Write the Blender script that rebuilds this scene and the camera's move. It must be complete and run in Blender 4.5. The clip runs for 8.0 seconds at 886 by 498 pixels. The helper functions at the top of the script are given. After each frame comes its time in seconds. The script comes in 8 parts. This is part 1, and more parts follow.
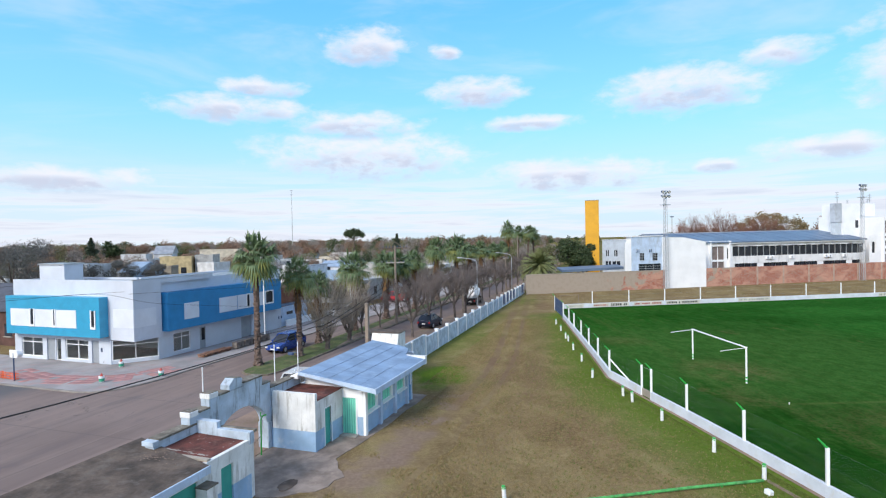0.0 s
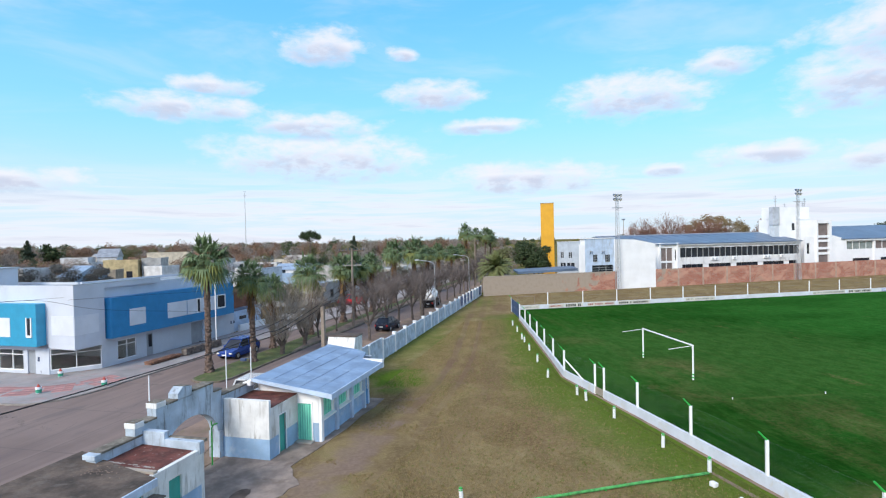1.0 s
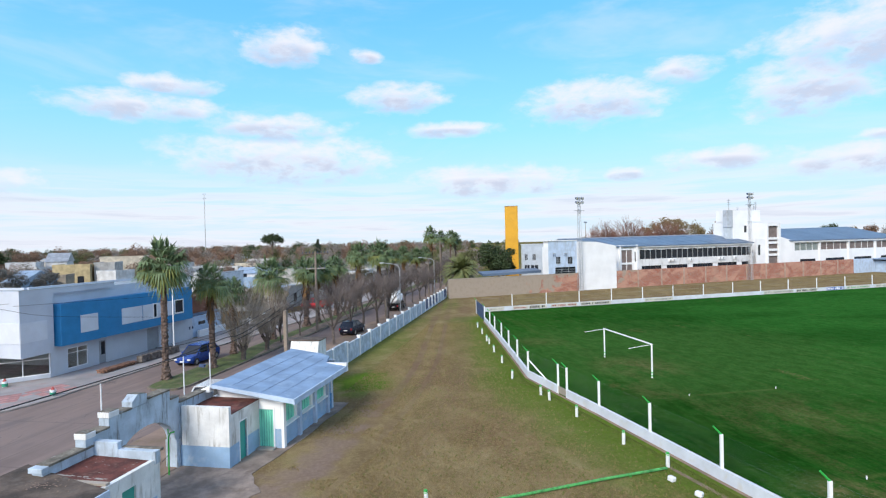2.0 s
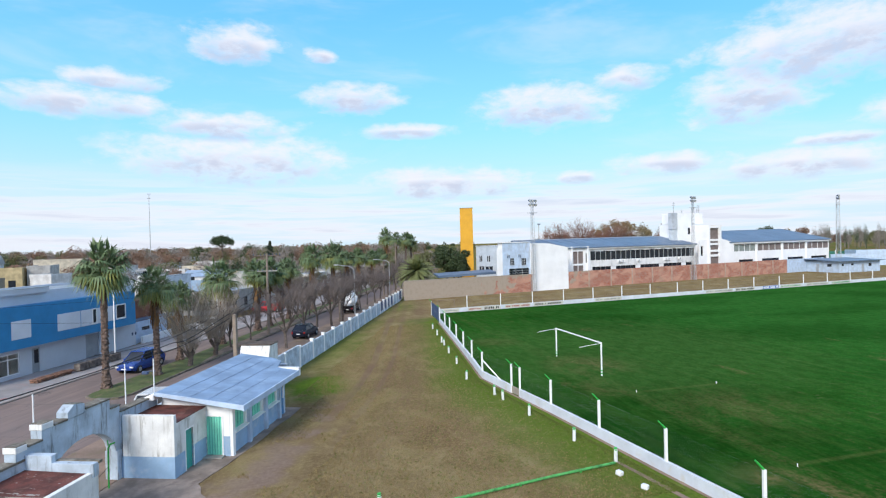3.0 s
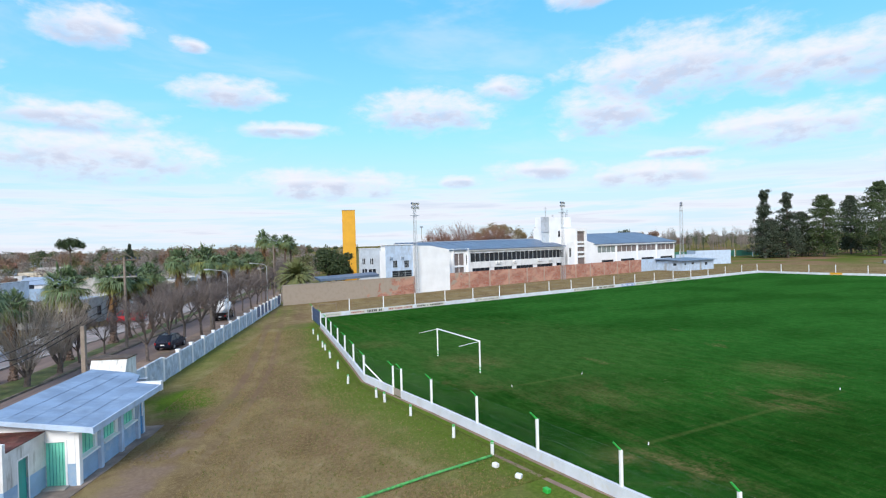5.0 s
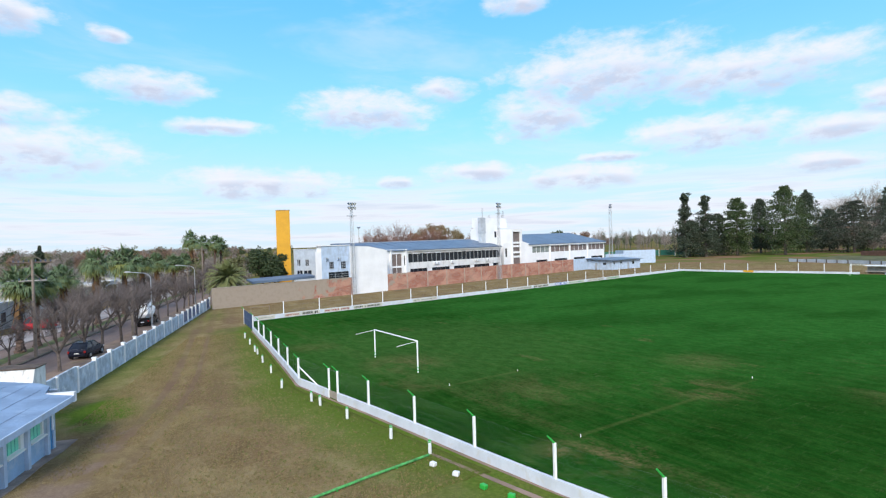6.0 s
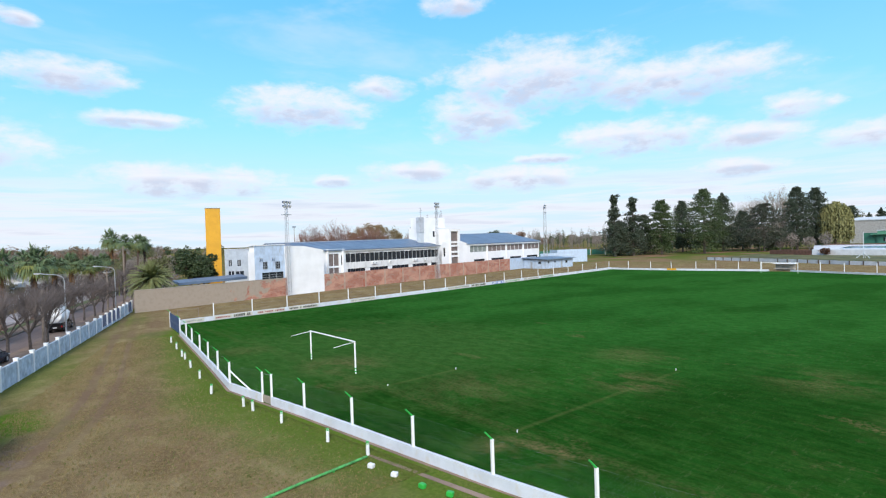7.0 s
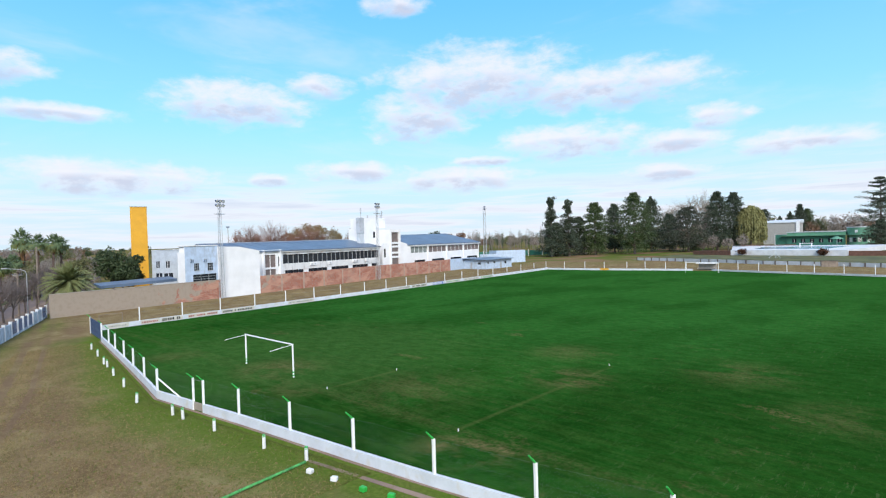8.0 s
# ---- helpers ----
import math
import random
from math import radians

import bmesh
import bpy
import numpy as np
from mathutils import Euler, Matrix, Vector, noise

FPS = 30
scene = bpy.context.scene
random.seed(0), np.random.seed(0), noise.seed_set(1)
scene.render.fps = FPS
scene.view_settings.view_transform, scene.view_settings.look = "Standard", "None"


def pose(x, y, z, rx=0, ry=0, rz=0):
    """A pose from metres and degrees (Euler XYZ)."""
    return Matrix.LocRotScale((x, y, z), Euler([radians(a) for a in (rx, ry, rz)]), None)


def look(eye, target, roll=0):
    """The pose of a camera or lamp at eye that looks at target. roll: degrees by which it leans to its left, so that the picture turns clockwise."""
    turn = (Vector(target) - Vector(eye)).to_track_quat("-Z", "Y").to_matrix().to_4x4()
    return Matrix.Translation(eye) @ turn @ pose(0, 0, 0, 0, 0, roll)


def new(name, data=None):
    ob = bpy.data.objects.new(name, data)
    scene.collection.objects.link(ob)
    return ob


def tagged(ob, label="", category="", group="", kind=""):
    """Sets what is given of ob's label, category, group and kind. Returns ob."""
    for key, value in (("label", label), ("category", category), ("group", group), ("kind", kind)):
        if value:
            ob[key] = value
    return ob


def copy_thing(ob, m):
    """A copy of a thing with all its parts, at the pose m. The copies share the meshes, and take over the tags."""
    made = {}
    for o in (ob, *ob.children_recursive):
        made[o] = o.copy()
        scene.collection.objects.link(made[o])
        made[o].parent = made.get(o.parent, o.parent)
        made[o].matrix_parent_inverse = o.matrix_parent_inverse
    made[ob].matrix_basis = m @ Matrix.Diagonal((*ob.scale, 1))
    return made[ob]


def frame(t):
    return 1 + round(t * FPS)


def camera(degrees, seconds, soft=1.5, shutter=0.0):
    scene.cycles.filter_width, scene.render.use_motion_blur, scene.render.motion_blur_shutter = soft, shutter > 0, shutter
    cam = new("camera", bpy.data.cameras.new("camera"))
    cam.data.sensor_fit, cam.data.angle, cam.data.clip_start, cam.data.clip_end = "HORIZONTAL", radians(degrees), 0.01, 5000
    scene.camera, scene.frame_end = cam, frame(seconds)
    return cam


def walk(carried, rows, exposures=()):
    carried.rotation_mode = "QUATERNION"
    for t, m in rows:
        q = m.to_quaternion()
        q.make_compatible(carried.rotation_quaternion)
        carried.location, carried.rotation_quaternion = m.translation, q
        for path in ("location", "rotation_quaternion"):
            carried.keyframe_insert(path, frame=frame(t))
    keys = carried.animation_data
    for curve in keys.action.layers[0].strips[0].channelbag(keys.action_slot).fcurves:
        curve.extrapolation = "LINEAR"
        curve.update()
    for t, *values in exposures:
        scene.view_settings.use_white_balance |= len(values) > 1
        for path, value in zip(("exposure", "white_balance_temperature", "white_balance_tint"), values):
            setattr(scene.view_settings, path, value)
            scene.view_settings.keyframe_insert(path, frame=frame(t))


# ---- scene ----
# camera: hovers beside the pitch, drifting a little to its right, and pans to the right
cam = camera(79.2, 8.0, soft=1.2)
PATH = [  # seconds, place, yaw, pitch, roll
    (0.0, (3.480, 0.564, 10.231), -1.24, -1.08, 1.13),
    (0.5, (3.503, 0.569, 10.244), -3.36, -1.06, 1.17),
    (1.0, (3.531, 0.567, 10.256), -5.74, -0.94, 1.21),
    (1.5, (3.549, 0.566, 10.224), -7.55, -0.8, 1.28),
    (3.0, (3.668, 0.509, 10.199), -14.18, -0.63, 1.43),
    (3.5, (3.701, 0.487, 10.196), -16.99, -0.63, 1.41),
    (4.0, (3.755, 0.484, 10.148), -20.03, -0.58, 1.54),
    (4.5, (3.805, 0.495, 10.168), -23.33, -0.63, 1.53),
    (6.0, (3.984, 0.598, 10.031), -33.18, -0.74, 1.7),
    (6.5, (4.007, 0.642, 10.020), -36.71, -0.86, 1.68),
    (7.0, (4.061, 0.693, 9.980), -39.77, -0.96, 1.69),
    (7.5, (4.069, 0.751, 9.956), -42.97, -1.02, 1.63),
    (8.0, (4.087, 0.766, 9.932), -46.12, -1.04, 1.6),
]
walk(cam, [(t, pose(*eye, 90 + pitch, roll, yaw)) for t, eye, yaw, pitch, roll in PATH])
scene.view_settings.exposure = 0.07

# local frames: the street (x across it to the pitch, y along it), the kiosk at its gate, the corner shop, and the school behind the pitch
STREET = pose(-2.0, 26.3, 0, 0, 0, -19.0)
GATE = pose(-2.30, 26.41, 0, 0, 0, -20.2)
SHOP = pose(-2.30, 25.96, 0, 0, 0, -20.7)
SCHOOL = pose(48.36, 101.18, 0, 0, 0, 10.94)


# ---------------------------------------------------------------- node helpers
class Nodes:
    def __init__(self, tree):
        self.tree = tree

    def put(self, kind):
        return self.tree.nodes.new(kind)

    def link(self, a, b):
        if isinstance(a, bpy.types.NodeSocket):
            self.tree.links.new(a, b)
        elif a is not None:
            b.default_value = a

    def math(self, op, a, b=None, c=None, clamp=False):
        n = self.put("ShaderNodeMath")
        n.operation, n.use_clamp = op, clamp
        for s, v in zip(n.inputs, (a, b, c)):
            self.link(v, s)
        return n.outputs[0]

    def vec(self, op, a, b=None):
        n = self.put("ShaderNodeVectorMath")
        n.operation = op
        self.link(a, n.inputs[0])
        self.link(b, n.inputs[1])
        return n.outputs["Value"] if op in ("DOT_PRODUCT", "LENGTH", "DISTANCE") else n.outputs[0]

    def noise(self, vec, scale, detail=4.0, rough=0.55, distort=0.0):
        n = self.put("ShaderNodeTexNoise")
        self.link(vec, n.inputs["Vector"])
        n.inputs["Scale"].default_value, n.inputs["Detail"].default_value = scale, detail
        n.inputs["Roughness"].default_value, n.inputs["Distortion"].default_value = rough, distort
        return n.outputs["Fac"]

    def step(self, v, lo, hi, a=0.0, b=1.0):
        n = self.put("ShaderNodeMapRange")
        n.interpolation_type = "SMOOTHSTEP"
        self.link(v, n.inputs[0])
        for s, x in zip(list(n.inputs)[1:5], (lo, hi, a, b)):
            s.default_value = x
        return n.outputs[0]

    def mix(self, fac, a, b, blend="MIX"):
        n = self.put("ShaderNodeMix")
        n.data_type, n.blend_type = "RGBA", blend
        self.link(fac, n.inputs["Factor"])
        for s, v in ((n.inputs[6], a), (n.inputs[7], b)):
            self.link((*v, 1) if isinstance(v, tuple) else v, s)
        return n.outputs[2]

    def xyz(self, vec):
        n = self.put("ShaderNodeSeparateXYZ")
        self.link(vec, n.inputs[0])
        return n.outputs

    def comb(self, x, y, z):
        n = self.put("ShaderNodeCombineXYZ")
        for s, v in zip(n.inputs, (x, y, z)):
            self.link(v, s)
        return n.outputs[0]


# ---------------------------------------------------------------- world and sun
SUN_EL, SUN_AZ = 34.0, 217.0   # degrees; azimuth clockwise from +y: behind the camera, to its left
world = bpy.data.worlds.new("world")
scene.world = world
world.use_nodes = True
w = Nodes(world.node_tree)
sky = w.put("ShaderNodeTexSky")
sky.sky_type, sky.sun_disc = "NISHITA", False
sky.sun_elevation, sky.sun_rotation = radians(SUN_EL), radians(SUN_AZ)
sky.air_density, sky.dust_density, sky.ozone_density = 1.0, 0.6, 2.5
way = w.put("ShaderNodeTexCoord").outputs["Generated"]
dx, dy, dz = w.xyz(way)
az = w.math("MULTIPLY", w.math("ARCTAN2", dx, dy), 57.2958)
el = w.math("MULTIPLY", w.math("ARCSINE", dz), 57.2958)
flat = w.comb(az, el, 0.0)
# fair-weather cumulus: azimuth, elevation, half width, half height, in degrees
CLOUDS = [
    (-6.4, 19.6, 3.9, 1.6), (-16.7, 15.3, 3.8, 0.8), (-19.5, 13.2, 6.0, 1.2), (-7.8, 12.0, 5.9, 1.2),
    (-6.6, 8.8, 9.7, 2.2), (5.2, 15.2, 4.4, 1.4), (10.2, 11.8, 4.8, 0.7), (14.8, 6.4, 7.4, 1.25), (13.0, 6.4, 6.0, 1.5), (17.5, 6.3, 5.5, 1.3),
    (25.5, 13.8, 6.3, 1.9), (33.6, 15.8, 2.9, 1.1), (-34.4, 5.9, 6.7, 1.1), (50.4, 16.4, 8.6, 3.0),
    (44.0, 13.0, 4.8, 2.6), (63.2, 14.8, 9.2, 2.0), (59.5, 9.7, 7.0, 1.6), (36.8, 7.3, 4.6, 1.0),
    (47.6, 6.3, 6.7, 1.2), (69.7, 8.8, 4.2, 1.2), (73.5, 10.9, 2.8, 1.1), (79.7, 7.8, 4.8, 1.0),
    (28.5, 6.5, 2.2, 0.6), (50.9, 8.2, 3.4, 0.5), (41.8, 23.5, 3.1, 1.0), (1.7, 19.1, 1.5, 0.7), (68.9, 6.0, 3.6, 0.8)]
near = None
low = None
for a, e, hw, hh in CLOUDS:
    d = w.vec("MULTIPLY", w.vec("SUBTRACT", flat, (a, e, 0.0)), (0.97 / hw, 0.97 / hh, 0.0))
    d = w.vec("DOT_PRODUCT", d, d)
    near = d if near is None else w.math("MINIMUM", near, d)
    d = w.vec("MULTIPLY", w.vec("SUBTRACT", flat, (a, e - 0.55 * hh, 0.0)), (0.9 / hw, 1.1 / hh, 0.0))
    d = w.vec("DOT_PRODUCT", d, d)
    low = d if low is None else w.math("MINIMUM", low, d)
puff = w.noise(w.vec("MULTIPLY", flat, (0.30, 0.62, 0.0)), 1.0, 7.0, 0.60, 0.15)
fine = w.noise(w.vec("MULTIPLY", flat, (0.5, 1.0, 0.0)), 1.0, 5.0, 0.6)
edge = w.math("ADD", near, w.math("MULTIPLY", w.math("SUBTRACT", 0.5, puff), 4.2))
body = w.math("MULTIPLY", w.step(edge, 1.95, -0.2), w.step(fine, 0.2, 0.6, 0.7, 1.0))
# high thin veil and the low layers towards the horizon
veil = w.noise(w.vec("MULTIPLY", flat, (0.05, 0.16, 0.0)), 1.0, 5.0, 0.6, 0.5)
band = w.noise(w.vec("MULTIPLY", flat, (0.055, 0.8, 0.0)), 1.0, 5.0, 0.6, 0.3)
layers = w.math("MULTIPLY", w.step(band, 0.36, 0.60), w.step(el, 9.0, 3.0))
haze = w.step(el, 14.0, 0.0, 0.0, 0.95)
mask = w.math("MAXIMUM", w.math("MULTIPLY", body, 0.92), w.math("MULTIPLY", layers, 0.8))
mask = w.math("MAXIMUM", mask, w.math("MULTIPLY", w.step(veil, 0.45, 0.75), 0.3))
# unseen broken cloud, added overhead and behind to whiten the sky's light
cover = w.noise(w.vec("MULTIPLY", way, (1.0, 1.0, 1.6)), 2.6, 6.0, 0.6, 0.3)
high = w.math("MAXIMUM", w.step(el, 27.0, 36.0), w.math("MULTIPLY", w.step(w.math("ABSOLUTE", w.math("SUBTRACT", az, 22.0)), 78.0, 95.0), w.step(el, 3.0, 12.0)))
mask = w.math("MAXIMUM", mask, w.math("MULTIPLY", w.step(cover, 0.40, 0.58), high))
under = w.math("MAXIMUM", w.math("MULTIPLY", w.step(low, 1.0, 0.1), w.step(puff, 0.38, 0.60, 0.2, 1.0)),
               w.math("MULTIPLY", layers, w.step(band, 0.50, 0.72, 0.0, 0.85)))
tinted = w.mix(1.0, sky.outputs[0], (1.5, 2.45, 3.3), "MULTIPLY")
clear = w.mix(w.step(el, 10.0, 27.0), (2.75, 6.5, 8.5), (1.3, 5.1, 8.4))
clear = w.mix(w.step(el, 55.0, 28.0, 0.0, 0.8), tinted, clear)
pale = w.mix(haze, clear, (6.2, 7.5, 8.6))
cloud = w.mix(under, (8.1, 8.1, 8.8), (5.6, 5.9, 7.2))
w.link(w.mix(mask, pale, cloud), world.node_tree.nodes["Background"].inputs[0])
world.node_tree.nodes["Background"].inputs[1].default_value = 0.11

sun = new("sun", bpy.data.lights.new("sun", "SUN"))
sun.data.energy, sun.data.angle, sun.data.color = 3.2, radians(20.0), (1.0, 0.94, 0.85)
sun_from = Vector((math.sin(radians(SUN_AZ)) * math.cos(radians(SUN_EL)),
                   math.cos(radians(SUN_AZ)) * math.cos(radians(SUN_EL)), math.sin(radians(SUN_EL))))
sun.matrix_world = look(sun_from * 200, (0, 0, 0))


# ---------------------------------------------------------------- materials
def mat(name, colour, rough=0.8, metal=0.0, vary=0.18, scale=1.2, grain=25.0, bump=0.15, stain=None, streak=0.0, per_object=0.0, speck=0.35):
    """A surface with two scales of variation; stain: a second colour in patches; streak: how far stains run down walls."""
    m = bpy.data.materials.new(name)
    m.use_nodes = True
    n = Nodes(m.node_tree)
    b = m.node_tree.nodes["Principled BSDF"]
    at = n.put("ShaderNodeTexCoord").outputs["Object"]
    big = n.noise(at, scale, 5.0, 0.6)
    small = n.noise(at, grain, 3.0, 0.6)
    dark = tuple(c * (1 - 1.6 * vary) for c in colour)
    lite = tuple(min(1.0, c * (1 + vary)) for c in colour)
    col = n.mix(n.step(big, 0.3, 0.7), dark, lite)
    col = n.mix(n.step(small, 0.25, 0.75, 0.0, speck), col, tuple(c * 0.72 for c in colour))
    if stain:
        vec = n.vec("MULTIPLY", at, (2.2, 2.2, 0.35)) if streak else at
        spots = n.noise(vec, streak or scale * 1.7, 6.0, 0.65, 0.4)
        col = n.mix(n.step(spots, 0.5, 0.72, 0.0, 0.85), col, stain)
    if per_object:
        rnd = n.put("ShaderNodeObjectInfo").outputs["Random"]
        hsv = n.put("ShaderNodeHueSaturation")
        n.link(n.math("MULTIPLY_ADD", rnd, per_object, 1.0 - per_object / 2), hsv.inputs["Value"])
        n.link(col, hsv.inputs["Color"])
        col = hsv.outputs[0]
    n.link(col, b.inputs["Base Color"])
    b.inputs["Metallic"].default_value = metal
    n.link(n.step(small, 0.2, 0.8, max(0.02, rough - 0.12), min(1.0, rough + 0.1)), b.inputs["Roughness"])
    if bump:
        bp = n.put("ShaderNodeBump")
        bp.inputs["Strength"].default_value, bp.inputs["Distance"].default_value = bump, 0.02
        n.link(small, bp.inputs["Height"])
        n.link(bp.outputs[0], b.inputs["Normal"])
    return m


def leaf_mat(name, colour, other, rough=0.6, per_island=True):
    m = bpy.data.materials.new(name)
    m.use_nodes = True
    n = Nodes(m.node_tree)
    b = m.node_tree.nodes["Principled BSDF"]
    g = n.put("ShaderNodeNewGeometry")
    at = n.put("ShaderNodeTexCoord").outputs["Object"]
    mixed = n.math("ADD", n.math("MULTIPLY", g.outputs["Random Per Island"], 0.6), n.math("MULTIPLY", n.noise(at, 0.5, 3.0), 0.4))
    n.link(n.mix(mixed, colour, other), b.inputs["Base Color"])
    b.inputs["Roughness"].default_value = rough
    b.inputs["Specular IOR Level"].default_value = 0.25
    return m


def glass_mat(name, tint=(0.75, 0.82, 0.85)):
    m = bpy.data.materials.new(name)
    m.use_nodes = True
    b = m.node_tree.nodes["Principled BSDF"]
    b.inputs["Base Color"].default_value = (*tint, 1)
    b.inputs["Roughness"].default_value, b.inputs["Transmission Weight"].default_value = 0.03, 1.0
    return m


WHITE = mat("white_paint", (0.80, 0.81, 0.83), 0.7, speck=0.2, vary=0.06, stain=(0.55, 0.55, 0.55), streak=0.5)
CLEAN = mat("clean_white_paint", (0.86, 0.87, 0.89), 0.6, vary=0.04, scale=0.4, bump=0.05, speck=0.12)
PALEBLUE = mat("pale_blue_paint", (0.50, 0.62, 0.79), 0.7, vary=0.1, stain=(0.36, 0.42, 0.50), streak=1.2)
SKYBLUE = mat("sky_blue_paint", (0.30, 0.46, 0.66), 0.7, vary=0.12, stain=(0.42, 0.52, 0.64), scale=0.8)
OLDWHITE = mat("old_stained_whitewash", (0.78, 0.79, 0.79), 0.85, vary=0.1, stain=(0.32, 0.31, 0.28), streak=1.6, bump=0.3)
OLDBLUE = mat("old_stained_bluish_render", (0.47, 0.56, 0.66), 0.85, vary=0.15, stain=(0.14, 0.14, 0.14), streak=1.6, bump=0.3)
WALLBLUE = mat("weathered_blue_wall_paint", (0.46, 0.54, 0.64), 0.85, vary=0.22, stain=(0.74, 0.77, 0.80), scale=1.3, bump=0.25)
ROOFBLUE = mat("blue_roof_membrane", (0.22, 0.325, 0.48), 0.75, vary=0.14, scale=0.7, stain=(0.29, 0.40, 0.55), bump=0.3)
REDROOF = mat("red_brown_roof_paint", (0.125, 0.036, 0.027), 0.85, vary=0.4, scale=1.6, stain=(0.19, 0.10, 0.075), bump=0.3)
DARKROOF = mat("mossy_concrete_roof", (0.108, 0.079, 0.061), 0.95, vary=0.4, scale=1.1, stain=(0.14, 0.115, 0.097), bump=0.6, grain=9.0)
SHOPWHITE = mat("light_grey_white_paint", (0.585, 0.63, 0.71), 0.7, vary=0.07, scale=0.3, speck=0.12, stain=(0.53, 0.57, 0.63))
CONCRETE = mat("concrete", (0.36, 0.34, 0.31), 0.9, vary=0.15, stain=(0.2, 0.19, 0.17), bump=0.3)
MOSS = mat("blackened_coping", (0.17, 0.15, 0.12), 0.95, vary=0.3, stain=(0.33, 0.31, 0.27), scale=2.2, bump=0.5)
SHOPBLUE = mat("bright_blue_cladding", (0.028, 0.25, 0.53), 0.45, vary=0.06, bump=0.03)
SHOPCYAN = mat("light_blue_cladding", (0.035, 0.34, 0.56), 0.45, vary=0.06, bump=0.03)
GREENDOOR = mat("sea_green_paint", (0.22, 0.72, 0.54), 0.5, vary=0.1)
TEALDOOR = mat("teal_door_paint", (0.045, 0.35, 0.30), 0.5, vary=0.1)
GREENPIPE = mat("bright_green_paint", (0.03, 0.42, 0.06), 0.45, vary=0.1)
YELLOW = mat("yellow_tower_paint", (0.70, 0.36, 0.02), 0.6, vary=0.07, scale=0.4, stain=(0.60, 0.30, 0.02))
METALROOF = mat("blue_grey_sheet_roof", (0.14, 0.20, 0.29), 0.5, 0.2, vary=0.12, scale=0.25)
STEEL = mat("galvanised_steel", (0.55, 0.57, 0.60), 0.45, 0.7, vary=0.1)
DARKSTEEL = mat("dark_blue_grille_paint", (0.05, 0.08, 0.16), 0.5, vary=0.1)
BLACK = mat("black_rubber", (0.02, 0.02, 0.022), 0.7, vary=0.1)
WIRE = mat("grey_wire", (0.20, 0.23, 0.22), 0.6, 0.2, vary=0.05, bump=0)
TRUNK = mat("palm_trunk_bark", (0.125, 0.085, 0.068), 0.95, vary=0.5, scale=4.0, stain=(0.27, 0.205, 0.18), bump=0.7, grain=12.0)
BARK = mat("grey_brown_bark", (0.13, 0.105, 0.092), 0.95, vary=0.3, scale=3.0, bump=0.6, per_object=0.3)
TWIG = mat("bare_twigs", (0.165, 0.138, 0.132), 0.9, vary=0.25, bump=0, per_object=0.3)
TIMBER = mat("weathered_pole_timber", (0.27, 0.22, 0.18), 0.9, vary=0.2, stain=(0.17, 0.14, 0.12), streak=1.0)
PLASTER = mat("grey_render", (0.42, 0.37, 0.31), 0.9, vary=0.15, scale=0.5, stain=(0.30, 0.26, 0.22), bump=0.4)
GLASS = glass_mat("window_glass")
DARKPANE = mat("dark_window_glass", (0.025, 0.03, 0.04), 0.12, vary=0.2, bump=0)
BROWNPANE = mat("brownish_shutters", (0.20, 0.16, 0.15), 0.6, vary=0.15)
LAMPGLASS = mat("lamp_glass", (0.75, 0.75, 0.72), 0.2, vary=0.05, bump=0)
TILE = mat("grey_pavement", (0.33, 0.31, 0.31), 0.9, vary=0.16, scale=0.35, stain=(0.36, 0.24, 0.235), bump=0.3)
REDTILE = mat("reddish_tactile_paving", (0.45, 0.235, 0.225), 0.9, vary=0.25, scale=0.5, stain=(0.40, 0.36, 0.35), bump=0.3, per_object=0.3)
KERB = mat("kerb_concrete", (0.30, 0.27, 0.25), 0.9, vary=0.15, stain=(0.25, 0.23, 0.21))
PALM_A = leaf_mat("palm_frond_green", (0.08, 0.145, 0.06), (0.20, 0.255, 0.135))
DATEGREEN = leaf_mat("grey_green_feather_fronds", (0.13, 0.165, 0.06), (0.25, 0.265, 0.12))
PALM_Y = leaf_mat("yellowing_palm_frond", (0.27, 0.27, 0.075), (0.15, 0.185, 0.06))
DEAD = leaf_mat("dead_palm_frond", (0.19, 0.11, 0.05), (0.11, 0.06, 0.03), 0.9)
# conifer needles slightly paler: some distance haze is put into their colour
CONIFER = leaf_mat("dark_conifer_needles", (0.034, 0.054, 0.038), (0.08, 0.10, 0.062))
PINE = leaf_mat("green_pine_needles", (0.036, 0.072, 0.028), (0.09, 0.12, 0.045))
WILLOW = leaf_mat("yellow_green_willow_leaves", (0.235, 0.228, 0.085), (0.155, 0.155, 0.065))
OLIVE = leaf_mat("olive_green_leaves", (0.09, 0.105, 0.045), (0.18, 0.175, 0.08))
RUSSET = leaf_mat("russet_autumn_leaves", (0.20, 0.122, 0.085), (0.25, 0.16, 0.115))
TAN = leaf_mat("tan_olive_autumn_leaves", (0.16, 0.13, 0.055), (0.27, 0.20, 0.11))
REDTWIG = leaf_mat("reddish_bare_twigs", (0.20, 0.095, 0.07), (0.28, 0.16, 0.12), 0.9)
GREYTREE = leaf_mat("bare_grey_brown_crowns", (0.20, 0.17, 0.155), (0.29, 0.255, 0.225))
DARKLEAF = leaf_mat("dark_evergreen_leaves", (0.03, 0.055, 0.022), (0.075, 0.10, 0.045))
HEDGE = leaf_mat("clipped_hedge_leaves", (0.07, 0.035, 0.02), (0.11, 0.05, 0.03))


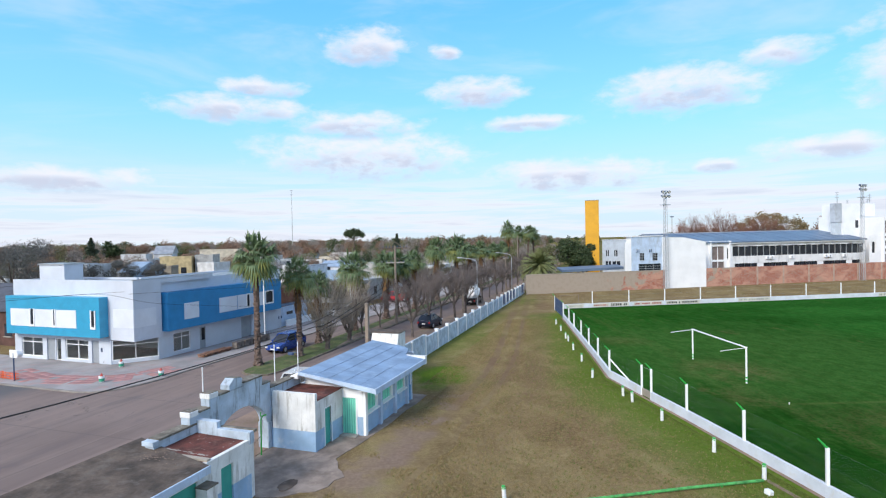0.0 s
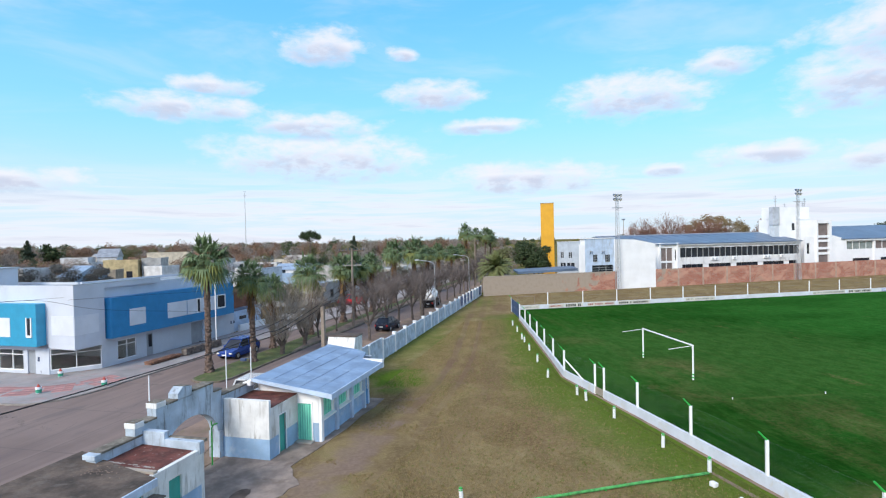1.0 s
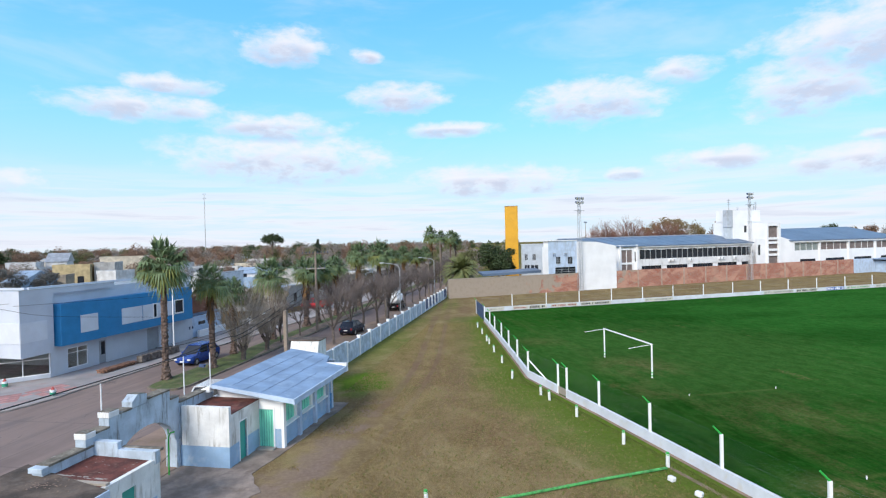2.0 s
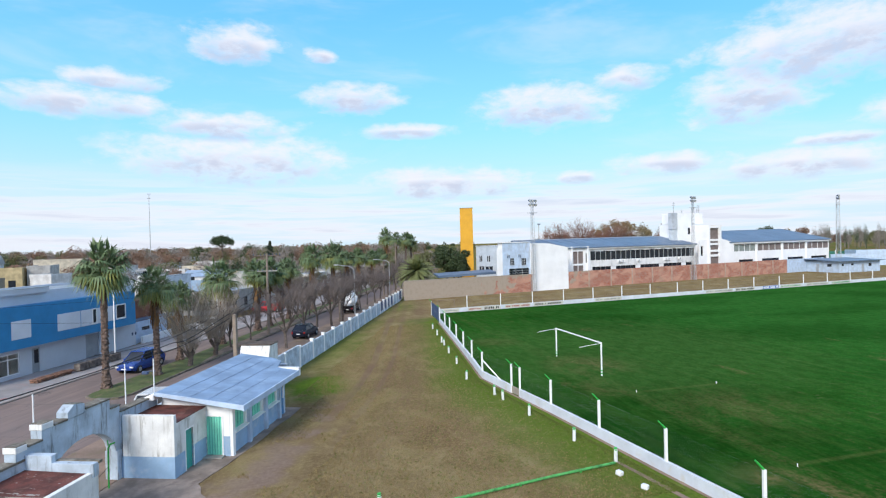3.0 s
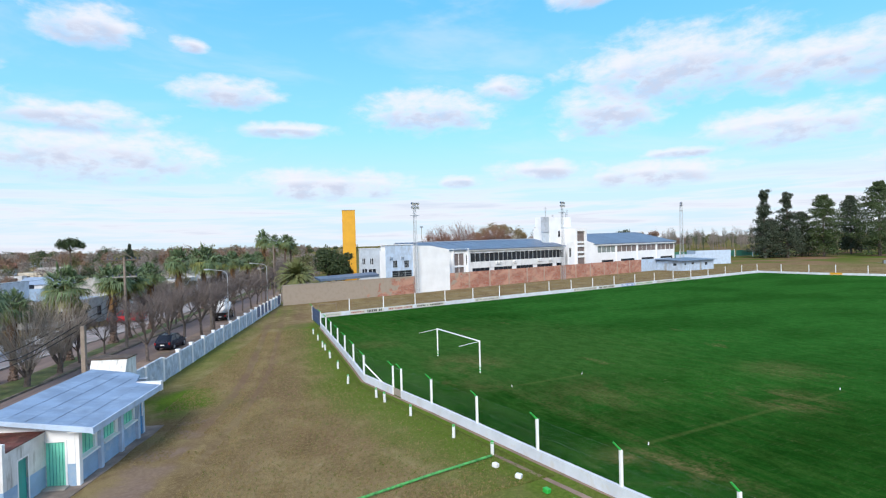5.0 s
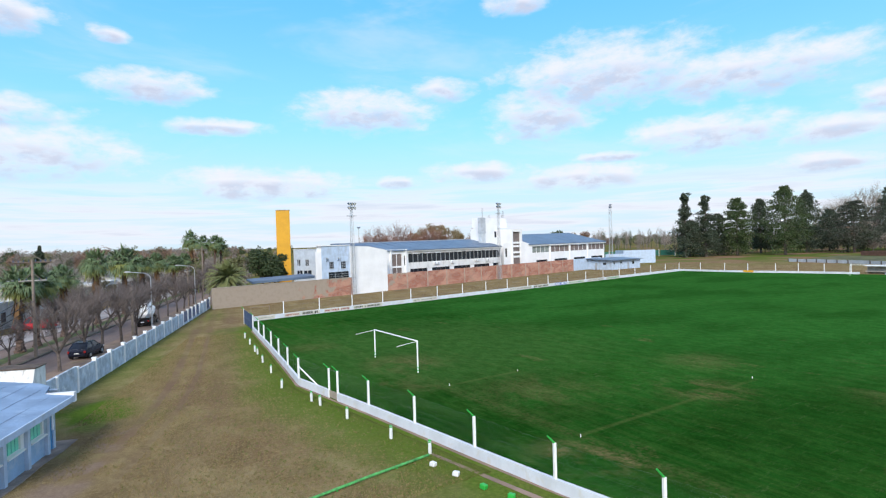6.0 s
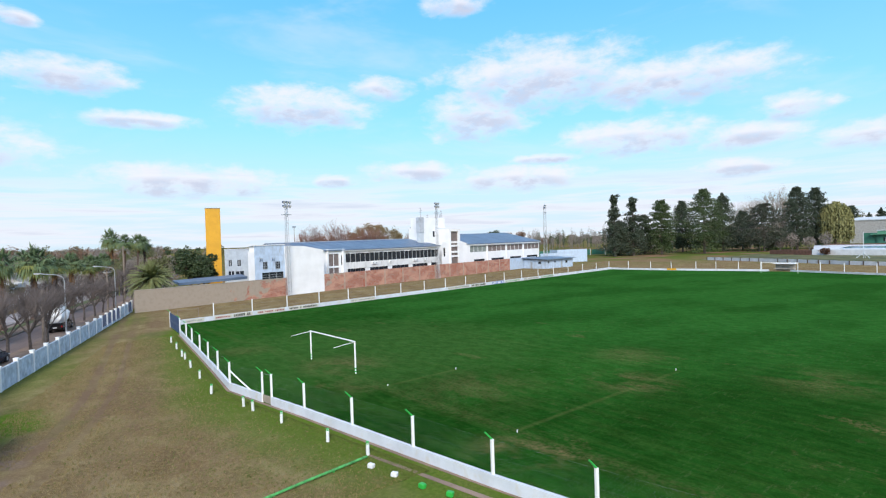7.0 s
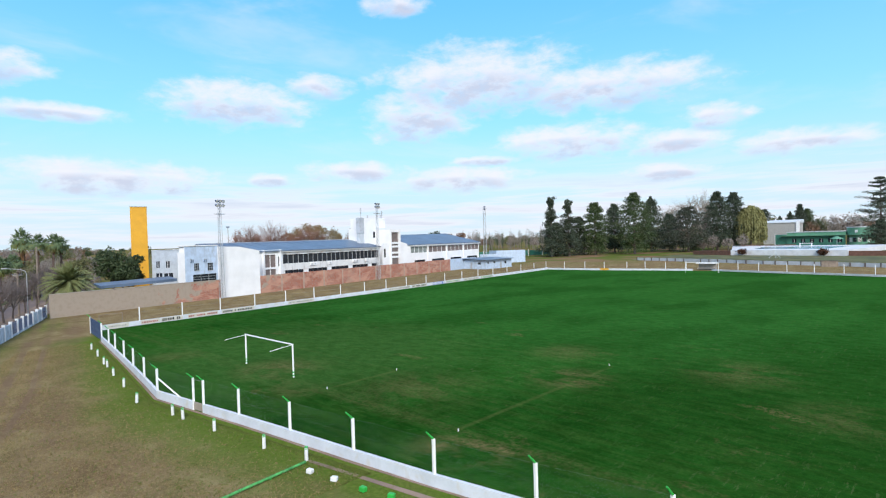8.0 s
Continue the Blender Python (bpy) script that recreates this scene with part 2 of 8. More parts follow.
def ground_mat():
    m = bpy.data.materials.new("dry_winter_grass")
    m.use_nodes = True
    n = Nodes(m.node_tree)
    b = m.node_tree.nodes["Principled BSDF"]
    at = n.put("ShaderNodeTexCoord").outputs["Object"]
    x, y, z = n.xyz(at)
    big, mid, fine = n.noise(at, 0.05, 4.0), n.noise(at, 0.35, 5.0, 0.62, 0.3), n.noise(at, 5.0, 6.0, 0.75)
    tuft = n.noise(at, 26.0, 3.0, 0.7)
    dry = n.mix(n.step(mid, 0.3, 0.7), (0.180, 0.130, 0.068), (0.285, 0.213, 0.118))
    patch = n.noise(n.vec("MULTIPLY", at, (1.0, 0.6, 1.0)), 0.13, 3.0, 0.6, 0.6)
    dry = n.mix(n.step(patch, 0.47, 0.60, 0.0, 0.6), dry, (0.172, 0.108, 0.066))
    wash = n.noise(n.vec("MULTIPLY", at, (1.0, 0.7, 1.0)), 0.42, 5.0, 0.66, 0.8)
    dry = n.mix(n.step(wash, 0.50, 0.64, 0.0, 0.75), dry, (0.325, 0.255, 0.14))
    dry = n.mix(n.step(wash, 0.44, 0.34, 0.0, 0.6), dry, (0.135, 0.096, 0.05))
    dry = n.mix(n.step(fine, 0.48, 0.62, 0.0, 0.75), dry, (0.31, 0.24, 0.12))
    green = n.mix(n.step(fine, 0.3, 0.7), (0.056, 0.138, 0.014), (0.132, 0.20, 0.03))
    soil = n.mix(n.step(fine, 0.3, 0.7), (0.20, 0.145, 0.118), (0.275, 0.205, 0.165))
    # greener beside the pitch fence (which bends at y = 38) and beside the street wall
    bend = n.math("ABSOLUTE", n.math("SUBTRACT", y, 38.0))
    fence = n.math("ADD", n.math("MULTIPLY", bend, 0.13), 16.0)
    off = n.math("SUBTRACT", fence, x)
    wob = n.math("MULTIPLY", n.math("SUBTRACT", mid, 0.5), 8.0)
    g1 = n.math("MULTIPLY", n.step(n.math("ADD", off, wob), 6.2, 1.0), n.math("MULTIPLY", n.step(y, 74.0, 70.0), n.step(x, 40.0, 25.0)))
    g1 = n.math("MULTIPLY", g1, n.step(mid, 0.25, 0.6, 0.7, 1.0))
    wall = n.math("SUBTRACT", x, n.math("MULTIPLY_ADD", y, 0.3478, -13.8))
    g2 = n.math("MULTIPLY", n.step(n.math("ADD", wall, wob), 6.5, 1.0), n.math("MULTIPLY", n.step(y, 34.0, 40.0), n.step(wall, -4.0, -2.0)))
    g2 = n.math("MULTIPLY", g2, n.math("MULTIPLY", n.step(big, 0.35, 0.6, 0.2, 0.75), n.step(tuft, 0.3, 0.6, 0.5, 1.0)))
    pond = n.step(n.math("ADD", n.vec("DISTANCE", at, (3.7, 40.5, 0.0)), wob), 4.5, 1.0)
    spots = n.step(mid, 0.54, 0.70, 0.0, 0.32)
    col = n.mix(n.math("MAXIMUM", n.math("MAXIMUM", g1, g2), n.math("MAXIMUM", pond, n.math("MULTIPLY", spots, n.step(tuft, 0.3, 0.6)))), dry, green)
    col = n.mix(n.step(tuft, 0.45, 0.62, 0.0, 0.6), col, (0.095, 0.072, 0.025))
    # worn tracks along the strip
    rut = n.mix(n.step(fine, 0.3, 0.7), (0.142, 0.093, 0.063), (0.20, 0.135, 0.09))
    turn = n.math("POWER", n.math("MAXIMUM", n.math("SUBTRACT", 50.0, y), 0.0), 2.0)
    for c, wd, deep in ((-0.7, 0.85, 0.8), (0.95, 0.75, 0.55), (3.2, 1.7, 0.42)):
        t = n.math("ABSOLUTE", n.math("SUBTRACT", n.math("MULTIPLY_ADD", turn, 0.0047, x), n.math("MULTIPLY_ADD", y, 0.206, c)))
        t = n.math("MULTIPLY", n.step(n.math("ADD", t, n.math("MULTIPLY", wob, 0.22)), wd, 0.15), n.step(patch, 0.35, 0.62, 0.25 * deep, deep))
        col = n.mix(n.math("MULTIPLY", t, n.step(y, 20.0, 25.0)), col, rut)
    for bx_, by_, br_ in ((2.2, 28.4, 1.7), (1.4, 26.8, 1.7), (0.9, 25.0, 1.8), (0.5, 22.8, 1.9), (2.9, 30.6, 1.1), (4.0, 33.0, 1.0), (5.0, 35.2, 0.9)):
        bare = n.step(n.math("ADD", n.vec("DISTANCE", at, (bx_, by_, 0.0)), n.math("MULTIPLY", wob, 0.6)), br_, br_ * 0.3, 0.0, 0.7)
        col = n.mix(bare, col, soil)
    # a field of stubble and pasture far off
    far = n.step(n.vec("LENGTH", at), 170.0, 260.0)
    field = n.mix(n.step(big, 0.42, 0.6), (0.10, 0.13, 0.03), (0.22, 0.14, 0.085))
    col = n.mix(far, col, field)
    n.link(col, b.inputs["Base Color"])
    b.inputs["Roughness"].default_value, b.inputs["Specular IOR Level"].default_value = 1.0, 0.0
    bp = n.put("ShaderNodeBump")
    bp.inputs["Strength"].default_value, bp.inputs["Distance"].default_value = 0.6, 0.05
    n.link(tuft, bp.inputs["Height"])
    n.link(bp.outputs[0], b.inputs["Normal"])
    return m


def pitch_mat():
    m = bpy.data.materials.new("green_pitch_turf")
    m.use_nodes = True
    n = Nodes(m.node_tree)
    b = m.node_tree.nodes["Principled BSDF"]
    at = n.put("ShaderNodeTexCoord").outputs["Object"]
    x, y, z = n.xyz(at)
    big, mid, fine = n.noise(at, 0.06, 4.0, 0.6, 0.4), n.noise(n.vec("MULTIPLY", at, (1.0, 0.55, 1.0)), 0.34, 5.0, 0.62, 0.3), n.noise(at, 4.0, 4.0, 0.7)
    streaks = n.noise(n.vec("MULTIPLY", at, (1.5, 0.16, 1.0)), 1.0, 6.0, 0.7, 0.2)
    col = n.mix(n.step(big, 0.35, 0.65), (0.008, 0.054, 0.006), (0.020, 0.095, 0.012))
    col = n.mix(n.step(streaks, 0.42, 0.62, 0.0, 0.7), col, (0.036, 0.088, 0.016))
    col = n.mix(n.step(fine, 0.35, 0.75, 0.0, 0.4), col, (0.005, 0.034, 0.005))
    # lusher towards the far end
    lush = n.math("MULTIPLY", n.step(x, 22.0, 62.0, 0.16, 1.0), 0.85)
    col = n.mix(lush, col, (0.025, 0.118, 0.020))
    sweep = n.noise(n.vec("MULTIPLY", at, (0.06, 0.10, 1.0)), 1.0, 2.0, 0.5, 0.2)
    col = n.mix(n.step(sweep, 0.42, 0.66, 0.0, 0.6), col, n.mix(1.0, col, (0.5, 0.58, 0.5), "MULTIPLY"))
    # broad area of darker turf at the near right
    dark_area = n.step(n.math("ADD", n.vec("DISTANCE", n.vec("MULTIPLY", at, (0.75, 1.0, 0.0)), (30.0, -4.0, 0.0)), n.math("MULTIPLY", n.math("SUBTRACT", big, 0.5), 24.0)), 30.0, 8.0)
    col = n.mix(n.math("MULTIPLY", dark_area, 0.5), col, (0.009, 0.044, 0.005))
    thin = n.step(n.math("ADD", n.vec("DISTANCE", at, (31.0, 45.0, 0.0)), n.math("MULTIPLY", n.math("SUBTRACT", mid, 0.5), 20.0)), 21.0, 8.0, 0.0, 0.6)
    col = n.mix(thin, col, (0.042, 0.108, 0.024))
    worn = (0.175, 0.137, 0.065)
    wob = n.math("MULTIPLY", n.math("SUBTRACT", mid, 0.5), 10.0)
    for cx, cy, rad, amt in ((25.5, 39.8, 5.5, 0.55), (23.0, 33.5, 3.5, 0.4), (22.4, 18.1, 2.9, 0.8), (23.8, 16.3, 2.2, 0.7), (36.6, 20.4, 4.4, 0.65), (38.2, 5.0, 5.0, 0.3), (28.5, 27.0, 7.0, 0.35),
                             (45.0, 12.0, 6.0, 0.4), (44.0, 25.0, 5.0, 0.4), (21.5, 52.0, 4.0, 0.3)):
        d = n.math("ADD", n.vec("DISTANCE", at, (cx, cy, 0.0)), wob)
        col = n.mix(n.math("MULTIPLY", n.step(d, rad, 0.5), n.math("MULTIPLY", n.step(mid, 0.40, 0.56, 0.0, amt), n.step(fine, 0.36, 0.58, 0.25, 1.0))), col, worn)
    specks = n.math("MULTIPLY", n.step(mid, 0.60, 0.74, 0.0, 0.5), n.step(fine, 0.4, 0.6))
    col = n.mix(n.math("MULTIPLY", specks, n.step(x, 80.0, 40.0)), col, worn)
    # trodden strip along the goal line
    strip = n.math("ADD", n.math("ABSOLUTE", n.math("SUBTRACT", x, n.math("MULTIPLY_ADD", y, -0.02, 24.6))), n.math("MULTIPLY", wob, 0.22))
    strip = n.math("MULTIPLY", n.step(strip, 1.0, 0.1), n.math("MULTIPLY", n.step(fine, 0.42, 0.62, 0.1, 0.85), n.step(y, 34.0, 24.0, 0.15, 0.22)))
    col = n.mix(strip, col, worn)
    faint = n.step(mid, 0.30, 0.60, 0.25, 0.9)
    for across, pos, lo, hi in ((True, 31.72, 24.4, 30.8), (True, 19.62, 24.2, 41.7), (False, 30.8, 31.7, 48.2), (False, 41.7, 19.7, 60.0), (False, 24.45, 12.0, 68.0)):
        u, v = (y, x) if across else (x, y)
        d = n.math("ABSOLUTE", n.math("SUBTRACT", u, pos))
        on = n.math("MULTIPLY", n.step(n.math("ADD", d, n.math("MULTIPLY", wob, 0.03)), 0.3, 0.04), n.math("MULTIPLY", n.math("GREATER_THAN", v, lo), n.math("LESS_THAN", v, hi)))
        col = n.mix(n.math("MULTIPLY", on, n.math("MULTIPLY", faint, 0.3 if across else 0.1)), col, (0.12, 0.14, 0.045))
    grit = n.noise(n.vec("MULTIPLY", at, (1.0, 0.6, 1.0)), 7.0, 3.0, 0.8)
    col = n.mix(n.step(grit, 0.46, 0.60, 0.0, 0.4), col, n.mix(1.0, col, (1.9, 1.45, 1.6), "MULTIPLY"))
    blade = n.noise(n.vec("MULTIPLY", at, (1.0, 0.5, 1.0)), 1.3, 5.0, 0.75)
    flick = n.noise(n.vec("MULTIPLY", at, (0.8, 3.4, 1.0)), 1.0, 6.0, 0.78, 0.1)
    col = n.mix(n.math("MULTIPLY", n.step(flick, 0.55, 0.66, 0.0, 0.6), n.step(big, 0.40, 0.62, 0.35, 1.0)), col, (0.085, 0.125, 0.045))
    col = n.mix(n.step(blade, 0.40, 0.62, 0.0, 0.5), col, n.mix(1.0, col, (0.45, 0.5, 0.4), "MULTIPLY"))
    n.link(col, b.inputs["Base Color"])
    b.inputs["Roughness"].default_value, b.inputs["Specular IOR Level"].default_value = 1.0, 0.0
    bp = n.put("ShaderNodeBump")
    bp.inputs["Strength"].default_value, bp.inputs["Distance"].default_value = 0.5, 0.04
    n.link(fine, bp.inputs["Height"])
    n.link(bp.outputs[0], b.inputs["Normal"])
    return m


def road_mat():
    m = bpy.data.materials.new("worn_concrete_roadway")
    m.use_nodes = True
    n = Nodes(m.node_tree)
    b = m.node_tree.nodes["Principled BSDF"]
    at = n.put("ShaderNodeTexCoord").outputs["Object"]
    x, y, z = n.xyz(at)
    big, mid, fine = n.noise(at, 0.12, 4.0, 0.6, 0.4), n.noise(n.vec("MULTIPLY", at, (1.0, 0.25, 1.0)), 0.8, 5.0, 0.62, 0.3), n.noise(at, 9.0, 4.0, 0.7)
    col = n.mix(n.step(big, 0.3, 0.7), (0.168, 0.122, 0.109), (0.222, 0.166, 0.148))
    col = n.mix(n.step(mid, 0.45, 0.75, 0.0, 0.5), col, (0.135, 0.099, 0.09))
    # wheel streaks and oil along the lanes, pale grit between
    lane = n.noise(n.vec("MULTIPLY", at, (0.9, 0.035, 1.0)), 1.0, 5.0, 0.6, 0.2)
    col = n.mix(n.step(lane, 0.52, 0.66, 0.0, 0.6), col, (0.245, 0.182, 0.158))
    col = n.mix(n.step(lane, 0.46, 0.34, 0.0, 0.55), col, (0.118, 0.092, 0.09))
    oil = n.noise(n.vec("MULTIPLY", at, (0.35, 0.12, 1.0)), 1.0, 4.0, 0.6, 0.4)
    col = n.mix(n.step(oil, 0.58, 0.70, 0.0, 0.5), col, (0.105, 0.088, 0.095))
    col = n.mix(n.step(fine, 0.4, 0.75, 0.0, 0.3), col, (0.17, 0.135, 0.12))
    # slab joints with tar
    for u, period, phase in ((x, 4.2, 0.4), (y, 6.0, 1.0)):
        d = n.math("ABSOLUTE", n.math("SUBTRACT", n.math("PINGPONG", n.math("ADD", u, 600.0 + phase), period / 2), 0.0))
        col = n.mix(n.math("MULTIPLY", n.step(d, 0.06, 0.02), 0.5), col, (0.10, 0.085, 0.08))
    crack = n.math("MULTIPLY", n.step(n.math("ABSOLUTE", n.math("SUBTRACT", n.noise(at, 0.35, 6.0, 0.6, 1.0), 0.5)), 0.012, 0.002), n.step(big, 0.58, 0.64))
    col = n.mix(n.math("MULTIPLY", crack, 0.75), col, (0.06, 0.05, 0.05))
    # dark bitumen on the side street
    side = n.math("MULTIPLY", n.step(n.math("ADD", x, n.math("MULTIPLY", mid, 3.0)), -23.5, -26.5), n.math("LESS_THAN", y, 5.2))
    col = n.mix(side, col, (0.10, 0.095, 0.10))
    n.link(col, b.inputs["Base Color"])
    b.inputs["Roughness"].default_value = 0.9
    bp = n.put("ShaderNodeBump")
    bp.inputs["Strength"].default_value, bp.inputs["Distance"].default_value = 0.25, 0.02
    n.link(fine, bp.inputs["Height"])
    n.link(bp.outputs[0], b.inputs["Normal"])
    return m


def brick_mat():
    m = bpy.data.materials.new("old_red_brick_and_render")
    m.use_nodes = True
    n = Nodes(m.node_tree)
    b = m.node_tree.nodes["Principled BSDF"]
    at = n.put("ShaderNodeTexCoord").outputs["Object"]
    x, y, z = n.xyz(at)
    t = n.put("ShaderNodeTexBrick")
    n.link(n.comb(x, z, 0.0), t.inputs["Vector"])
    t.inputs["Scale"].default_value = 1.0
    for k, v in (("Brick Width", 0.27), ("Row Height", 0.075), ("Mortar Size", 0.010)):
        t.inputs[k].default_value = v
    t.inputs["Color1"].default_value, t.inputs["Color2"].default_value = (0.40, 0.125, 0.075, 1), (0.30, 0.085, 0.055, 1)
    t.inputs["Mortar"].default_value = (0.33, 0.27, 0.23, 1)
    big, mid = n.noise(at, 0.35, 5.0, 0.6, 0.3), n.noise(at, 1.7, 5.0, 0.65)
    render = n.mix(n.step(mid, 0.3, 0.7), (0.32, 0.265, 0.21), (0.39, 0.325, 0.265))
    # render still on the stretch by the street, fallen off further along
    keep = n.math("ADD", n.math("MULTIPLY", n.math("SUBTRACT", big, 0.5), 2.2), n.step(x, -20.0, -1.0, 0.75, -0.05))
    keep = n.math("ADD", keep, n.math("MULTIPLY", n.math("SUBTRACT", z, 1.7), n.step(x, -24.0, -2.0, 0.10, 0.10)))
    keep = n.math("SUBTRACT", keep, n.step(x, 9.0, 20.0, 0.0, 0.35))
    pale = n.step(n.noise(n.vec("MULTIPLY", at, (0.6, 1.0, 1.1)), 0.55, 7.0, 0.7, 0.6), 0.42, 0.62, 0.0, 0.85)
    bricks = n.mix(pale, t.outputs["Color"], (0.52, 0.30, 0.22))
    grey = n.step(n.noise(n.vec("MULTIPLY", at, (0.35, 1.0, 0.8)), 0.7, 6.0, 0.7, 0.4), 0.55, 0.68, 0.0, 0.7)
    bricks = n.mix(grey, bricks, (0.34, 0.25, 0.19))
    col = n.mix(n.step(keep, 0.1, 0.22), bricks, render)
    col = n.mix(n.step(mid, 0.50, 0.75, 0.0, 0.3), col, n.mix(1.0, col, (0.5, 0.45, 0.42), "MULTIPLY"))
    n.link(col, b.inputs["Base Color"])
    b.inputs["Roughness"].default_value = 0.92
    bp = n.put("ShaderNodeBump")
    bp.inputs["Strength"].default_value, bp.inputs["Distance"].default_value = 0.5, 0.03
    n.link(mid, bp.inputs["Height"])
    n.link(bp.outputs[0], b.inputs["Normal"])
    return m


GRASS, TURF, ROADWAY, BRICK = ground_mat(), pitch_mat(), road_mat(), brick_mat()


# ---------------------------------------------------------------- mesh helpers
def bx(bm, x0, x1, y0, y1, z0, z1):
    """A box."""
    v = [bm.verts.new((x, y, z)) for z in (z0, z1) for y in (y0, y1) for x in (x0, x1)]
    for f in ((0, 2, 3, 1), (4, 5, 7, 6), (0, 1, 5, 4), (2, 6, 7, 3), (0, 4, 6, 2), (1, 3, 7, 5)):
        bm.faces.new([v[i] for i in f])
    return bm


def tube(bm, p, q, r0, r1=None, n=8, caps=True):
    """A tapered rod from p to q."""
    p, q, r1 = Vector(p), Vector(q), r0 if r1 is None else r1
    axis = (q - p).normalized()
    side = axis.cross(Vector((0, 0, 1)) if abs(axis.z) < 0.9 else Vector((1, 0, 0))).normalized()
    up = axis.cross(side)
    rings = []
    for c, r in ((p, r0), (q, r1)):
        rings.append([bm.verts.new(c + (side * math.cos(a) + up * math.sin(a)) * r) for a in (2 * math.pi * k / n for k in range(n))])
    for k in range(n):
        bm.faces.new((rings[0][k], rings[0][(k + 1) % n], rings[1][(k + 1) % n], rings[1][k]))
    if caps:
        bm.faces.new(rings[0][::-1])
        bm.faces.new(rings[1])
    return bm


def pipe(bm, pts, r, n=7):
    """A round bar along a line of points."""
    for a, b in zip(pts, pts[1:]):
        tube(bm, a, b, r, r, n)
    return bm


def slab(bm, outline, z0, z1):
    """An upright prism over an outline given counter-clockwise; z1 may be a list, one height a corner."""
    tops = z1 if isinstance(z1, (list, tuple)) else [z1] * len(outline)
    lows = z0 if isinstance(z0, (list, tuple)) else [z0] * len(outline)
    a = [bm.verts.new((x, y, z)) for (x, y), z in zip(outline, lows)]
    b = [bm.verts.new((x, y, z)) for (x, y), z in zip(outline, tops)]
    k = len(a)
    bm.faces.new(a[::-1])
    bm.faces.new(b)
    for i in range(k):
        bm.faces.new((a[i], a[(i + 1) % k], b[(i + 1) % k], b[i]))
    return bm


def side_slab(bm, profile, x0, x1):
    """A prism along x over a profile of (y, z)."""
    a = [bm.verts.new((x0, y, z)) for y, z in profile]
    b = [bm.verts.new((x1, y, z)) for y, z in profile]
    k = len(a)
    bm.faces.new(a[::-1])
    bm.faces.new(b)
    for i in range(k):
        bm.faces.new((a[i], a[(i + 1) % k], b[(i + 1) % k], b[i]))
    return bm


def wall(bm, along, c0, c1, u0, u1, z0, z1, holes=()):
    """A wall between the planes c0 and c1, running along x or y from u0 to u1, with holes (u0, u1, z0, z1) right through it."""
    us = sorted({u0, u1, *[h[0] for h in holes], *[h[1] for h in holes]})
    for a, b in zip(us, us[1:]):
        gaps = sorted((h[2], h[3]) for h in holes if h[0] <= a + 1e-6 and h[1] >= b - 1e-6)
        z = z0
        for lo, hi in gaps + [(z1, z1)]:
            if lo > z + 1e-4:
                if along == "x":
                    bx(bm, a, b, c0, c1, z, lo)
                else:
                    bx(bm, c0, c1, a, b, z, lo)
            z = max(z, hi)
    bmesh.ops.remove_doubles(bm, verts=bm.verts, dist=0.0005)
    return bm


def mesh_of(bm, name, material, bevel=0.0, smooth=False):
    if bevel:
        bmesh.ops.bevel(bm, geom=list(bm.edges), offset=bevel, segments=1, affect="EDGES", clamp_overlap=True)
    bmesh.ops.recalc_face_normals(bm, faces=bm.faces)
    me = bpy.data.meshes.new(name)
    bm.to_mesh(me)
    bm.free()
    me.materials.append(material)
    if smooth:
        me.polygons.foreach_set("use_smooth", [True] * len(me.polygons))
    return me


def part(name, bm, material, parent, label="", bevel=0.0, smooth=False):
    """One mesh under a thing or under a part."""
    ob = new(name, mesh_of(bm, name, material, bevel, smooth))
    ob.parent = parent
    return tagged(ob, label)


def thing(name, m, label, category, group="", kind=""):
    """A top-level thing: an empty at its base that carries its parts."""
    ob = new(name)
    ob.empty_display_size = 0.3
    ob.matrix_world = m
    return tagged(ob, label, category, group, kind)


def single(name, bm, material, m, label, category, group="", kind="", bevel=0.0, smooth=False):
    """A top-level thing of one mesh."""
    ob = new(name, mesh_of(bm, name, material, bevel, smooth))
    ob.matrix_world = m
    return tagged(ob, label, category, group, kind)


def B():
    return bmesh.new()


ID = Matrix.Identity(4)

# ---------------------------------------------------------------- ground, pitch, roads
ground = single("ground", slab(B(), [(-2500, -900), (3000, -900), (3000, 3500), (-2500, 3500)], -0.5, 0.0), GRASS, ID,
                "dry winter grass with green patches and bare tracks", "ground", kind="structure")
FENCE_K, FENCE_C = 0.1155, 73.45      # the long fence: y = K x + C


def fence_y(x):
    return FENCE_K * x + FENCE_C


# the near end of the pitch fence bends outwards in the middle
END_LINE = [(20.6, 75.8), (19.85, 67.3), (18.25, 54.4), (16.95, 44.4), (16.15, 38.7), (16.8, 33.9), (17.4, 29.7), (17.95, 25.2), (18.48, 20.6), (19.05, 16.0), (19.75, 11.6), (20.5, 7.0), (22.0, -2.0)]
pitch = single("pitch", slab(B(), [(22.0, -2.0), (24.0, -16.0), (137.0, -16.0), (141.3, 11.0), (144.0, 22.5), (149.3, 46.0), (146.4, 59.2), (144.6, 66.3), (141.5, 89.7)]
                             + END_LINE[:-1], -0.2, 0.012), TURF, ID, "mown green football pitch with worn patches and faint line marks", "pitch", kind="structure")
road = single("road", slab(B(), [(-90, -40), (-7.4, -40), (-7.4, 260), (-20.4, 260), (-20.4, 11.0), (-21.2, 8.6), (-23.0, 7.0), (-26.0, 6.2), (-90, 6.2)], -0.2, 0.010),
              ROADWAY, STREET, "worn pinkish concrete roadway with tarred joints", "road", kind="structure")


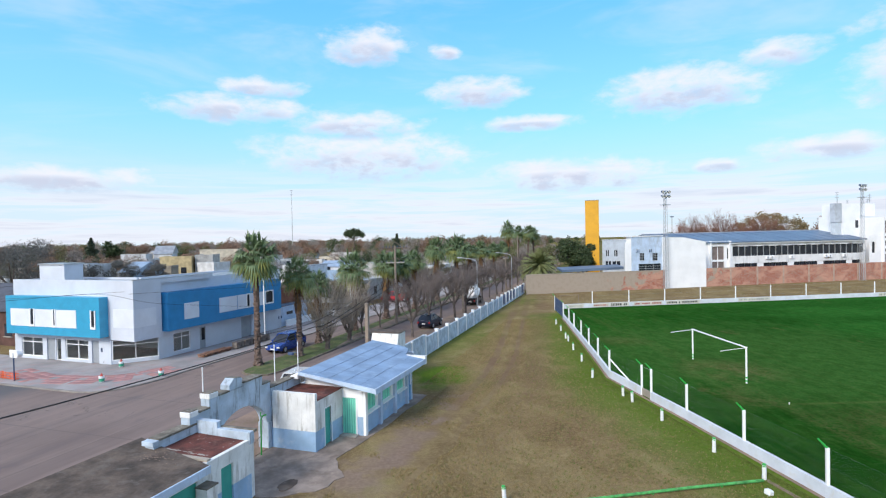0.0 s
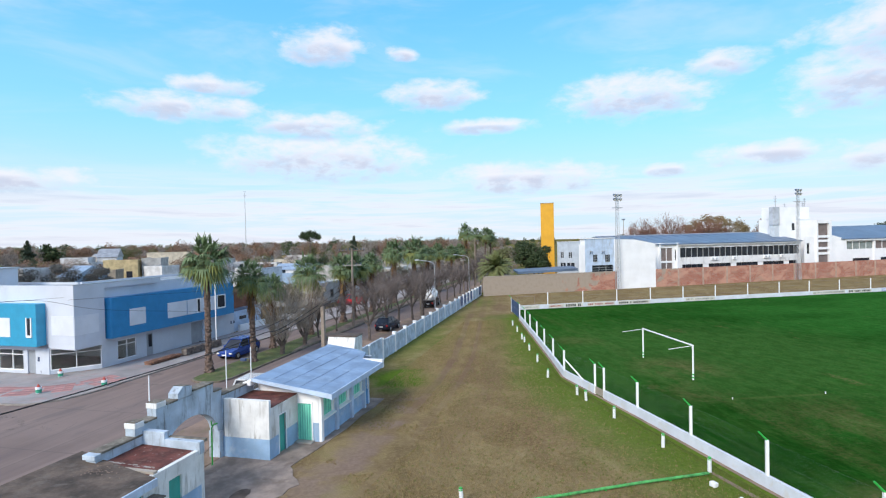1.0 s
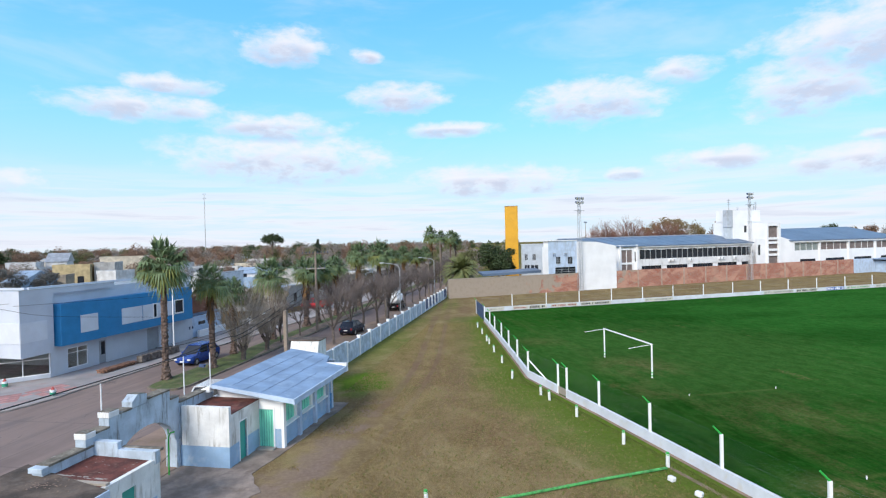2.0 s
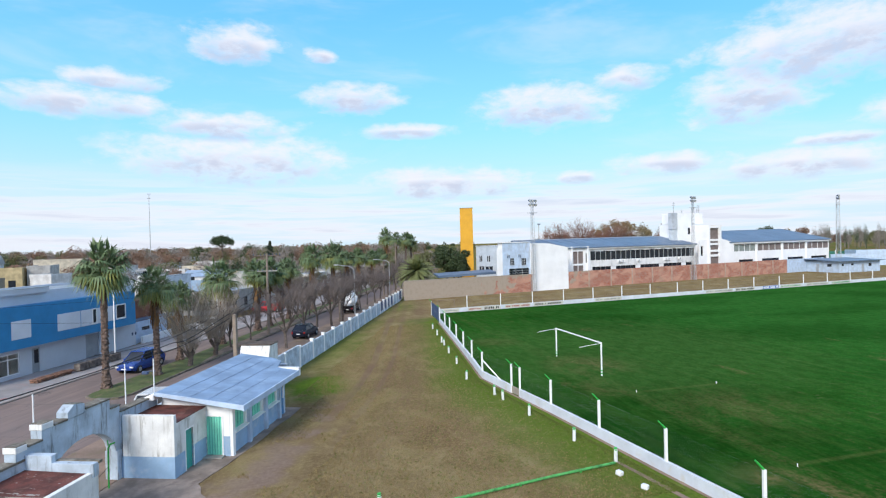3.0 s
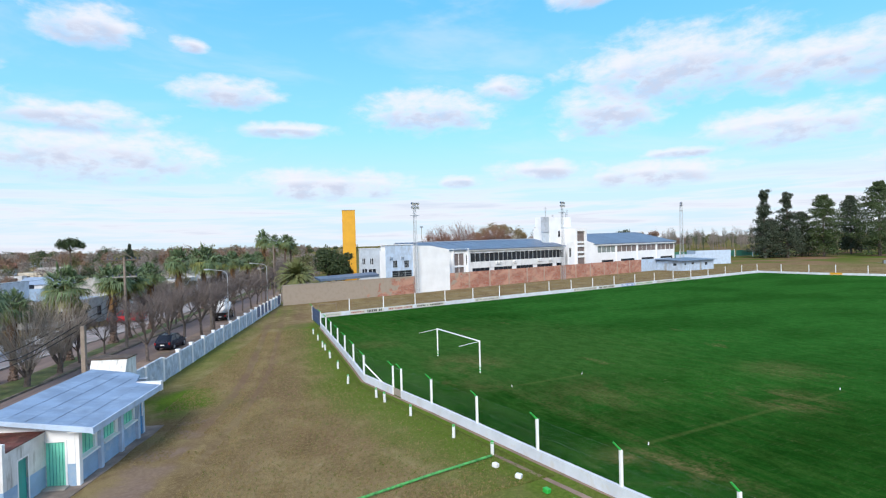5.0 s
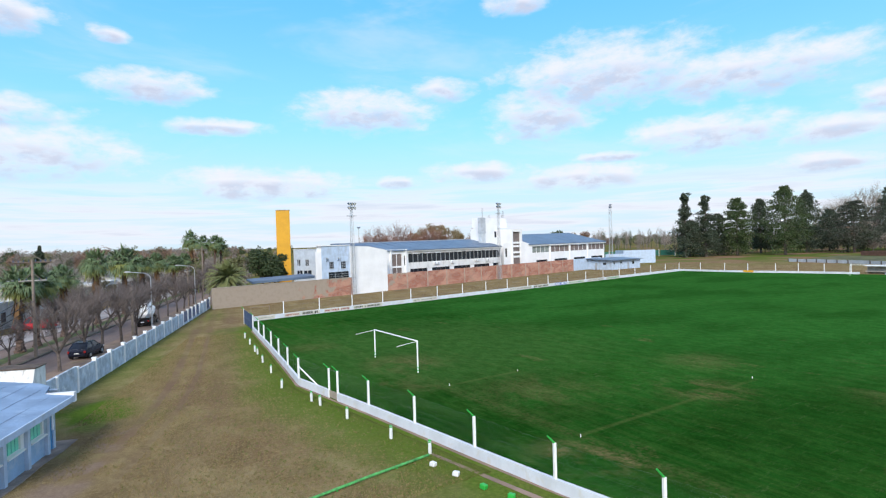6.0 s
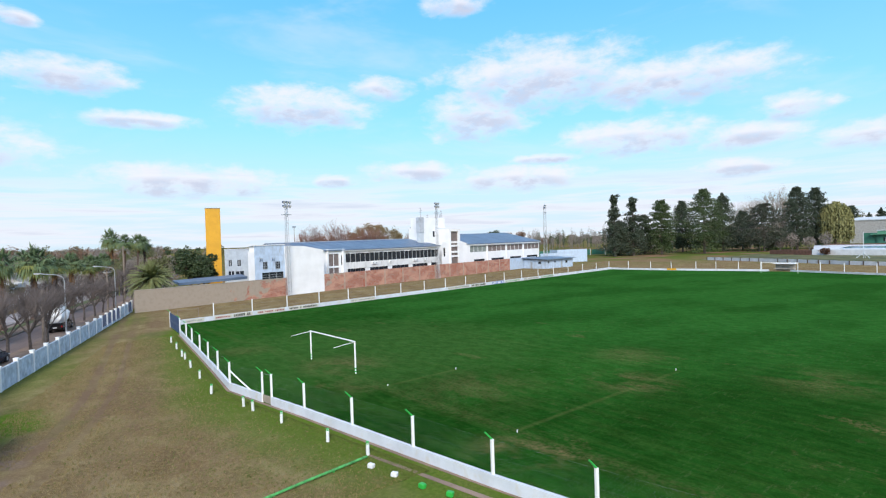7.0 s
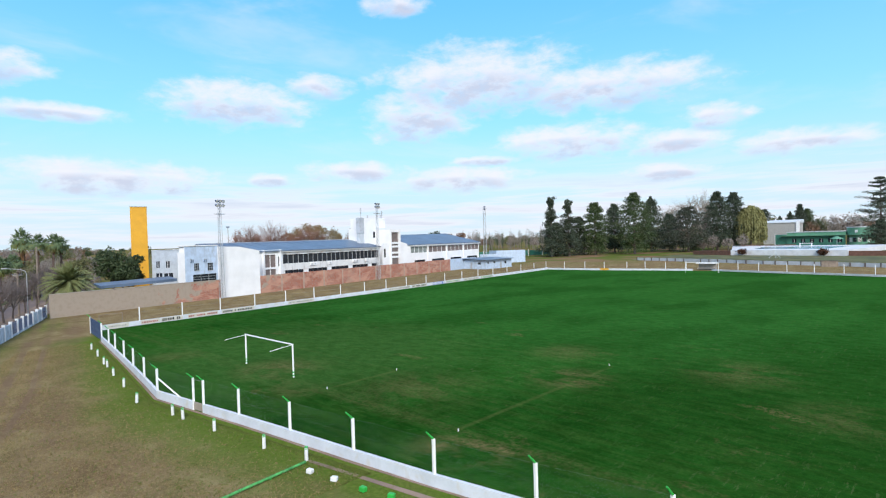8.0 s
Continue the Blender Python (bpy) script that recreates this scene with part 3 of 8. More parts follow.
def pavement_at_shop():
    edge = [(-15.9, 120), (-19.4, 22.0), (-19.4, 11.0), (-19.25, 9.4), (-19.4, 7.8), (-19.75, 6.4), (-20.3, 5.5), (-21.2, 4.9), (-22.5, 4.62), (-60, 4.62)]
    inner = [(-60, 12.0), (-28.0, 12.0), (-27.5, 12.6), (-25.3, 14.4), (-25.3, 22.0), (-21.8, 120)]
    kerb_in = [(-16.12, 120), (-19.62, 22.0), (-19.62, 11.0), (-19.47, 9.4), (-19.61, 7.85), (-19.95, 6.5), (-20.47, 5.66), (-21.3, 5.1), (-22.5, 4.84), (-60, 4.84)]
    p = single("pavement", slab(B(), (kerb_in + inner)[::-1], -0.2, 0.10), TILE, SHOP, "grey cement pavement in front of the blue and white shop", "pavement", kind="structure")
    k = B()
    for (a, b, c, d) in zip(edge, edge[1:], kerb_in[1:], kerb_in):
        slab(k, [a, d, c, b][::-1], -0.2, 0.105)
    single("kerb", k, KERB, SHOP, "pale concrete kerb along the shop pavement", "kerb", kind="structure")
    # reddish paving band: strips of small slabs round the corner
    rng = random.Random(4)
    line = [(-33.5, 7.6), (-28.6, 6.5), (-25.4, 7.0), (-23.4, 7.8), (-21.9, 9.2), (-21.0, 12.4)]
    cells = []
    for (ax, ay), (bx_, by_) in zip(line, line[1:]):
        ln = math.hypot(bx_ - ax, by_ - ay)
        for i in range(int(ln / 0.62)):
            for j in range(4):
                t = (i + 0.5) * 0.62 / ln
                ux, uy = (bx_ - ax) / ln, (by_ - ay) / ln
                off = (j - 1.5) * 0.62
                if rng.random() < 0.86:
                    cells.append((ax + (bx_ - ax) * t - uy * off, ay + (by_ - ay) * t + ux * off, math.degrees(math.atan2(uy, ux))))
    data = mesh_of(bx(B(), -0.295, 0.295, -0.295, 0.295, 0.06, 0.108), "paving_slab", REDTILE)
    for x, y, a in cells[:240]:
        o = new("paving_slab", data)
        o.parent = p
        o.matrix_basis = pose(x, y, rng.uniform(-0.003, 0.003), 0, 0, a)
    return p


pavement_at_shop()

# the planted strip between the carriageways, with its kerb
strip = [(-14.6, 13.2), (-14.35, 12.5), (-13.7, 12.05), (-12.7, 11.95), (-11.95, 12.3), (-11.65, 13.2), (-11.75, 160.0), (-14.6, 160.0)]
median = single("median", slab(B(), strip, -0.2, 0.14), mat("median_grass", (0.09, 0.118, 0.034), 0.95, vary=0.3, scale=0.7, stain=(0.17, 0.13, 0.075), bump=0.6, grain=9.0), STREET,
                "grassy strip between the two carriageways", "verge", kind="structure")
single("strip_dirt", slab(B(), [(-11.77, 22.6), (-11.77, 159.9), (-13.1, 159.9), (-13.0, 95.0), (-13.4, 70.0), (-13.0, 52.0), (-13.5, 41.0), (-13.1, 34.0), (-13.3, 29.5), (-12.4, 26.0), (-12.1, 24.0)], 0.0, 0.146),
       mat("strip_soil", (0.235, 0.165, 0.13), 0.95, vary=0.25, scale=0.6, stain=(0.13, 0.12, 0.055), bump=0.5), STREET, "bare trodden soil along the grassy strip", "verge", kind="structure")
k = B()
outer = [(-14.72, 13.2), (-14.46, 12.42), (-13.74, 11.93), (-12.68, 11.83), (-11.87, 12.2), (-11.53, 13.18), (-11.63, 160.0)]
inner = [(-14.61, 13.2), (-14.36, 12.5), (-13.7, 12.04), (-12.7, 11.94), (-11.94, 12.29), (-11.64, 13.2), (-11.74, 160.0)]
for a, b, c, d in zip(outer, outer[1:], inner[1:], inner):
    slab(k, [a, b, c, d], -0.2, 0.145)
slab(k, [(-14.72, 160), (-14.72, 13.21), (-14.61, 13.21), (-14.61, 160)], -0.2, 0.145)
single("kerb", k, mat("worn_kerb", (0.20, 0.165, 0.135), 0.95, vary=0.3, stain=(0.12, 0.12, 0.06)), STREET, "low concrete kerb round the grassy strip", "kerb", kind="structure")
DIRT = mat("trodden_dirt", (0.27, 0.19, 0.145), 0.95, vary=0.2, scale=0.4, stain=(0.15, 0.13, 0.06), bump=0.4)
single("verge", slab(B(), [(-7.4, -40), (-2.9, -40), (-2.9, 160), (-7.4, 160)], -0.2, 0.06), DIRT, STREET, "trodden dirt verge with thin grass by the street wall", "verge", kind="structure")
PATHMAT = mat("dusty_cracked_concrete", (0.275, 0.22, 0.185), 0.95, vary=0.3, scale=0.8, stain=(0.16, 0.12, 0.095), bump=0.4)
single("gate_path", slab(B(), [(-2.9, -4.6), (0.3, -4.6), (1.1, -4.35), (1.6, -3.8), (2.15, -3.55), (2.45, -3.0), (2.4, -2.4), (2.65, -2.0), (2.3, -1.55), (1.95, -1.3), (1.6, -0.7), (1.3, -0.4), (1.38, 0.5), (1.55, 1.6), (1.62, 3.0), (1.75, 5.0), (1.68, 7.0), (1.85, 8.6), (1.8, 10.4), (-2.4, 10.4), (-2.9, 0.0)], -0.2, 0.03), PATHMAT, GATE,
       "cracked concrete path round the kiosk", "path", kind="structure")

# thin irregular disc laid on the path as a dark patch
b = B()
rng = random.Random(3)
slab(b, [(0.36 * math.cos(a) * rng.uniform(0.75, 1.15), 0.55 * math.sin(a) * rng.uniform(0.8, 1.15)) for a in (0.35 * k for k in range(18))], 0.0, 0.018)
single("dark_patch", b, DARKROOF, GATE @ pose(0.75, -3.35, 0.03), "dark irregular patch on the cracked concrete path", "drain")

# ---------------------------------------------------------------- entrance gate, ticket kiosk and its twin
def gate_wall():
    g = thing("entrance_arch", GATE, "stained whitewashed masonry entrance arch with stepped top", "arch")
    # stepped outline with an arched opening, built in columns along the wall
    def top(s):
        return 3.12 if s < -4.7 else 3.20 if s < -4.05 else 3.58 if s < -1.95 else 3.72 if s < -0.55 else 3.28
    def low(s):
        d = abs(s + 2.0)
        return 1.25 + 1.35 * math.sqrt(max(0.0, 1 - (d / 1.75) ** 2)) if d < 1.75 else 0.0
    cuts = sorted({-5.15, -4.7, -4.05, -1.95, -0.55, 0.05, *[-2.0 + 1.75 * math.sin(a * math.pi / 28) for a in range(-14, 15)]})
    b = B()
    for a, c in zip(cuts, cuts[1:]):
        m = (a + c) / 2
        za, zc = (low(a + 1e-4), low(c - 1e-4)) if low(m) else (0.0, 0.0)
        if low(m) and low(m) < 1.3:
            za, zc = max(za, 1.25), max(zc, 1.25)
        slab(b, [(-3.05, a), (-2.6, a), (-2.6, c), (-3.05, c)], [za, za, zc, zc], top(m))
    bmesh.ops.remove_doubles(b, verts=b.verts, dist=0.0005)
    part("arch_wall", b, OLDBLUE, g)
    # piers stand under the springing
    part("pier", bx(B(), -3.12, -2.53, -0.26, 0.02, 0, 1.32), OLDBLUE, g)
    part("pier", bx(B(), -3.12, -2.53, -4.68, -3.74, 0, 1.32), OLDBLUE, g)
    for s0, s1, z in ((-1.95, -0.55, 3.72), (-3.52, -2.87, 3.58), (-0.55, 0.05, 3.28), (-4.68, -4.06, 3.20)):
        part("coping", bx(B(), -3.11, -2.54, s0, s1, z, z + 0.07), MOSS, g, "blackened mossy coping")
    for s0, s1, z0, z1 in ((-5.18, -4.70, 3.122, 3.34), (-4.08, -3.54, 3.582, 3.80)):
        blk = part("block", bx(B(), -3.09, -2.56, s0, s1, z0, z1), OLDWHITE, g, "white corner block", bevel=0.015)
        part("coping", bx(B(), -3.06, -2.60, s0 + 0.04, s1 - 0.02, z1 + 0.002, z1 + 0.03), MOSS, blk, "blackened mossy coping")
    # the little gable over the arch
    b = side_slab(B(), [(-2.85, 3.602), (-1.98, 3.602), (-1.98, 3.98), (-2.12, 4.04), (-2.52, 4.10), (-2.85, 3.86)], -3.08, -2.57)
    gb = part("gable", b, OLDBLUE, g, "pale little gable over the arch", bevel=0.012)
    part("coping", side_slab(B(), [(-2.10, 4.042), (-2.12, 4.07), (-2.54, 4.13), (-2.52, 4.102)], -3.09, -2.56), MOSS, gb, "blackened mossy coping")
    return g


gate_wall()
pg = thing("pipe_gate", GATE, "bright green tubular gate standing open under the arch", "gate")
part("post", pipe(B(), [(-2.38, -1.02, 0.03), (-2.36, -1.02, 1.75), (-2.28, -1.0, 1.92), (-2.1, -0.95, 1.98)], 0.035), GREENPIPE, pg)
part("rail", pipe(B(), [(-2.36, -1.02, 1.9), (-2.62, -0.72, 1.98)], 0.028), GREENPIPE, pg)
part("chain", pipe(B(), [(-2.38, -1.02, 0.95), (-2.5, -1.9, 0.5), (-2.56, -2.9, 0.7), (-2.58, -3.7, 1.1)], 0.012, 5), BLACK, pg)


kio = thing("ticket_kiosk", GATE, "white and blue ticket kiosk with sea-green shutters under a blue roof", "kiosk")
# front room: r -2.6..0, s 0..2.6
b = B()
wall(b, "x", 0.0, 0.18, -2.45, 0.0, 1.0, 2.84)
wall(b, "y", -0.18, 0.0, 0.18, 2.6, 1.0, 2.46, [(0.86, 1.46, 0.0, 1.88)])
part("wall", b, OLDWHITE, kio, "stained white upper wall")
b = B()
wall(b, "x", 0.0, 0.18, -2.55, 0.0, 0.0, 1.0)
wall(b, "y", -0.18, 0.0, 0.18, 2.6, 0.0, 1.0, [(0.86, 1.46, 0.0, 1.0)])
part("dado", b, SKYBLUE, kio, "sky-blue painted dado")
part("door", bx(B(), -0.14, -0.08, 0.86, 1.46, 0.03, 1.86), TEALDOOR, kio, "teal sheet-metal door")
b = bx(B(), -0.17, 0.012, 0.80, 0.86, 0, 1.94)
bx(b, -0.17, 0.012, 1.46, 1.52, 0, 1.94)
bx(b, -0.17, 0.012, 0.86, 1.46, 1.88, 1.94)
part("door_frame", b, CLEAN, kio)
part("roof", slab(B(), [(-2.54, 0.184), (0.02, 0.184), (0.02, 2.59), (-2.54, 2.59)], 2.464, [2.54, 2.50, 2.50, 2.54]), REDROOF, kio, "red-painted flat roof")
b = B()
bx(b, -2.95, -2.55, 0.05, 2.6, 0.0, 2.98)
part("parapet", b, OLDBLUE, kio)
part("coping", bx(B(), -3.0, -2.50, 0.03, 2.62, 2.98, 3.05), MOSS, kio, "blackened coping")
# main room: r -2.55..1.2, s 2.6..9.2
b = B()
wall(b, "x", 2.6, 2.78, -2.5, 1.2, 1.0, 2.52, [(0.0, 0.80, 1.0, 1.98)])
slab(b, [(-2.28, 2.6), (1.2, 2.6), (1.2, 2.78), (-2.28, 2.78)], 2.52, [3.13, 2.67, 2.67, 3.13])
wall(b, "y", 1.02, 1.2, 2.78, 9.2, 1.0, 2.6, [(2.95, 4.2, 1.15, 2.12), (4.9, 6.1, 1.15, 2.12), (6.85, 8.05, 1.15, 2.12), (8.5, 9.1, 1.0, 2.0)])
part("wall", b, CLEAN, kio, "fresh white upper wall")
b = B()
wall(b, "x", 2.6, 2.78, -2.5, 1.2, 0.0, 1.0, [(0.0, 0.80, 0.0, 1.0)])
wall(b, "y", 1.02, 1.2, 2.78, 9.2, 0.0, 1.0, [(8.5, 9.1, 0.0, 1.0)])
part("dado", b, SKYBLUE, kio, "sky-blue painted dado")
b = B()
wall(b, "x", 9.2, 9.38, -2.95, 1.2, 0.0, 2.5)
wall(b, "y", -3.1, -2.95, 2.6, 10.6, 0.0, 2.3)
part("wall", b, WALLBLUE, kio, "weathered blue rear wall")
d = part("door", bx(B(), 0.0, 0.80, 2.64, 2.70, 0.06, 1.96), GREENDOOR, kio, "sea-green boarded door")
for i in range(1, 6):
    part("batten", bx(B(), 0.8 * i / 6 - 0.008, 0.8 * i / 6 + 0.008, 2.625, 2.642, 0.08, 1.94), TEALDOOR, d)
b = bx(B(), -0.07, 0.0, 2.57, 2.72, 0, 2.05)
bx(b, 0.80, 0.88, 2.57, 2.72, 0, 2.05)
bx(b, 0.0, 0.80, 2.57, 2.72, 1.98, 2.05)
part("door_frame", b, CLEAN, kio)
part("door_step", bx(B(), -0.1, 0.95, 2.2, 2.6, 0.02, 0.09), CONCRETE, kio)
for s0, s1 in ((2.95, 4.2), (4.9, 6.1), (6.85, 8.05)):
    sh = part("shutter", bx(B(), 1.06, 1.11, s0, s1, 1.15, 2.12), GREENDOOR, kio, "closed sea-green shutter")
    for i in range(1, 4):
        u = s0 + (s1 - s0) * i / 4
        part("batten", bx(B(), 1.11, 1.125, u - 0.012, u + 0.012, 1.17, 2.10), TEALDOOR, sh)
    part("counter", bx(B(), 1.0, 1.38, s0 - 0.12, s1 + 0.12, 1.05, 1.13), CLEAN, kio, "white counter shelf", bevel=0.012)
for s0 in (2.62, 4.42, 6.38, 8.22):
    part("pilaster", bx(B(), 1.2, 1.36, s0, s0 + 0.24, 0.0, 2.6), CLEAN if s0 < 4 else PALEBLUE, kio)
part("door", bx(B(), 1.08, 1.14, 8.5, 9.1, 0.03, 2.0), SHOPBLUE, kio, "blue rear door")
SEAM = mat("tarred_lap", (0.10, 0.16, 0.25), 0.8, vary=0.3)
# blue roof, falling towards the path, in lapped strips
corners = [(-2.25, 2.05, 3.30), (2.2, 2.06, 2.70), (2.2, 9.05, 2.70), (0.9, 9.1, 2.88), (0.45, 10.7, 2.92), (-0.2, 11.2, 2.99), (-2.45, 11.2, 3.30)]
part("roof", slab(B(), [(x, y) for x, y, z in corners], [z - 0.12 for x, y, z in corners], [z for x, y, z in corners]), ROOFBLUE, kio, "blue-painted roof sheet with lapped seams")
for x in (-1.35, -0.5, 0.4, 1.3):
    zs = 3.30 - 0.135 * (x + 2.25)
    pts, y = [], 2.12
    while y < (10.9 if x < 0 else 9.9 if x < 1 else 8.9):
        pts.append((x + 0.012 * math.sin(3.1 * y + x), y, zs + 0.002 + 0.006 * math.sin(1.7 * y + 4 * x)))
        y += 0.55
    part("seam", pipe(B(), pts, 0.008, 4), SEAM, kio, "tarred lap")
b = slab(B(), [(-2.27, 1.99), (2.22, 2.0), (2.22, 2.05), (-2.27, 2.045)], [3.14, 2.46, 2.46, 3.14], [3.31, 2.71, 2.71, 3.31])
part("fascia", b, PALEBLUE, kio, "pale blue front fascia")
part("fascia", bx(B(), 2.2, 2.27, 2.0, 9.06, 2.42, 2.71), PALEBLUE, kio, "pale blue side fascia")
part("fascia", slab(B(), [(-2.95, 1.9), (-2.3, 1.98), (-2.3, 3.2), (-2.95, 3.0)], 2.9, [3.0, 3.22, 3.26, 3.02]), CLEAN, kio, "white rounded roof corner", bevel=0.04)
part("soffit", slab(B(), [(1.2, 2.08), (2.2, 2.08), (2.2, 9.05), (1.2, 9.05)], 2.50, 2.54), CLEAN, kio)
part("parapet", bx(B(), 0.85, 2.24, 9.06, 9.36, 2.35, 2.86), WHITE, kio, "white raised end parapet")
part("parapet", bx(B(), -0.4, 0.6, 11.1, 11.4, 1.6, 2.6), WALLBLUE, kio)
# white sloping tank box at the rear
tank = thing("water_tank_box", GATE @ pose(-2.4, 13.6, 0), "white concrete tank box with a dark lid", "tank")
part("box", side_slab(B(), [(-0.75, 0.0), (0.75, 0.0), (0.75, 3.45), (-0.45, 3.45), (-0.75, 2.6)], -1.05, 1.05), OLDWHITE, tank)
part("lid", bx(B(), -1.1, 1.1, -0.5, 0.82, 3.45, 3.51), DARKROOF, tank, "dark lid")
single("concrete_post", slab(B(), [(-0.13, -0.13), (0.13, -0.13), (0.13, 0.13), (-0.13, 0.13)], 0, 5.5), TIMBER, GATE @ pose(-4.3, 14.0, 0),
              "square weathered post standing beside the kiosk", "post", bevel=0.02)

# the twin on the near side of the arch
twin = thing("gatehouse", GATE, "stained white and blue gatehouse with red and dark roofs", "gatehouse")
b = B()
wall(b, "x", -4.68, -4.5, -2.6, 0.0, 0.0, 2.40)
wall(b, "y", -0.18, 0.0, -7.05, -4.68, 1.0, 2.36, [(-6.35, -5.72, 1.0, 1.86)])
wall(b, "y", -0.18, 0.0, -16.0, -7.05, 1.0, 2.2, [(-9.4, -7.5, 1.05, 1.9)])
part("wall", b, OLDWHITE, twin, "streaked white upper wall")
b = B()
wall(b, "y", -0.18, 0.0, -7.05, -4.68, 0.0, 1.0, [(-6.35, -5.72, 0.0, 1.0)])
wall(b, "y", -0.18, 0.0, -16.0, -7.05, 0.0, 1.0)
part("dado", b, SKYBLUE, twin, "sky-blue painted dado")
part("door", bx(B(), -0.14, -0.08, -6.35, -5.72, 0.03, 1.84), TEALDOOR, twin, "teal sheet-metal door")
part("shutter", bx(B(), -0.14, -0.08, -9.4, -7.5, 1.05, 1.9), TEALDOOR, twin, "dark green shutter")
part("wing_wall", bx(B(), 0.0, 0.5, -7.6, -7.1, 0.0, 1.7), OLDWHITE, twin, "mossy wing wall")
part("coping", bx(B(), 0.0, 0.52, -7.63, -7.07, 1.70, 1.75), MOSS, twin)
part("roof", slab(B(), [(-2.6, -7.0), (-0.02, -7.0), (-0.02, -4.7), (-2.6, -4.7)], 2.15, [2.42, 2.34, 2.34, 2.42]), REDROOF, twin, "flaking red-painted flat roof")
part("edging", bx(B(), -2.55, -0.05, -6.98, -6.80, 2.36, 2.44), PLASTER, twin)
rng = random.Random(12)
b = B()
for i in range(46):
    x, y = (rng.uniform(-2.5, -0.1), -6.48 + rng.gauss(0, 0.035)) if i < 34 else (rng.uniform(-2.5, -0.4), rng.uniform(-6.4, -4.9))
    r = rng.uniform(0.03, 0.14 if i < 34 else 0.05)
    slab(b, [(x - r, y - 0.16 * r), (x + r, y - 0.25 * r), (x + 0.7 * r, y + 0.2 * r), (x - 0.8 * r, y + 0.25 * r)], 2.33, 2.423 - 0.031 * (x + 2.6))
tagged(part("paint_flakes", b, CONCRETE, twin, "pale bare patches where paint has flaked"), "pale bare patches where paint has flaked", kind="stuff")
b = B()
bx(b, -2.62, -1.55, -4.80, -4.52, 2.3, 2.95)
bx(b, -1.55, 0.06, -4.80, -4.52, 2.2, 2.68)
part("parapet", b, OLDBLUE, twin, "bluish white stepped parapet", bevel=0.012)
part("coping", bx(B(), -1.57, 0.10, -4.56, -4.40, 2.62, 2.72), MOSS, twin)
b = bx(B(), -3.05, -2.62, -6.9, -4.7, 0.0, 2.75)
part("parapet", b, OLDBLUE, twin)
part("coping", bx(B(), -3.10, -2.57, -6.7, -4.6, 2.75, 2.83), MOSS, twin, "blackened coping")
part("block", bx(B(), -3.12, -2.55, -7.0, -6.7, 2.62, 2.80), OLDBLUE, twin, "white corner block", bevel=0.015)
b = slab(B(), [(-4.15, -16.2), (0.36, -16.2), (0.36, -7.3), (-2.6, -6.55), (-4.0, -6.2)], 2.28, [2.55, 2.42, 2.42, 2.50, 2.58])
part("roof", b, DARKROOF, twin, "dark mossy concrete roof slab")
part("fascia", bx(B(), 0.36, 0.41, -16.2, -7.3, 2.16, 2.43), PALEBLUE, twin, "pale blue fascia")
rng = random.Random(9)
b = B()
for i in range(70):
    x, y = -2.1 + rng.gauss(0, 0.5), -7.4 + rng.gauss(0, 0.22)
    r = rng.uniform(0.008, 0.028)
    z = 2.50 - 0.024 * (x + 2.6)
    slab(b, [(x - r, y - r * 0.6), (x + r, y - r), (x + r * 0.7, y + r), (x - r, y + r * 0.8)], z - 0.03, z + rng.uniform(0.004, 0.012))
tagged(part("rubble", b, DIRT, twin, "scattered crumbs of render"), "scattered crumbs of render", kind="stuff")
b = B()
wall(b, "y", -3.7, -3.5, -16.0, -7.0, 0.0, 2.3)
part("wall", b, OLDBLUE, twin)


def thin_pole(x, y, h, label, arm=False):
    g = thing("thin_pole", GATE @ pose(x, y, 0), label, "pole", "thin poles by the gate")
    part("shaft", tube(B(), (0, 0, 0), (0, 0, h), 0.032, 0.026, 8), WHITE, g)
    part("cap", tube(B(), (0, 0, h), (0, 0, h + 0.05), 0.038, 0.02, 8), STEEL, g)
    if arm:
        part("arm", pipe(B(), [(-0.62, 0, h - 0.62), (0.1, 0, h - 0.58)], 0.02), DARKSTEEL, g)
        part("lamp_head", bx(B(), -0.62, -0.3, -0.09, 0.09, h - 0.76, h - 0.62), DARKSTEEL, g, bevel=0.02)
    return g


thin_pole(-3.3, -3.65, 4.78, "thin pale metal pole by the stepped wall")
thin_pole(-3.3, 1.39, 4.80, "thin pale metal pole beside the arch")
thin_pole(-3.3, 3.5, 4.58, "thin metal pole with a small floodlight", arm=True)


# ---------------------------------------------------------------- street wall with pillars and grilles
sw = thing("street_wall", STREET, "weathered pale blue masonry wall with white capped pillars", "wall", kind="structure")
marks = [11.6, 14.8, 18.1, 21.4, 24.8, 28.1, 31.5, 34.9, 38.2, 41.6, 45.2, 48.8, 52.2, 55.1, 58.0, 60.7, 63.3, 66.1, 68.8, 71.5, 75.0]
GRILLES = {13, 14, 15, 16, 19}
pil = mesh_of(bx(B(), -0.14, 0.14, -0.14, 0.14, 0.0, 1.80), "pillar", CLEAN)
capm = mesh_of(bx(B(), -0.17, 0.17, -0.17, 0.17, 1.80, 1.86), "pillar_cap", CLEAN)
for i, s in enumerate(marks):
    if i:
        o = new("pillar", pil)
        o.parent, o.matrix_basis = sw, pose(-2.4, s, 0)
        c = new("pillar_cap", capm)
        c.parent = o
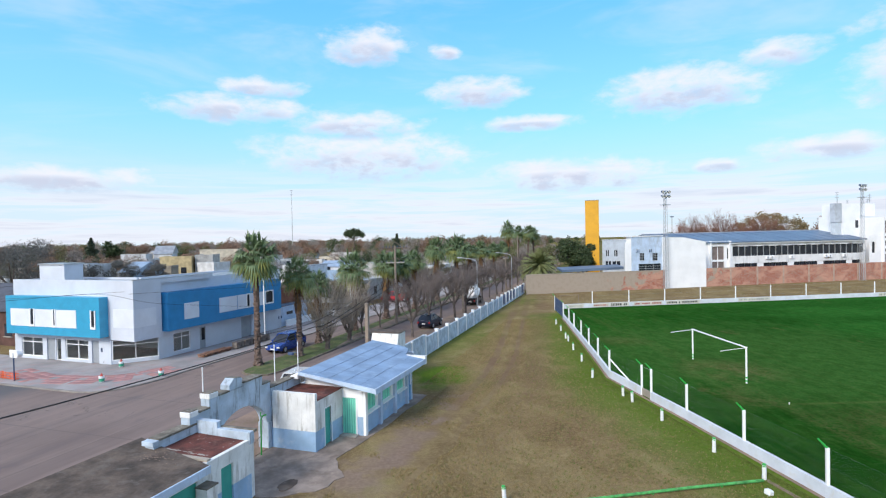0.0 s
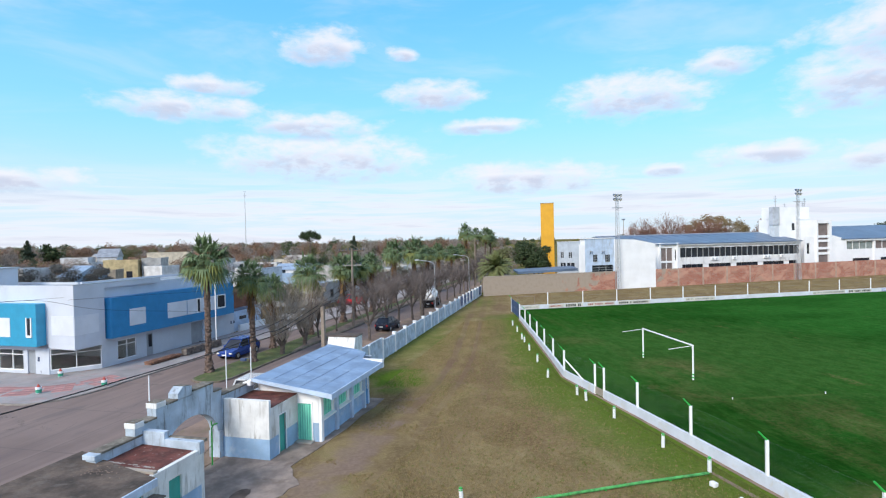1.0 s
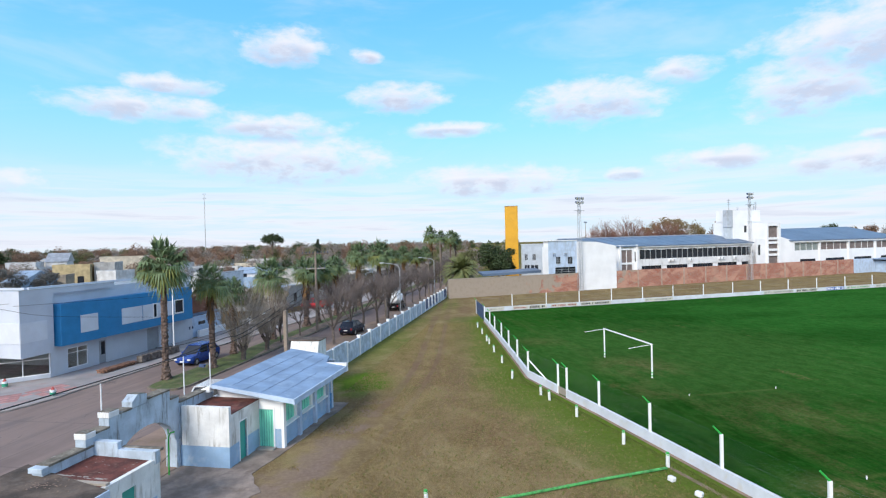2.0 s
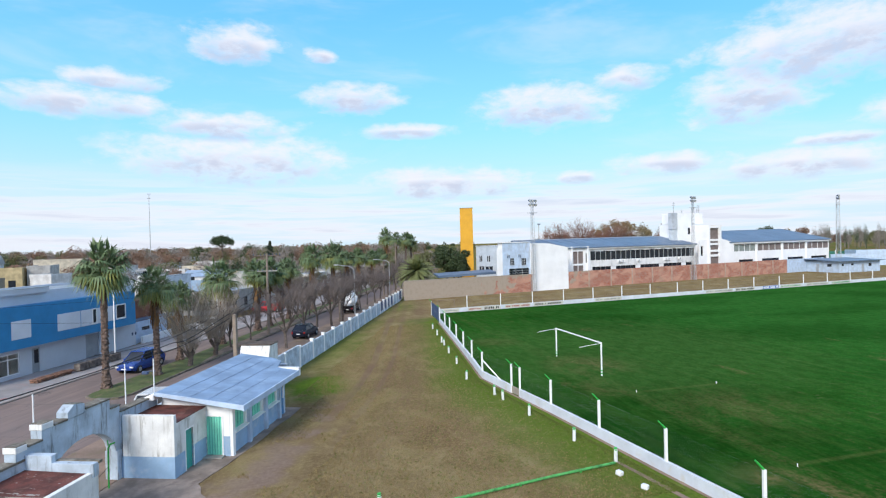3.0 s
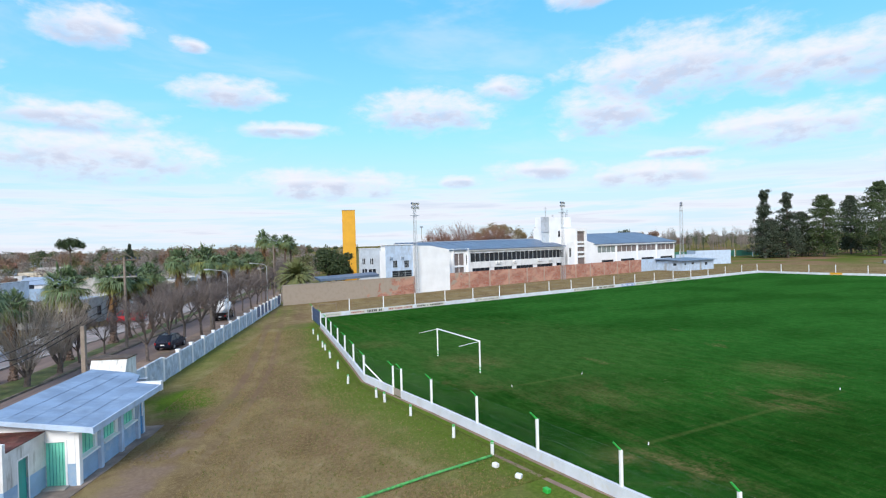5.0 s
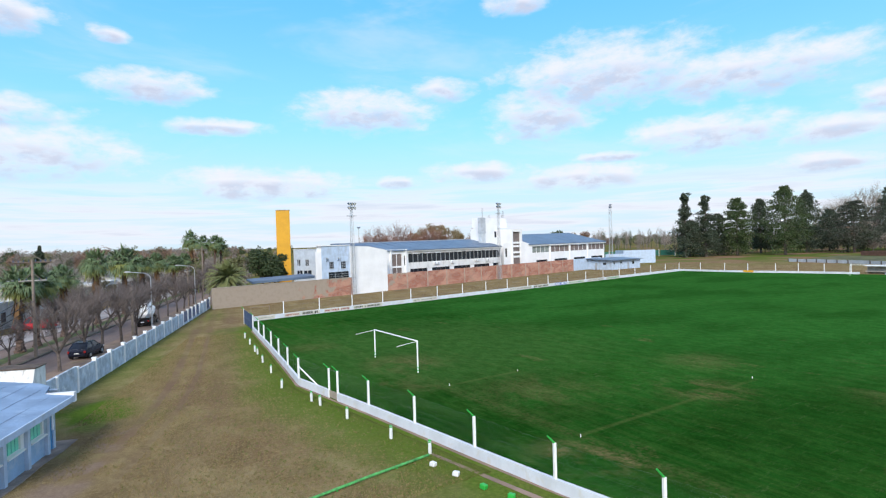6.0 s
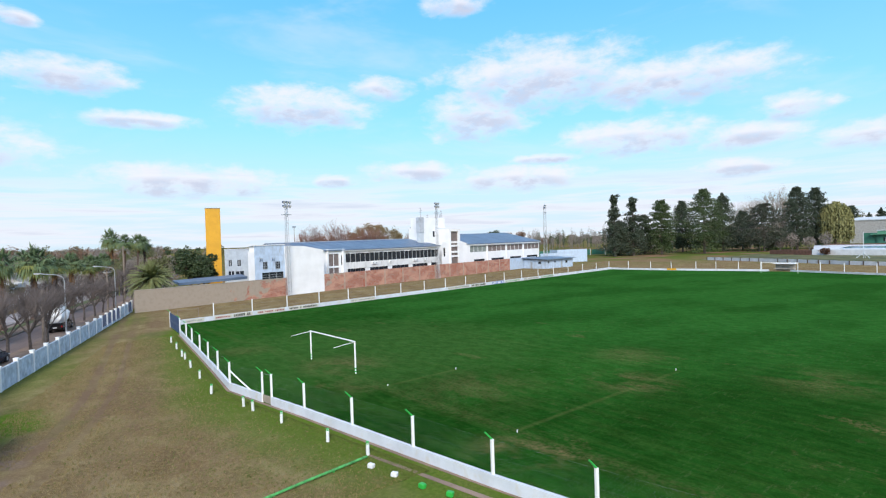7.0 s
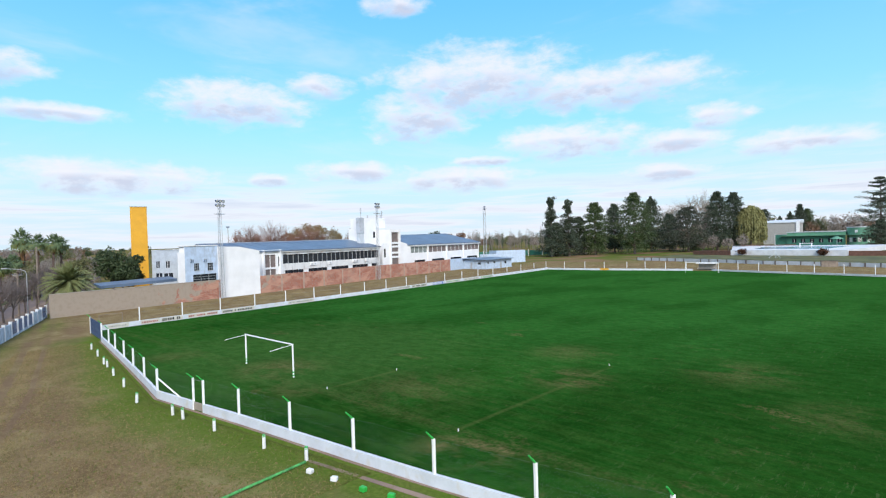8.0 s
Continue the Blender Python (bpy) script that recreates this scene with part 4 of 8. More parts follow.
for i, (a, c) in enumerate(zip(marks, marks[1:])):
    if i in GRILLES:
        part("plinth", bx(B(), -2.5, -2.3, a + 0.17, c - 0.17, 0.0, 0.25), WALLBLUE, sw)
        b = B()
        for z in (0.35, 1.0, 1.62):
            bx(b, -2.42, -2.38, a + 0.17, c - 0.17, z, z + 0.05)
        n = int((c - a - 0.4) / 0.14)
        for j in range(n + 1):
            u = a + 0.2 + j * (c - a - 0.4) / n
            bx(b, -2.412, -2.388, u - 0.012, u + 0.012, 0.25, 1.7)
        part("grille", b, DARKSTEEL, sw, "dark blue metal grille")
    else:
        part("panel", bx(B(), -2.49, -2.31, a + 0.17, c - 0.17, 0.0, 1.62 if i > 2 else 1.9), WALLBLUE, sw, "patchy pale blue painted panel")

# ---------------------------------------------------------------- the blue and white shop across the street
shop = thing("shop_building", SHOP, "new white and bright blue two-storey shop on the corner", "building")
b = B()
wall(b, "x", 11.5, 11.7, -39.4, -27.4, 0.12, 2.64, [(-38.5, -35.75, 0.35, 2.08), (-35.2, -34.15, 0.12, 2.08), (-34.05, -33.4, 0.12, 2.08), (-32.85, -30.1, 0.35, 2.08), (-29.65, -28.8, 0.12, 2.08)])
wall(b, "y", -25.2, -25.0, 14.2, 31.6, 0.12, 2.7, [(15.75, 17.75, 0.42, 2.14), (18.9, 19.68, 0.12, 2.18), (24.7, 26.4, 0.12, 2.32)])
wall(b, "y", -39.4, -39.2, 11.7, 31.6, 0.12, 2.64)
wall(b, "x", 31.4, 31.6, -39.2, -25.2, 0.12, 2.64)
part("ground_wall", b, SHOPWHITE, shop)
part("floor", slab(B(), [(-39.2, 11.7), (-27.5, 11.7), (-25.2, 14.2), (-25.2, 31.4), (-39.2, 31.4)], 0.0, 0.14), CONCRETE, shop)
# added inner wall, white in place of the sky reflected in the panes
part("back_wall", bx(B(), -39.2, -25.2, 17.9, 18.05, 0.14, 2.64), CLEAN, shop)
part("upper_storey", slab(B(), [(-39.4, 11.5), (-24.72, 11.5), (-24.72, 14.3), (-25.0, 14.3), (-25.0, 31.6), (-30.6, 31.6), (-30.6, 17.2), (-39.4, 17.2)], [2.64, 2.15, 2.15, 2.64, 2.64, 2.64, 2.64, 2.64], 6.85), SHOPWHITE, shop, "plain white upper storey")
b = B()
wall(b, "x", 11.5, 11.75, -39.4, -24.72, 6.85, 7.28)
wall(b, "y", -24.97, -24.72, 11.75, 20.5, 6.85, 7.30)
wall(b, "y", -25.25, -25.0, 20.5, 31.6, 6.85, 7.02)
wall(b, "y", -39.4, -39.15, 11.75, 17.2, 6.85, 7.2)
wall(b, "x", 16.95, 17.2, -39.15, -30.6, 6.85, 7.1)
wall(b, "y", -30.6, -30.35, 17.2, 31.6, 6.85, 7.1)
wall(b, "x", 31.35, 31.6, -30.35, -25.25, 6.85, 7.02)
part("parapet", b, SHOPWHITE, shop)
part("yard_roof", slab(B(), [(-39.2, 17.21), (-30.61, 17.21), (-30.61, 31.4), (-39.2, 31.4)], 2.5, [2.7, 3.0, 3.0, 2.7]), DARKROOF, shop, "low dark roof behind the upper storey")
part("parapet_cap", bx(B(), -25.0, -24.68, 11.47, 20.52, 7.30, 7.34), STEEL, shop)
part("roof_sheet", slab(B(), [(-39.14, 11.76), (-25.26, 11.76), (-25.26, 31.34), (-30.34, 31.34), (-30.34, 16.94), (-39.14, 16.94)], 6.855, 6.9), mat("dull_grey_sheet", (0.30, 0.32, 0.35), 0.55, 0.2, vary=0.12, scale=0.4), shop, "dull grey sheet roof")
BOARD = mat("white_board", (0.70, 0.74, 0.81), 0.6, vary=0.06, scale=0.4, bump=0.05, speck=0.12)
part("south_cladding", slab(B(), [(-39.2, 10.7), (-27.6, 10.7), (-27.6, 11.5), (-39.2, 11.5)], 2.5, 5.88), SHOPCYAN, shop, "light blue projecting cladding box")
part("east_cladding", slab(B(), [(-24.99, 14.5), (-24.2, 14.5), (-24.2, 30.6), (-24.99, 30.6)], 2.55, 5.98), SHOPBLUE, shop, "bright blue projecting cladding box")
for u0, u1, z0, z1 in ((-38.55, -36.02, 3.22, 4.76), (-35.42, -33.14, 3.22, 4.76), (-32.74, -30.3, 3.22, 4.76)):
    part("panel", bx(B(), u0, u1, 10.67, 10.7, z0, z1), BOARD, shop, "white boarded-up window")
for u0, u1 in ((-36.02, -35.42), (-33.14, -32.74), (-28.6, -28.02)):
    win = part("slit_window", bx(B(), u0 + 0.12, u1 - 0.1, 10.68, 10.7, 3.4, 4.76), DARKPANE, shop, "narrow dark window")
    b = bx(B(), u0, u0 + 0.12, 10.62, 10.7, 3.22, 4.8)
    bx(b, u1 - 0.1, u1, 10.62, 10.7, 3.22, 4.8)
    bx(b, u0 + 0.12, u1 - 0.1, 10.62, 10.7, 3.22, 3.4)
    part("window_frame", b, CLEAN, win)
part("panel", bx(B(), -27.0, -24.72, 11.46, 11.5, 3.3, 4.85), BOARD, shop, "white boarded-up corner window")
part("panel", bx(B(), -24.72, -24.68, 11.5, 13.7, 3.3, 4.82), BOARD, shop, "white boarded-up corner window")
for s0, s1 in ((16.3, 18.05), (20.7, 23.2), (23.3, 24.6), (25.2, 27.6)):
    part("panel", bx(B(), -24.2, -24.16, s0, s1, 3.35, 4.82), BOARD, shop, "white boarded-up window")
for s0, s1 in ((24.6, 25.2), (27.7, 29.1)):
    win = part("slit_window", bx(B(), -24.19, -24.175, s0 + 0.1, s1 - 0.1, 3.5, 4.75), DARKPANE, shop, "dark window")
    b = bx(B(), -24.2, -24.12, s0, s0 + 0.1, 3.35, 4.85)
    bx(b, -24.2, -24.12, s1 - 0.1, s1, 3.35, 4.85)
    bx(b, -24.2, -24.12, s0 + 0.1, s1 - 0.1, 4.75, 4.85)
    bx(b, -24.2, -24.12, s0 + 0.1, s1 - 0.1, 3.35, 3.5)
    part("window_frame", b, CLEAN, win)


def shop_window(along, c, u0, u1, z0, z1, splits, door=False):
    """A shop window: glass in a white frame, with bars at the given shares of its width and a transom."""
    f, t = B(), 0.07
    edges = [u0] + [u0 + (u1 - u0) * q for q in splits] + [u1]
    panes = []
    for a, d in zip(edges, edges[1:]):
        lo, hi = a + (t if a == u0 else t / 2), d - (t if d == u1 else t / 2)
        if door:
            panes.append((lo, hi, z0 + t, z1 - t))
        else:
            panes += [(lo, hi, z0 + t, z1 - 0.48), (lo, hi, z1 - 0.42, z1 - t)]
    wall(f, along, c - 0.05, c + 0.05, u0, u1, z0, z1, panes)
    fr = part("shop_window", f, CLEAN, shop, "white-framed shop window")
    p = B()
    if along == "x":
        bx(p, u0 + t, u1 - t, c - 0.006, c + 0.006, z0 + t, z1 - t)
    else:
        bx(p, c - 0.006, c + 0.006, u0 + t, u1 - t, z0 + t, z1 - t)
    g = part("pane", p, GLASS, fr)
    g.visible_shadow = False
    return fr


shop_window("x", 11.62, -38.5, -35.75, 0.35, 2.08, (0.5,))
shop_window("x", 11.62, -32.85, -30.1, 0.35, 2.08, (0.55,))
shop_window("x", 11.62, -34.05, -33.4, 0.14, 2.08, (), True)
CHAMFER = pose(-27.4, 11.6, 0, 0, 0, 47.8)
shop_window("x", 0.0, 0.0, 3.5, 0.42, 2.14, (0.5,)).matrix_basis = CHAMFER
part("sill_wall", bx(B(), 0.0, 3.5, -0.07, 0.07, 0.12, 0.42), SHOPWHITE, shop).matrix_basis = CHAMFER
shop_window("y", -25.1, 15.75, 17.75, 0.42, 2.14, (0.5,))
GREYDOOR = mat("grey_sheet_door", (0.33, 0.36, 0.40), 0.5, vary=0.08)
for u0, u1 in ((-35.2, -34.15), (-29.65, -28.8)):
    part("door", bx(B(), u0, u1, 11.60, 11.65, 0.14, 2.08), GREYDOOR, shop, "grey metal door")
dd = part("door", bx(B(), -25.14, -25.08, 18.9, 19.68, 0.14, 2.18), GREYDOOR, shop, "dark panelled door")
part("door_glass", bx(B(), -25.075, -25.06, 19.2, 19.6, 0.9, 2.05), DARKPANE, dd)
part("door", bx(B(), -25.16, -25.1, 24.7, 26.4, 0.14, 2.32), GREYDOOR, shop, "recessed grey door")
part("meter_box", bx(B(), -28.55, -28.38, 11.47, 11.5, 1.15, 1.5), DARKSTEEL, shop)
part("meter_box", bx(B(), -28.98 + 0.7, -28.24, 11.485, 11.5, 0.2, 0.4), DARKSTEEL, shop)
for i in range(2):
    part("meter_box", bx(B(), -25.0, -24.97, 31.0 + 0.5 * i, 31.2 + 0.5 * i, 1.2, 1.5), DARKSTEEL, shop)
part("roof_room", slab(B(), [(-38.4, 13.2), (-35.1, 13.2), (-35.1, 15.0), (-38.4, 15.0)], 6.85, 8.53), SHOPWHITE, shop, "white room on the roof")
part("roof_room_cap", slab(B(), [(-38.5, 13.1), (-35.0, 13.1), (-35.0, 15.1), (-38.5, 15.1)], 8.53, 8.65), STEEL, shop)
annex = thing("annex_building", SHOP, "low pale blue annex with a rust-brown gable behind", "building")
part("wall", wall(B(), "y", -25.9, -25.7, 31.7, 38.0, 0.0, 2.35, [(33.6, 35.0, 1.3, 1.7)]), PALEBLUE, annex)
part("window", bx(B(), -25.84, -25.8, 33.6, 35.0, 1.3, 1.7), DARKPANE, annex)
part("low_wall", bx(B(), -25.0, -24.75, 32.4, 37.5, 0.0, 0.85), CLEAN, annex)
part("rear_house", bx(B(), -38.0, -26.5, 33.0, 38.5, 0.0, 4.6), mat("rust_brown_brick", (0.24, 0.10, 0.06), 0.9, vary=0.15), annex, "rust-brown brick gable wall")
part("roof", slab(B(), [(-38, 32.9), (-25.9, 32.9), (-25.9, 38.5), (-38, 38.5)], [4.6, 2.4, 2.4, 4.6], [4.75, 2.5, 2.5, 4.75]), METALROOF, annex)

for x, y in ((-25.9, 11.2), (-22.9, 7.1), (-19.85, 9.6)):
    t = thing("paint_bucket", SHOP @ pose(x, y, 0.13), "white paint bucket with a green band on the pavement", "bucket", "buckets on the pavement")
    part("body", tube(B(), (0, 0, 0), (0, 0, 0.42), 0.17, 0.2, 14), CLEAN, t)
    part("band", tube(B(), (0, 0, 0.03), (0, 0, 0.26), 0.178, 0.2, 14), mat("green_label", (0.05, 0.35, 0.22), 0.5), t)
    if x > -26:
        part("cone", tube(B(), (0, 0, 0.42), (0, 0, 0.62), 0.12, 0.04, 12), mat("faded_red", (0.5, 0.08, 0.06), 0.6), t)
rub = thing("brick_pile", SHOP @ pose(-21.9, 17.6, 0.13), "low stack of red-brown bricks along the kerb", "bricks")
rng = random.Random(2)
BRK = mat("loose_bricks", (0.24, 0.13, 0.09), 0.9, vary=0.3, per_object=0.5)
data = mesh_of(bx(B(), -0.12, 0.12, -0.06, 0.06, -0.04, 0.04), "brick", BRK)
for i in range(150):
    o = new("brick", data)
    o.parent = rub
    row, lay = (i % 50) // 3, i // 50
    o.matrix_basis = pose(-0.28 + 0.27 * (i % 3) + rng.gauss(0, 0.025), -1.75 + 0.215 * row + rng.gauss(0, 0.03), 0.045 + 0.085 * lay, rng.gauss(0, 2), rng.gauss(0, 2), rng.gauss(0, 9))
for i in range(4):
    o = thing("concrete_block", SHOP @ pose(-21.6 + 0.02 * i, 20.2 + 1.25 * i, 0.13, 0, 0, rng.uniform(-5, 5)), "dirty grey concrete barrier block on the kerb", "barrier", "concrete blocks on the kerb")
    part("body", side_slab(B(), [(-0.58, 0.0), (0.58, 0.0), (0.55, 0.62), (-0.55, 0.62)], -0.28, 0.28), mat("stained_barrier", (0.16, 0.135, 0.12), 0.9, vary=0.4, scale=2.0, stain=(0.30, 0.27, 0.24)), o, bevel=0.03)
net = thing("barrier_net", SHOP @ pose(-31.6, 5.7, 0.13), "crumpled orange plastic safety netting on a post", "netting")
b = B()
ORANGE = mat("orange_plastic_net", (0.75, 0.12, 0.03), 0.6, vary=0.2)
for i in range(14):
    x0 = -2.0 + i * 0.28
    for j in range(3):
        tube(b, (x0, 0.1 * math.sin(i * 1.3), 0.08 + 0.2 * j + 0.06 * math.sin(i)), (x0 + 0.28, 0.1 * math.sin(i * 1.3 + 1.3), 0.08 + 0.2 * j + 0.06 * math.sin(i + 1)), 0.035, 0.035, 5)
    tube(b, (x0, 0.1 * math.sin(i * 1.3), 0.0), (x0, 0.1 * math.sin(i * 1.3), 0.55 + 0.06 * math.sin(i)), 0.03, 0.03, 5)
part("net", b, ORANGE, net)
part("post", tube(B(), (-2.0, 0.0, 0.0), (-2.0, 0.0, 1.1), 0.045, 0.045, 8), DARKSTEEL, net)
box = thing("street_sign", SHOP @ pose(-29.85, 5.45, 0.13), "white round-backed street sign on a dark post", "sign")
part("post", tube(B(), (0, 0, 0), (0, 0, 2.1), 0.05, 0.05, 8), DARKSTEEL, box)
part("plate", bx(B(), -0.42, 0.42, -0.03, 0.03, 1.75, 2.35), CLEAN, box, bevel=0.02)
part("head", tube(B(), (0.3, -0.05, 2.0), (0.3, 0.35, 2.0), 0.24, 0.24, 14), CLEAN, box)


# ---------------------------------------------------------------- cars
def car(m, paint, label, length=4.2, height=1.46, pickup=False, group=""):
    """A hatchback or pickup with lofted body, glazed cabin, wheels and lamps. It points along its own +y."""
    g = thing("pickup_truck" if pickup else "car", m, label, "truck" if pickup else "car", group)
    hl, hw = length / 2, 0.86
    prof = [(-hl, 0.45, 0.80, 0.74), (-hl + 0.12, 0.28, 0.94, 0.82), (-hl + 0.9, 0.22, 0.96, hw), (0.1, 0.2, 0.94, hw), (hl - 1.1, 0.22, 0.92, hw), (hl - 0.35, 0.24, 0.80, 0.80), (hl, 0.38, 0.66, 0.66)]
    b = B()
    rings = []
    for y, z0, z1, wd in prof:
        rings.append([b.verts.new(p) for p in ((-wd * 0.92, y, z0), (wd * 0.92, y, z0), (wd, y, (z0 + z1) / 2), (wd * 0.93, y, z1), (-wd * 0.93, y, z1), (-wd, y, (z0 + z1) / 2))])
    for r0, r1 in zip(rings, rings[1:]):
        for i in range(6):
            b.faces.new((r0[i], r0[(i + 1) % 6], r1[(i + 1) % 6], r1[i]))
    b.faces.new(rings[0][::-1])
    b.faces.new(rings[-1])
    body = part("body", b, paint, g)
    y0, y1 = (-0.35, hl - 1.15) if pickup else (-hl + 0.25, hl - 1.0)
    top0, top1 = (y0 + 0.15, y1 - 0.75) if pickup else (y0 + 0.55, y1 - 0.85)
    b = B()
    lo = [b.verts.new(p) for p in ((-0.76, y0, 0.92), (0.76, y0, 0.92), (0.76, y1, 0.90), (-0.76, y1, 0.90))]
    hi = [b.verts.new(p) for p in ((-0.60, top0, height - 0.05), (0.60, top0, height - 0.05), (0.60, top1, height - 0.05), (-0.60, top1, height - 0.05))]
    b.faces.new(hi)
    for i in range(4):
        b.faces.new((lo[i], lo[(i + 1) % 4], hi[(i + 1) % 4], hi[i]))
    part("cabin_glass", b, DARKPANE, g, "dark tinted glass")
    part("roof", slab(B(), [(-0.62, top0 - 0.03), (0.62, top0 - 0.03), (0.62, top1 + 0.05), (-0.62, top1 + 0.05)], height - 0.07, height), paint, g, bevel=0.03)
    b = B()
    for s in (-1, 1):
        tube(b, (0.75 * s, y1, 0.9), (0.60 * s, top1, height - 0.03), 0.035, 0.035, 5)
        tube(b, (0.75 * s, y0, 0.92), (0.60 * s, top0, height - 0.03), 0.05, 0.05, 5)
        tube(b, (0.765 * s, (y0 + y1) / 2, 0.9), (0.61 * s, (top0 + top1) / 2, height - 0.03), 0.035, 0.035, 5)
        tube(b, (0.60 * s, top0, height - 0.045), (0.60 * s, top1, height - 0.045), 0.03, 0.03, 5)
    tube(b, (-0.6, top0, height - 0.045), (0.6, top0, height - 0.045), 0.03, 0.03, 5)
    part("cabin_frame", b, paint, g)
    if pickup:
        b = B()
        wall(b, "y", -0.84, -0.78, -hl + 0.05, -0.4, 0.9, 1.15)
        wall(b, "y", 0.78, 0.84, -hl + 0.05, -0.4, 0.9, 1.15)
        wall(b, "x", -hl, -hl + 0.06, -0.84, 0.84, 0.9, 1.15)
        part("load_bed", b, paint, g)
    for sx in (-1, 1):
        for y in (-hl + 0.78, hl - 0.82):
            ty = part("wheel", tube(B(), (sx * 0.66, y, 0.31), (sx * 0.87, y, 0.31), 0.31, 0.31, 18), BLACK, g)
            part("rim", tube(B(), (sx * 0.86, y, 0.31), (sx * 0.885, y, 0.31), 0.19, 0.17, 14), STEEL, ty, "alloy rim")
        part("headlight", bx(B(), sx * 0.62 - 0.14, sx * 0.62 + 0.14, hl - 0.12, hl + 0.01, 0.55, 0.68), LAMPGLASS, g, bevel=0.02)
        part("tail_light", bx(B(), sx * 0.68 - 0.09, sx * 0.68 + 0.09, -hl - 0.01, -hl + 0.12, 0.62, 0.84), mat("tail_light_red", (0.35, 0.02, 0.02), 0.2), g, bevel=0.02)
        part("mirror", bx(B(), sx * 0.86 - 0.07, sx * 0.86 + 0.09, y1 - 0.35, y1 - 0.25, 0.95, 1.07), paint, g, bevel=0.02)
    part("number_plate", bx(B(), -0.2, 0.2, hl - 0.02, hl + 0.015, 0.42, 0.52), CLEAN, g)
    part("number_plate", bx(B(), -0.2, 0.2, -hl - 0.015, -hl + 0.02, 0.55, 0.65), CLEAN, g)
    return g


def paint_mat(name, c):
    return mat(name, c, 0.25, 0.2, vary=0.05, bump=0)


car(STREET @ pose(-16.3, 21.2, 0.01, 0, 0, 180), paint_mat("deep_blue_car_paint", (0.02, 0.07, 0.33)), "deep blue family car on the roadway", 4.5, 1.6)
car(STREET @ pose(-7.0, 36.2, 0.07, 0, 0, -3), paint_mat("dark_navy_car_paint", (0.015, 0.02, 0.04)), "dark navy hatchback parked under the bare trees", 4.1, 1.48)
pk = car(STREET @ pose(-7.4, 58.0, 0.07, 0, 0, 2), paint_mat("black_car_paint", (0.015, 0.015, 0.018)), "dark pickup with a white wrapped load", 5.2, 1.75, True)
b = B()
bmesh.ops.create_icosphere(b, subdivisions=3, radius=1.0)
for v in b.verts:
    d = noise.noise(v.co * 2.2) * 0.22
    v.co = Vector((v.co.x * 1.15, v.co.y * 1.45, v.co.z * 1.3)) * (1 + d)
    v.co.z = max(-0.95, v.co.z) + 1.95
    v.co.y -= 1.3
part("load", b, CLEAN, pk, "white sheeted load")
car(STREET @ pose(-20.9, 58.8, 0.13, 0, 0, 97), paint_mat("red_car_paint", (0.45, 0.02, 0.03)), "red pickup parked by the far kerb", 4.9, 1.7, True)
car(STREET @ pose(-21.6, 41.5, 0.13, 0, 0, 95), paint_mat("white_car_paint", (0.7, 0.7, 0.7)), "white car parked across the pavement", 4.2, 1.5)
car(STREET @ pose(-6.4, 8.4, 0.06, 0, 0, 5), paint_mat("white_van_paint", (0.72, 0.72, 0.72)), "white car parked behind the arch", 4.3, 1.75)


# ---------------------------------------------------------------- street lamps and lines
def street_lamp(m, h=7.3, reach=2.4, label="tall grey street lamp with a curved arm"):
    g = thing("street_lamp", m, label, "street lamp", "street lamps by the wall")
    part("base", tube(B(), (0, 0, 0), (0, 0, 0.35), 0.14, 0.12, 10), STEEL, g)
    part("pole", tube(B(), (0, 0, 0.3), (0, 0, h - 0.9), 0.085, 0.06, 10), STEEL, g)
    pts = [(0, 0, h - 0.9)] + [(-reach * (1 - math.cos(a)) * 0.5, 0, h - 0.9 + 0.75 * math.sin(a)) for a in (0.4, 0.8, 1.2)] + [(-reach * 0.75, 0, h - 0.08), (-reach, 0, h)]
    part("arm", pipe(B(), pts, 0.045, 7), STEEL, g)
    hd = part("lamp_head", bx(B(), -reach - 0.62, -reach + 0.05, -0.13, 0.13, h - 0.04, h + 0.10), STEEL, g, bevel=0.03)
    part("lens", bx(B(), -reach - 0.55, -reach - 0.1, -0.1, 0.1, h - 0.075, h - 0.04), LAMPGLASS, hd)
    return g


street_lamp(STREET @ pose(-5.9, 54.4, 0.06))
street_lamp(STREET @ pose(-5.3, 79.0, 0.06))
st2 = thing("street_lamp", SHOP @ pose(-21.6, 24.2, 0.13), "slim white street lamp in front of the shop", "street lamp")
part("pole", tube(B(), (0, 0, 0), (0, 0, 6.2), 0.075, 0.055, 10), CLEAN, st2)
part("arm", pipe(B(), [(0, 0, 6.2), (0.25, 0, 6.55), (0.9, 0, 6.85), (1.7, 0, 7.0)], 0.04), CLEAN, st2)
part("lamp_head", bx(B(), 1.6, 2.2, -0.12, 0.12, 6.95, 7.08), STEEL, st2, bevel=0.02)


DARKWOOD = mat("dark_crossarm_timber", (0.16, 0.12, 0.095), 0.9, vary=0.2)


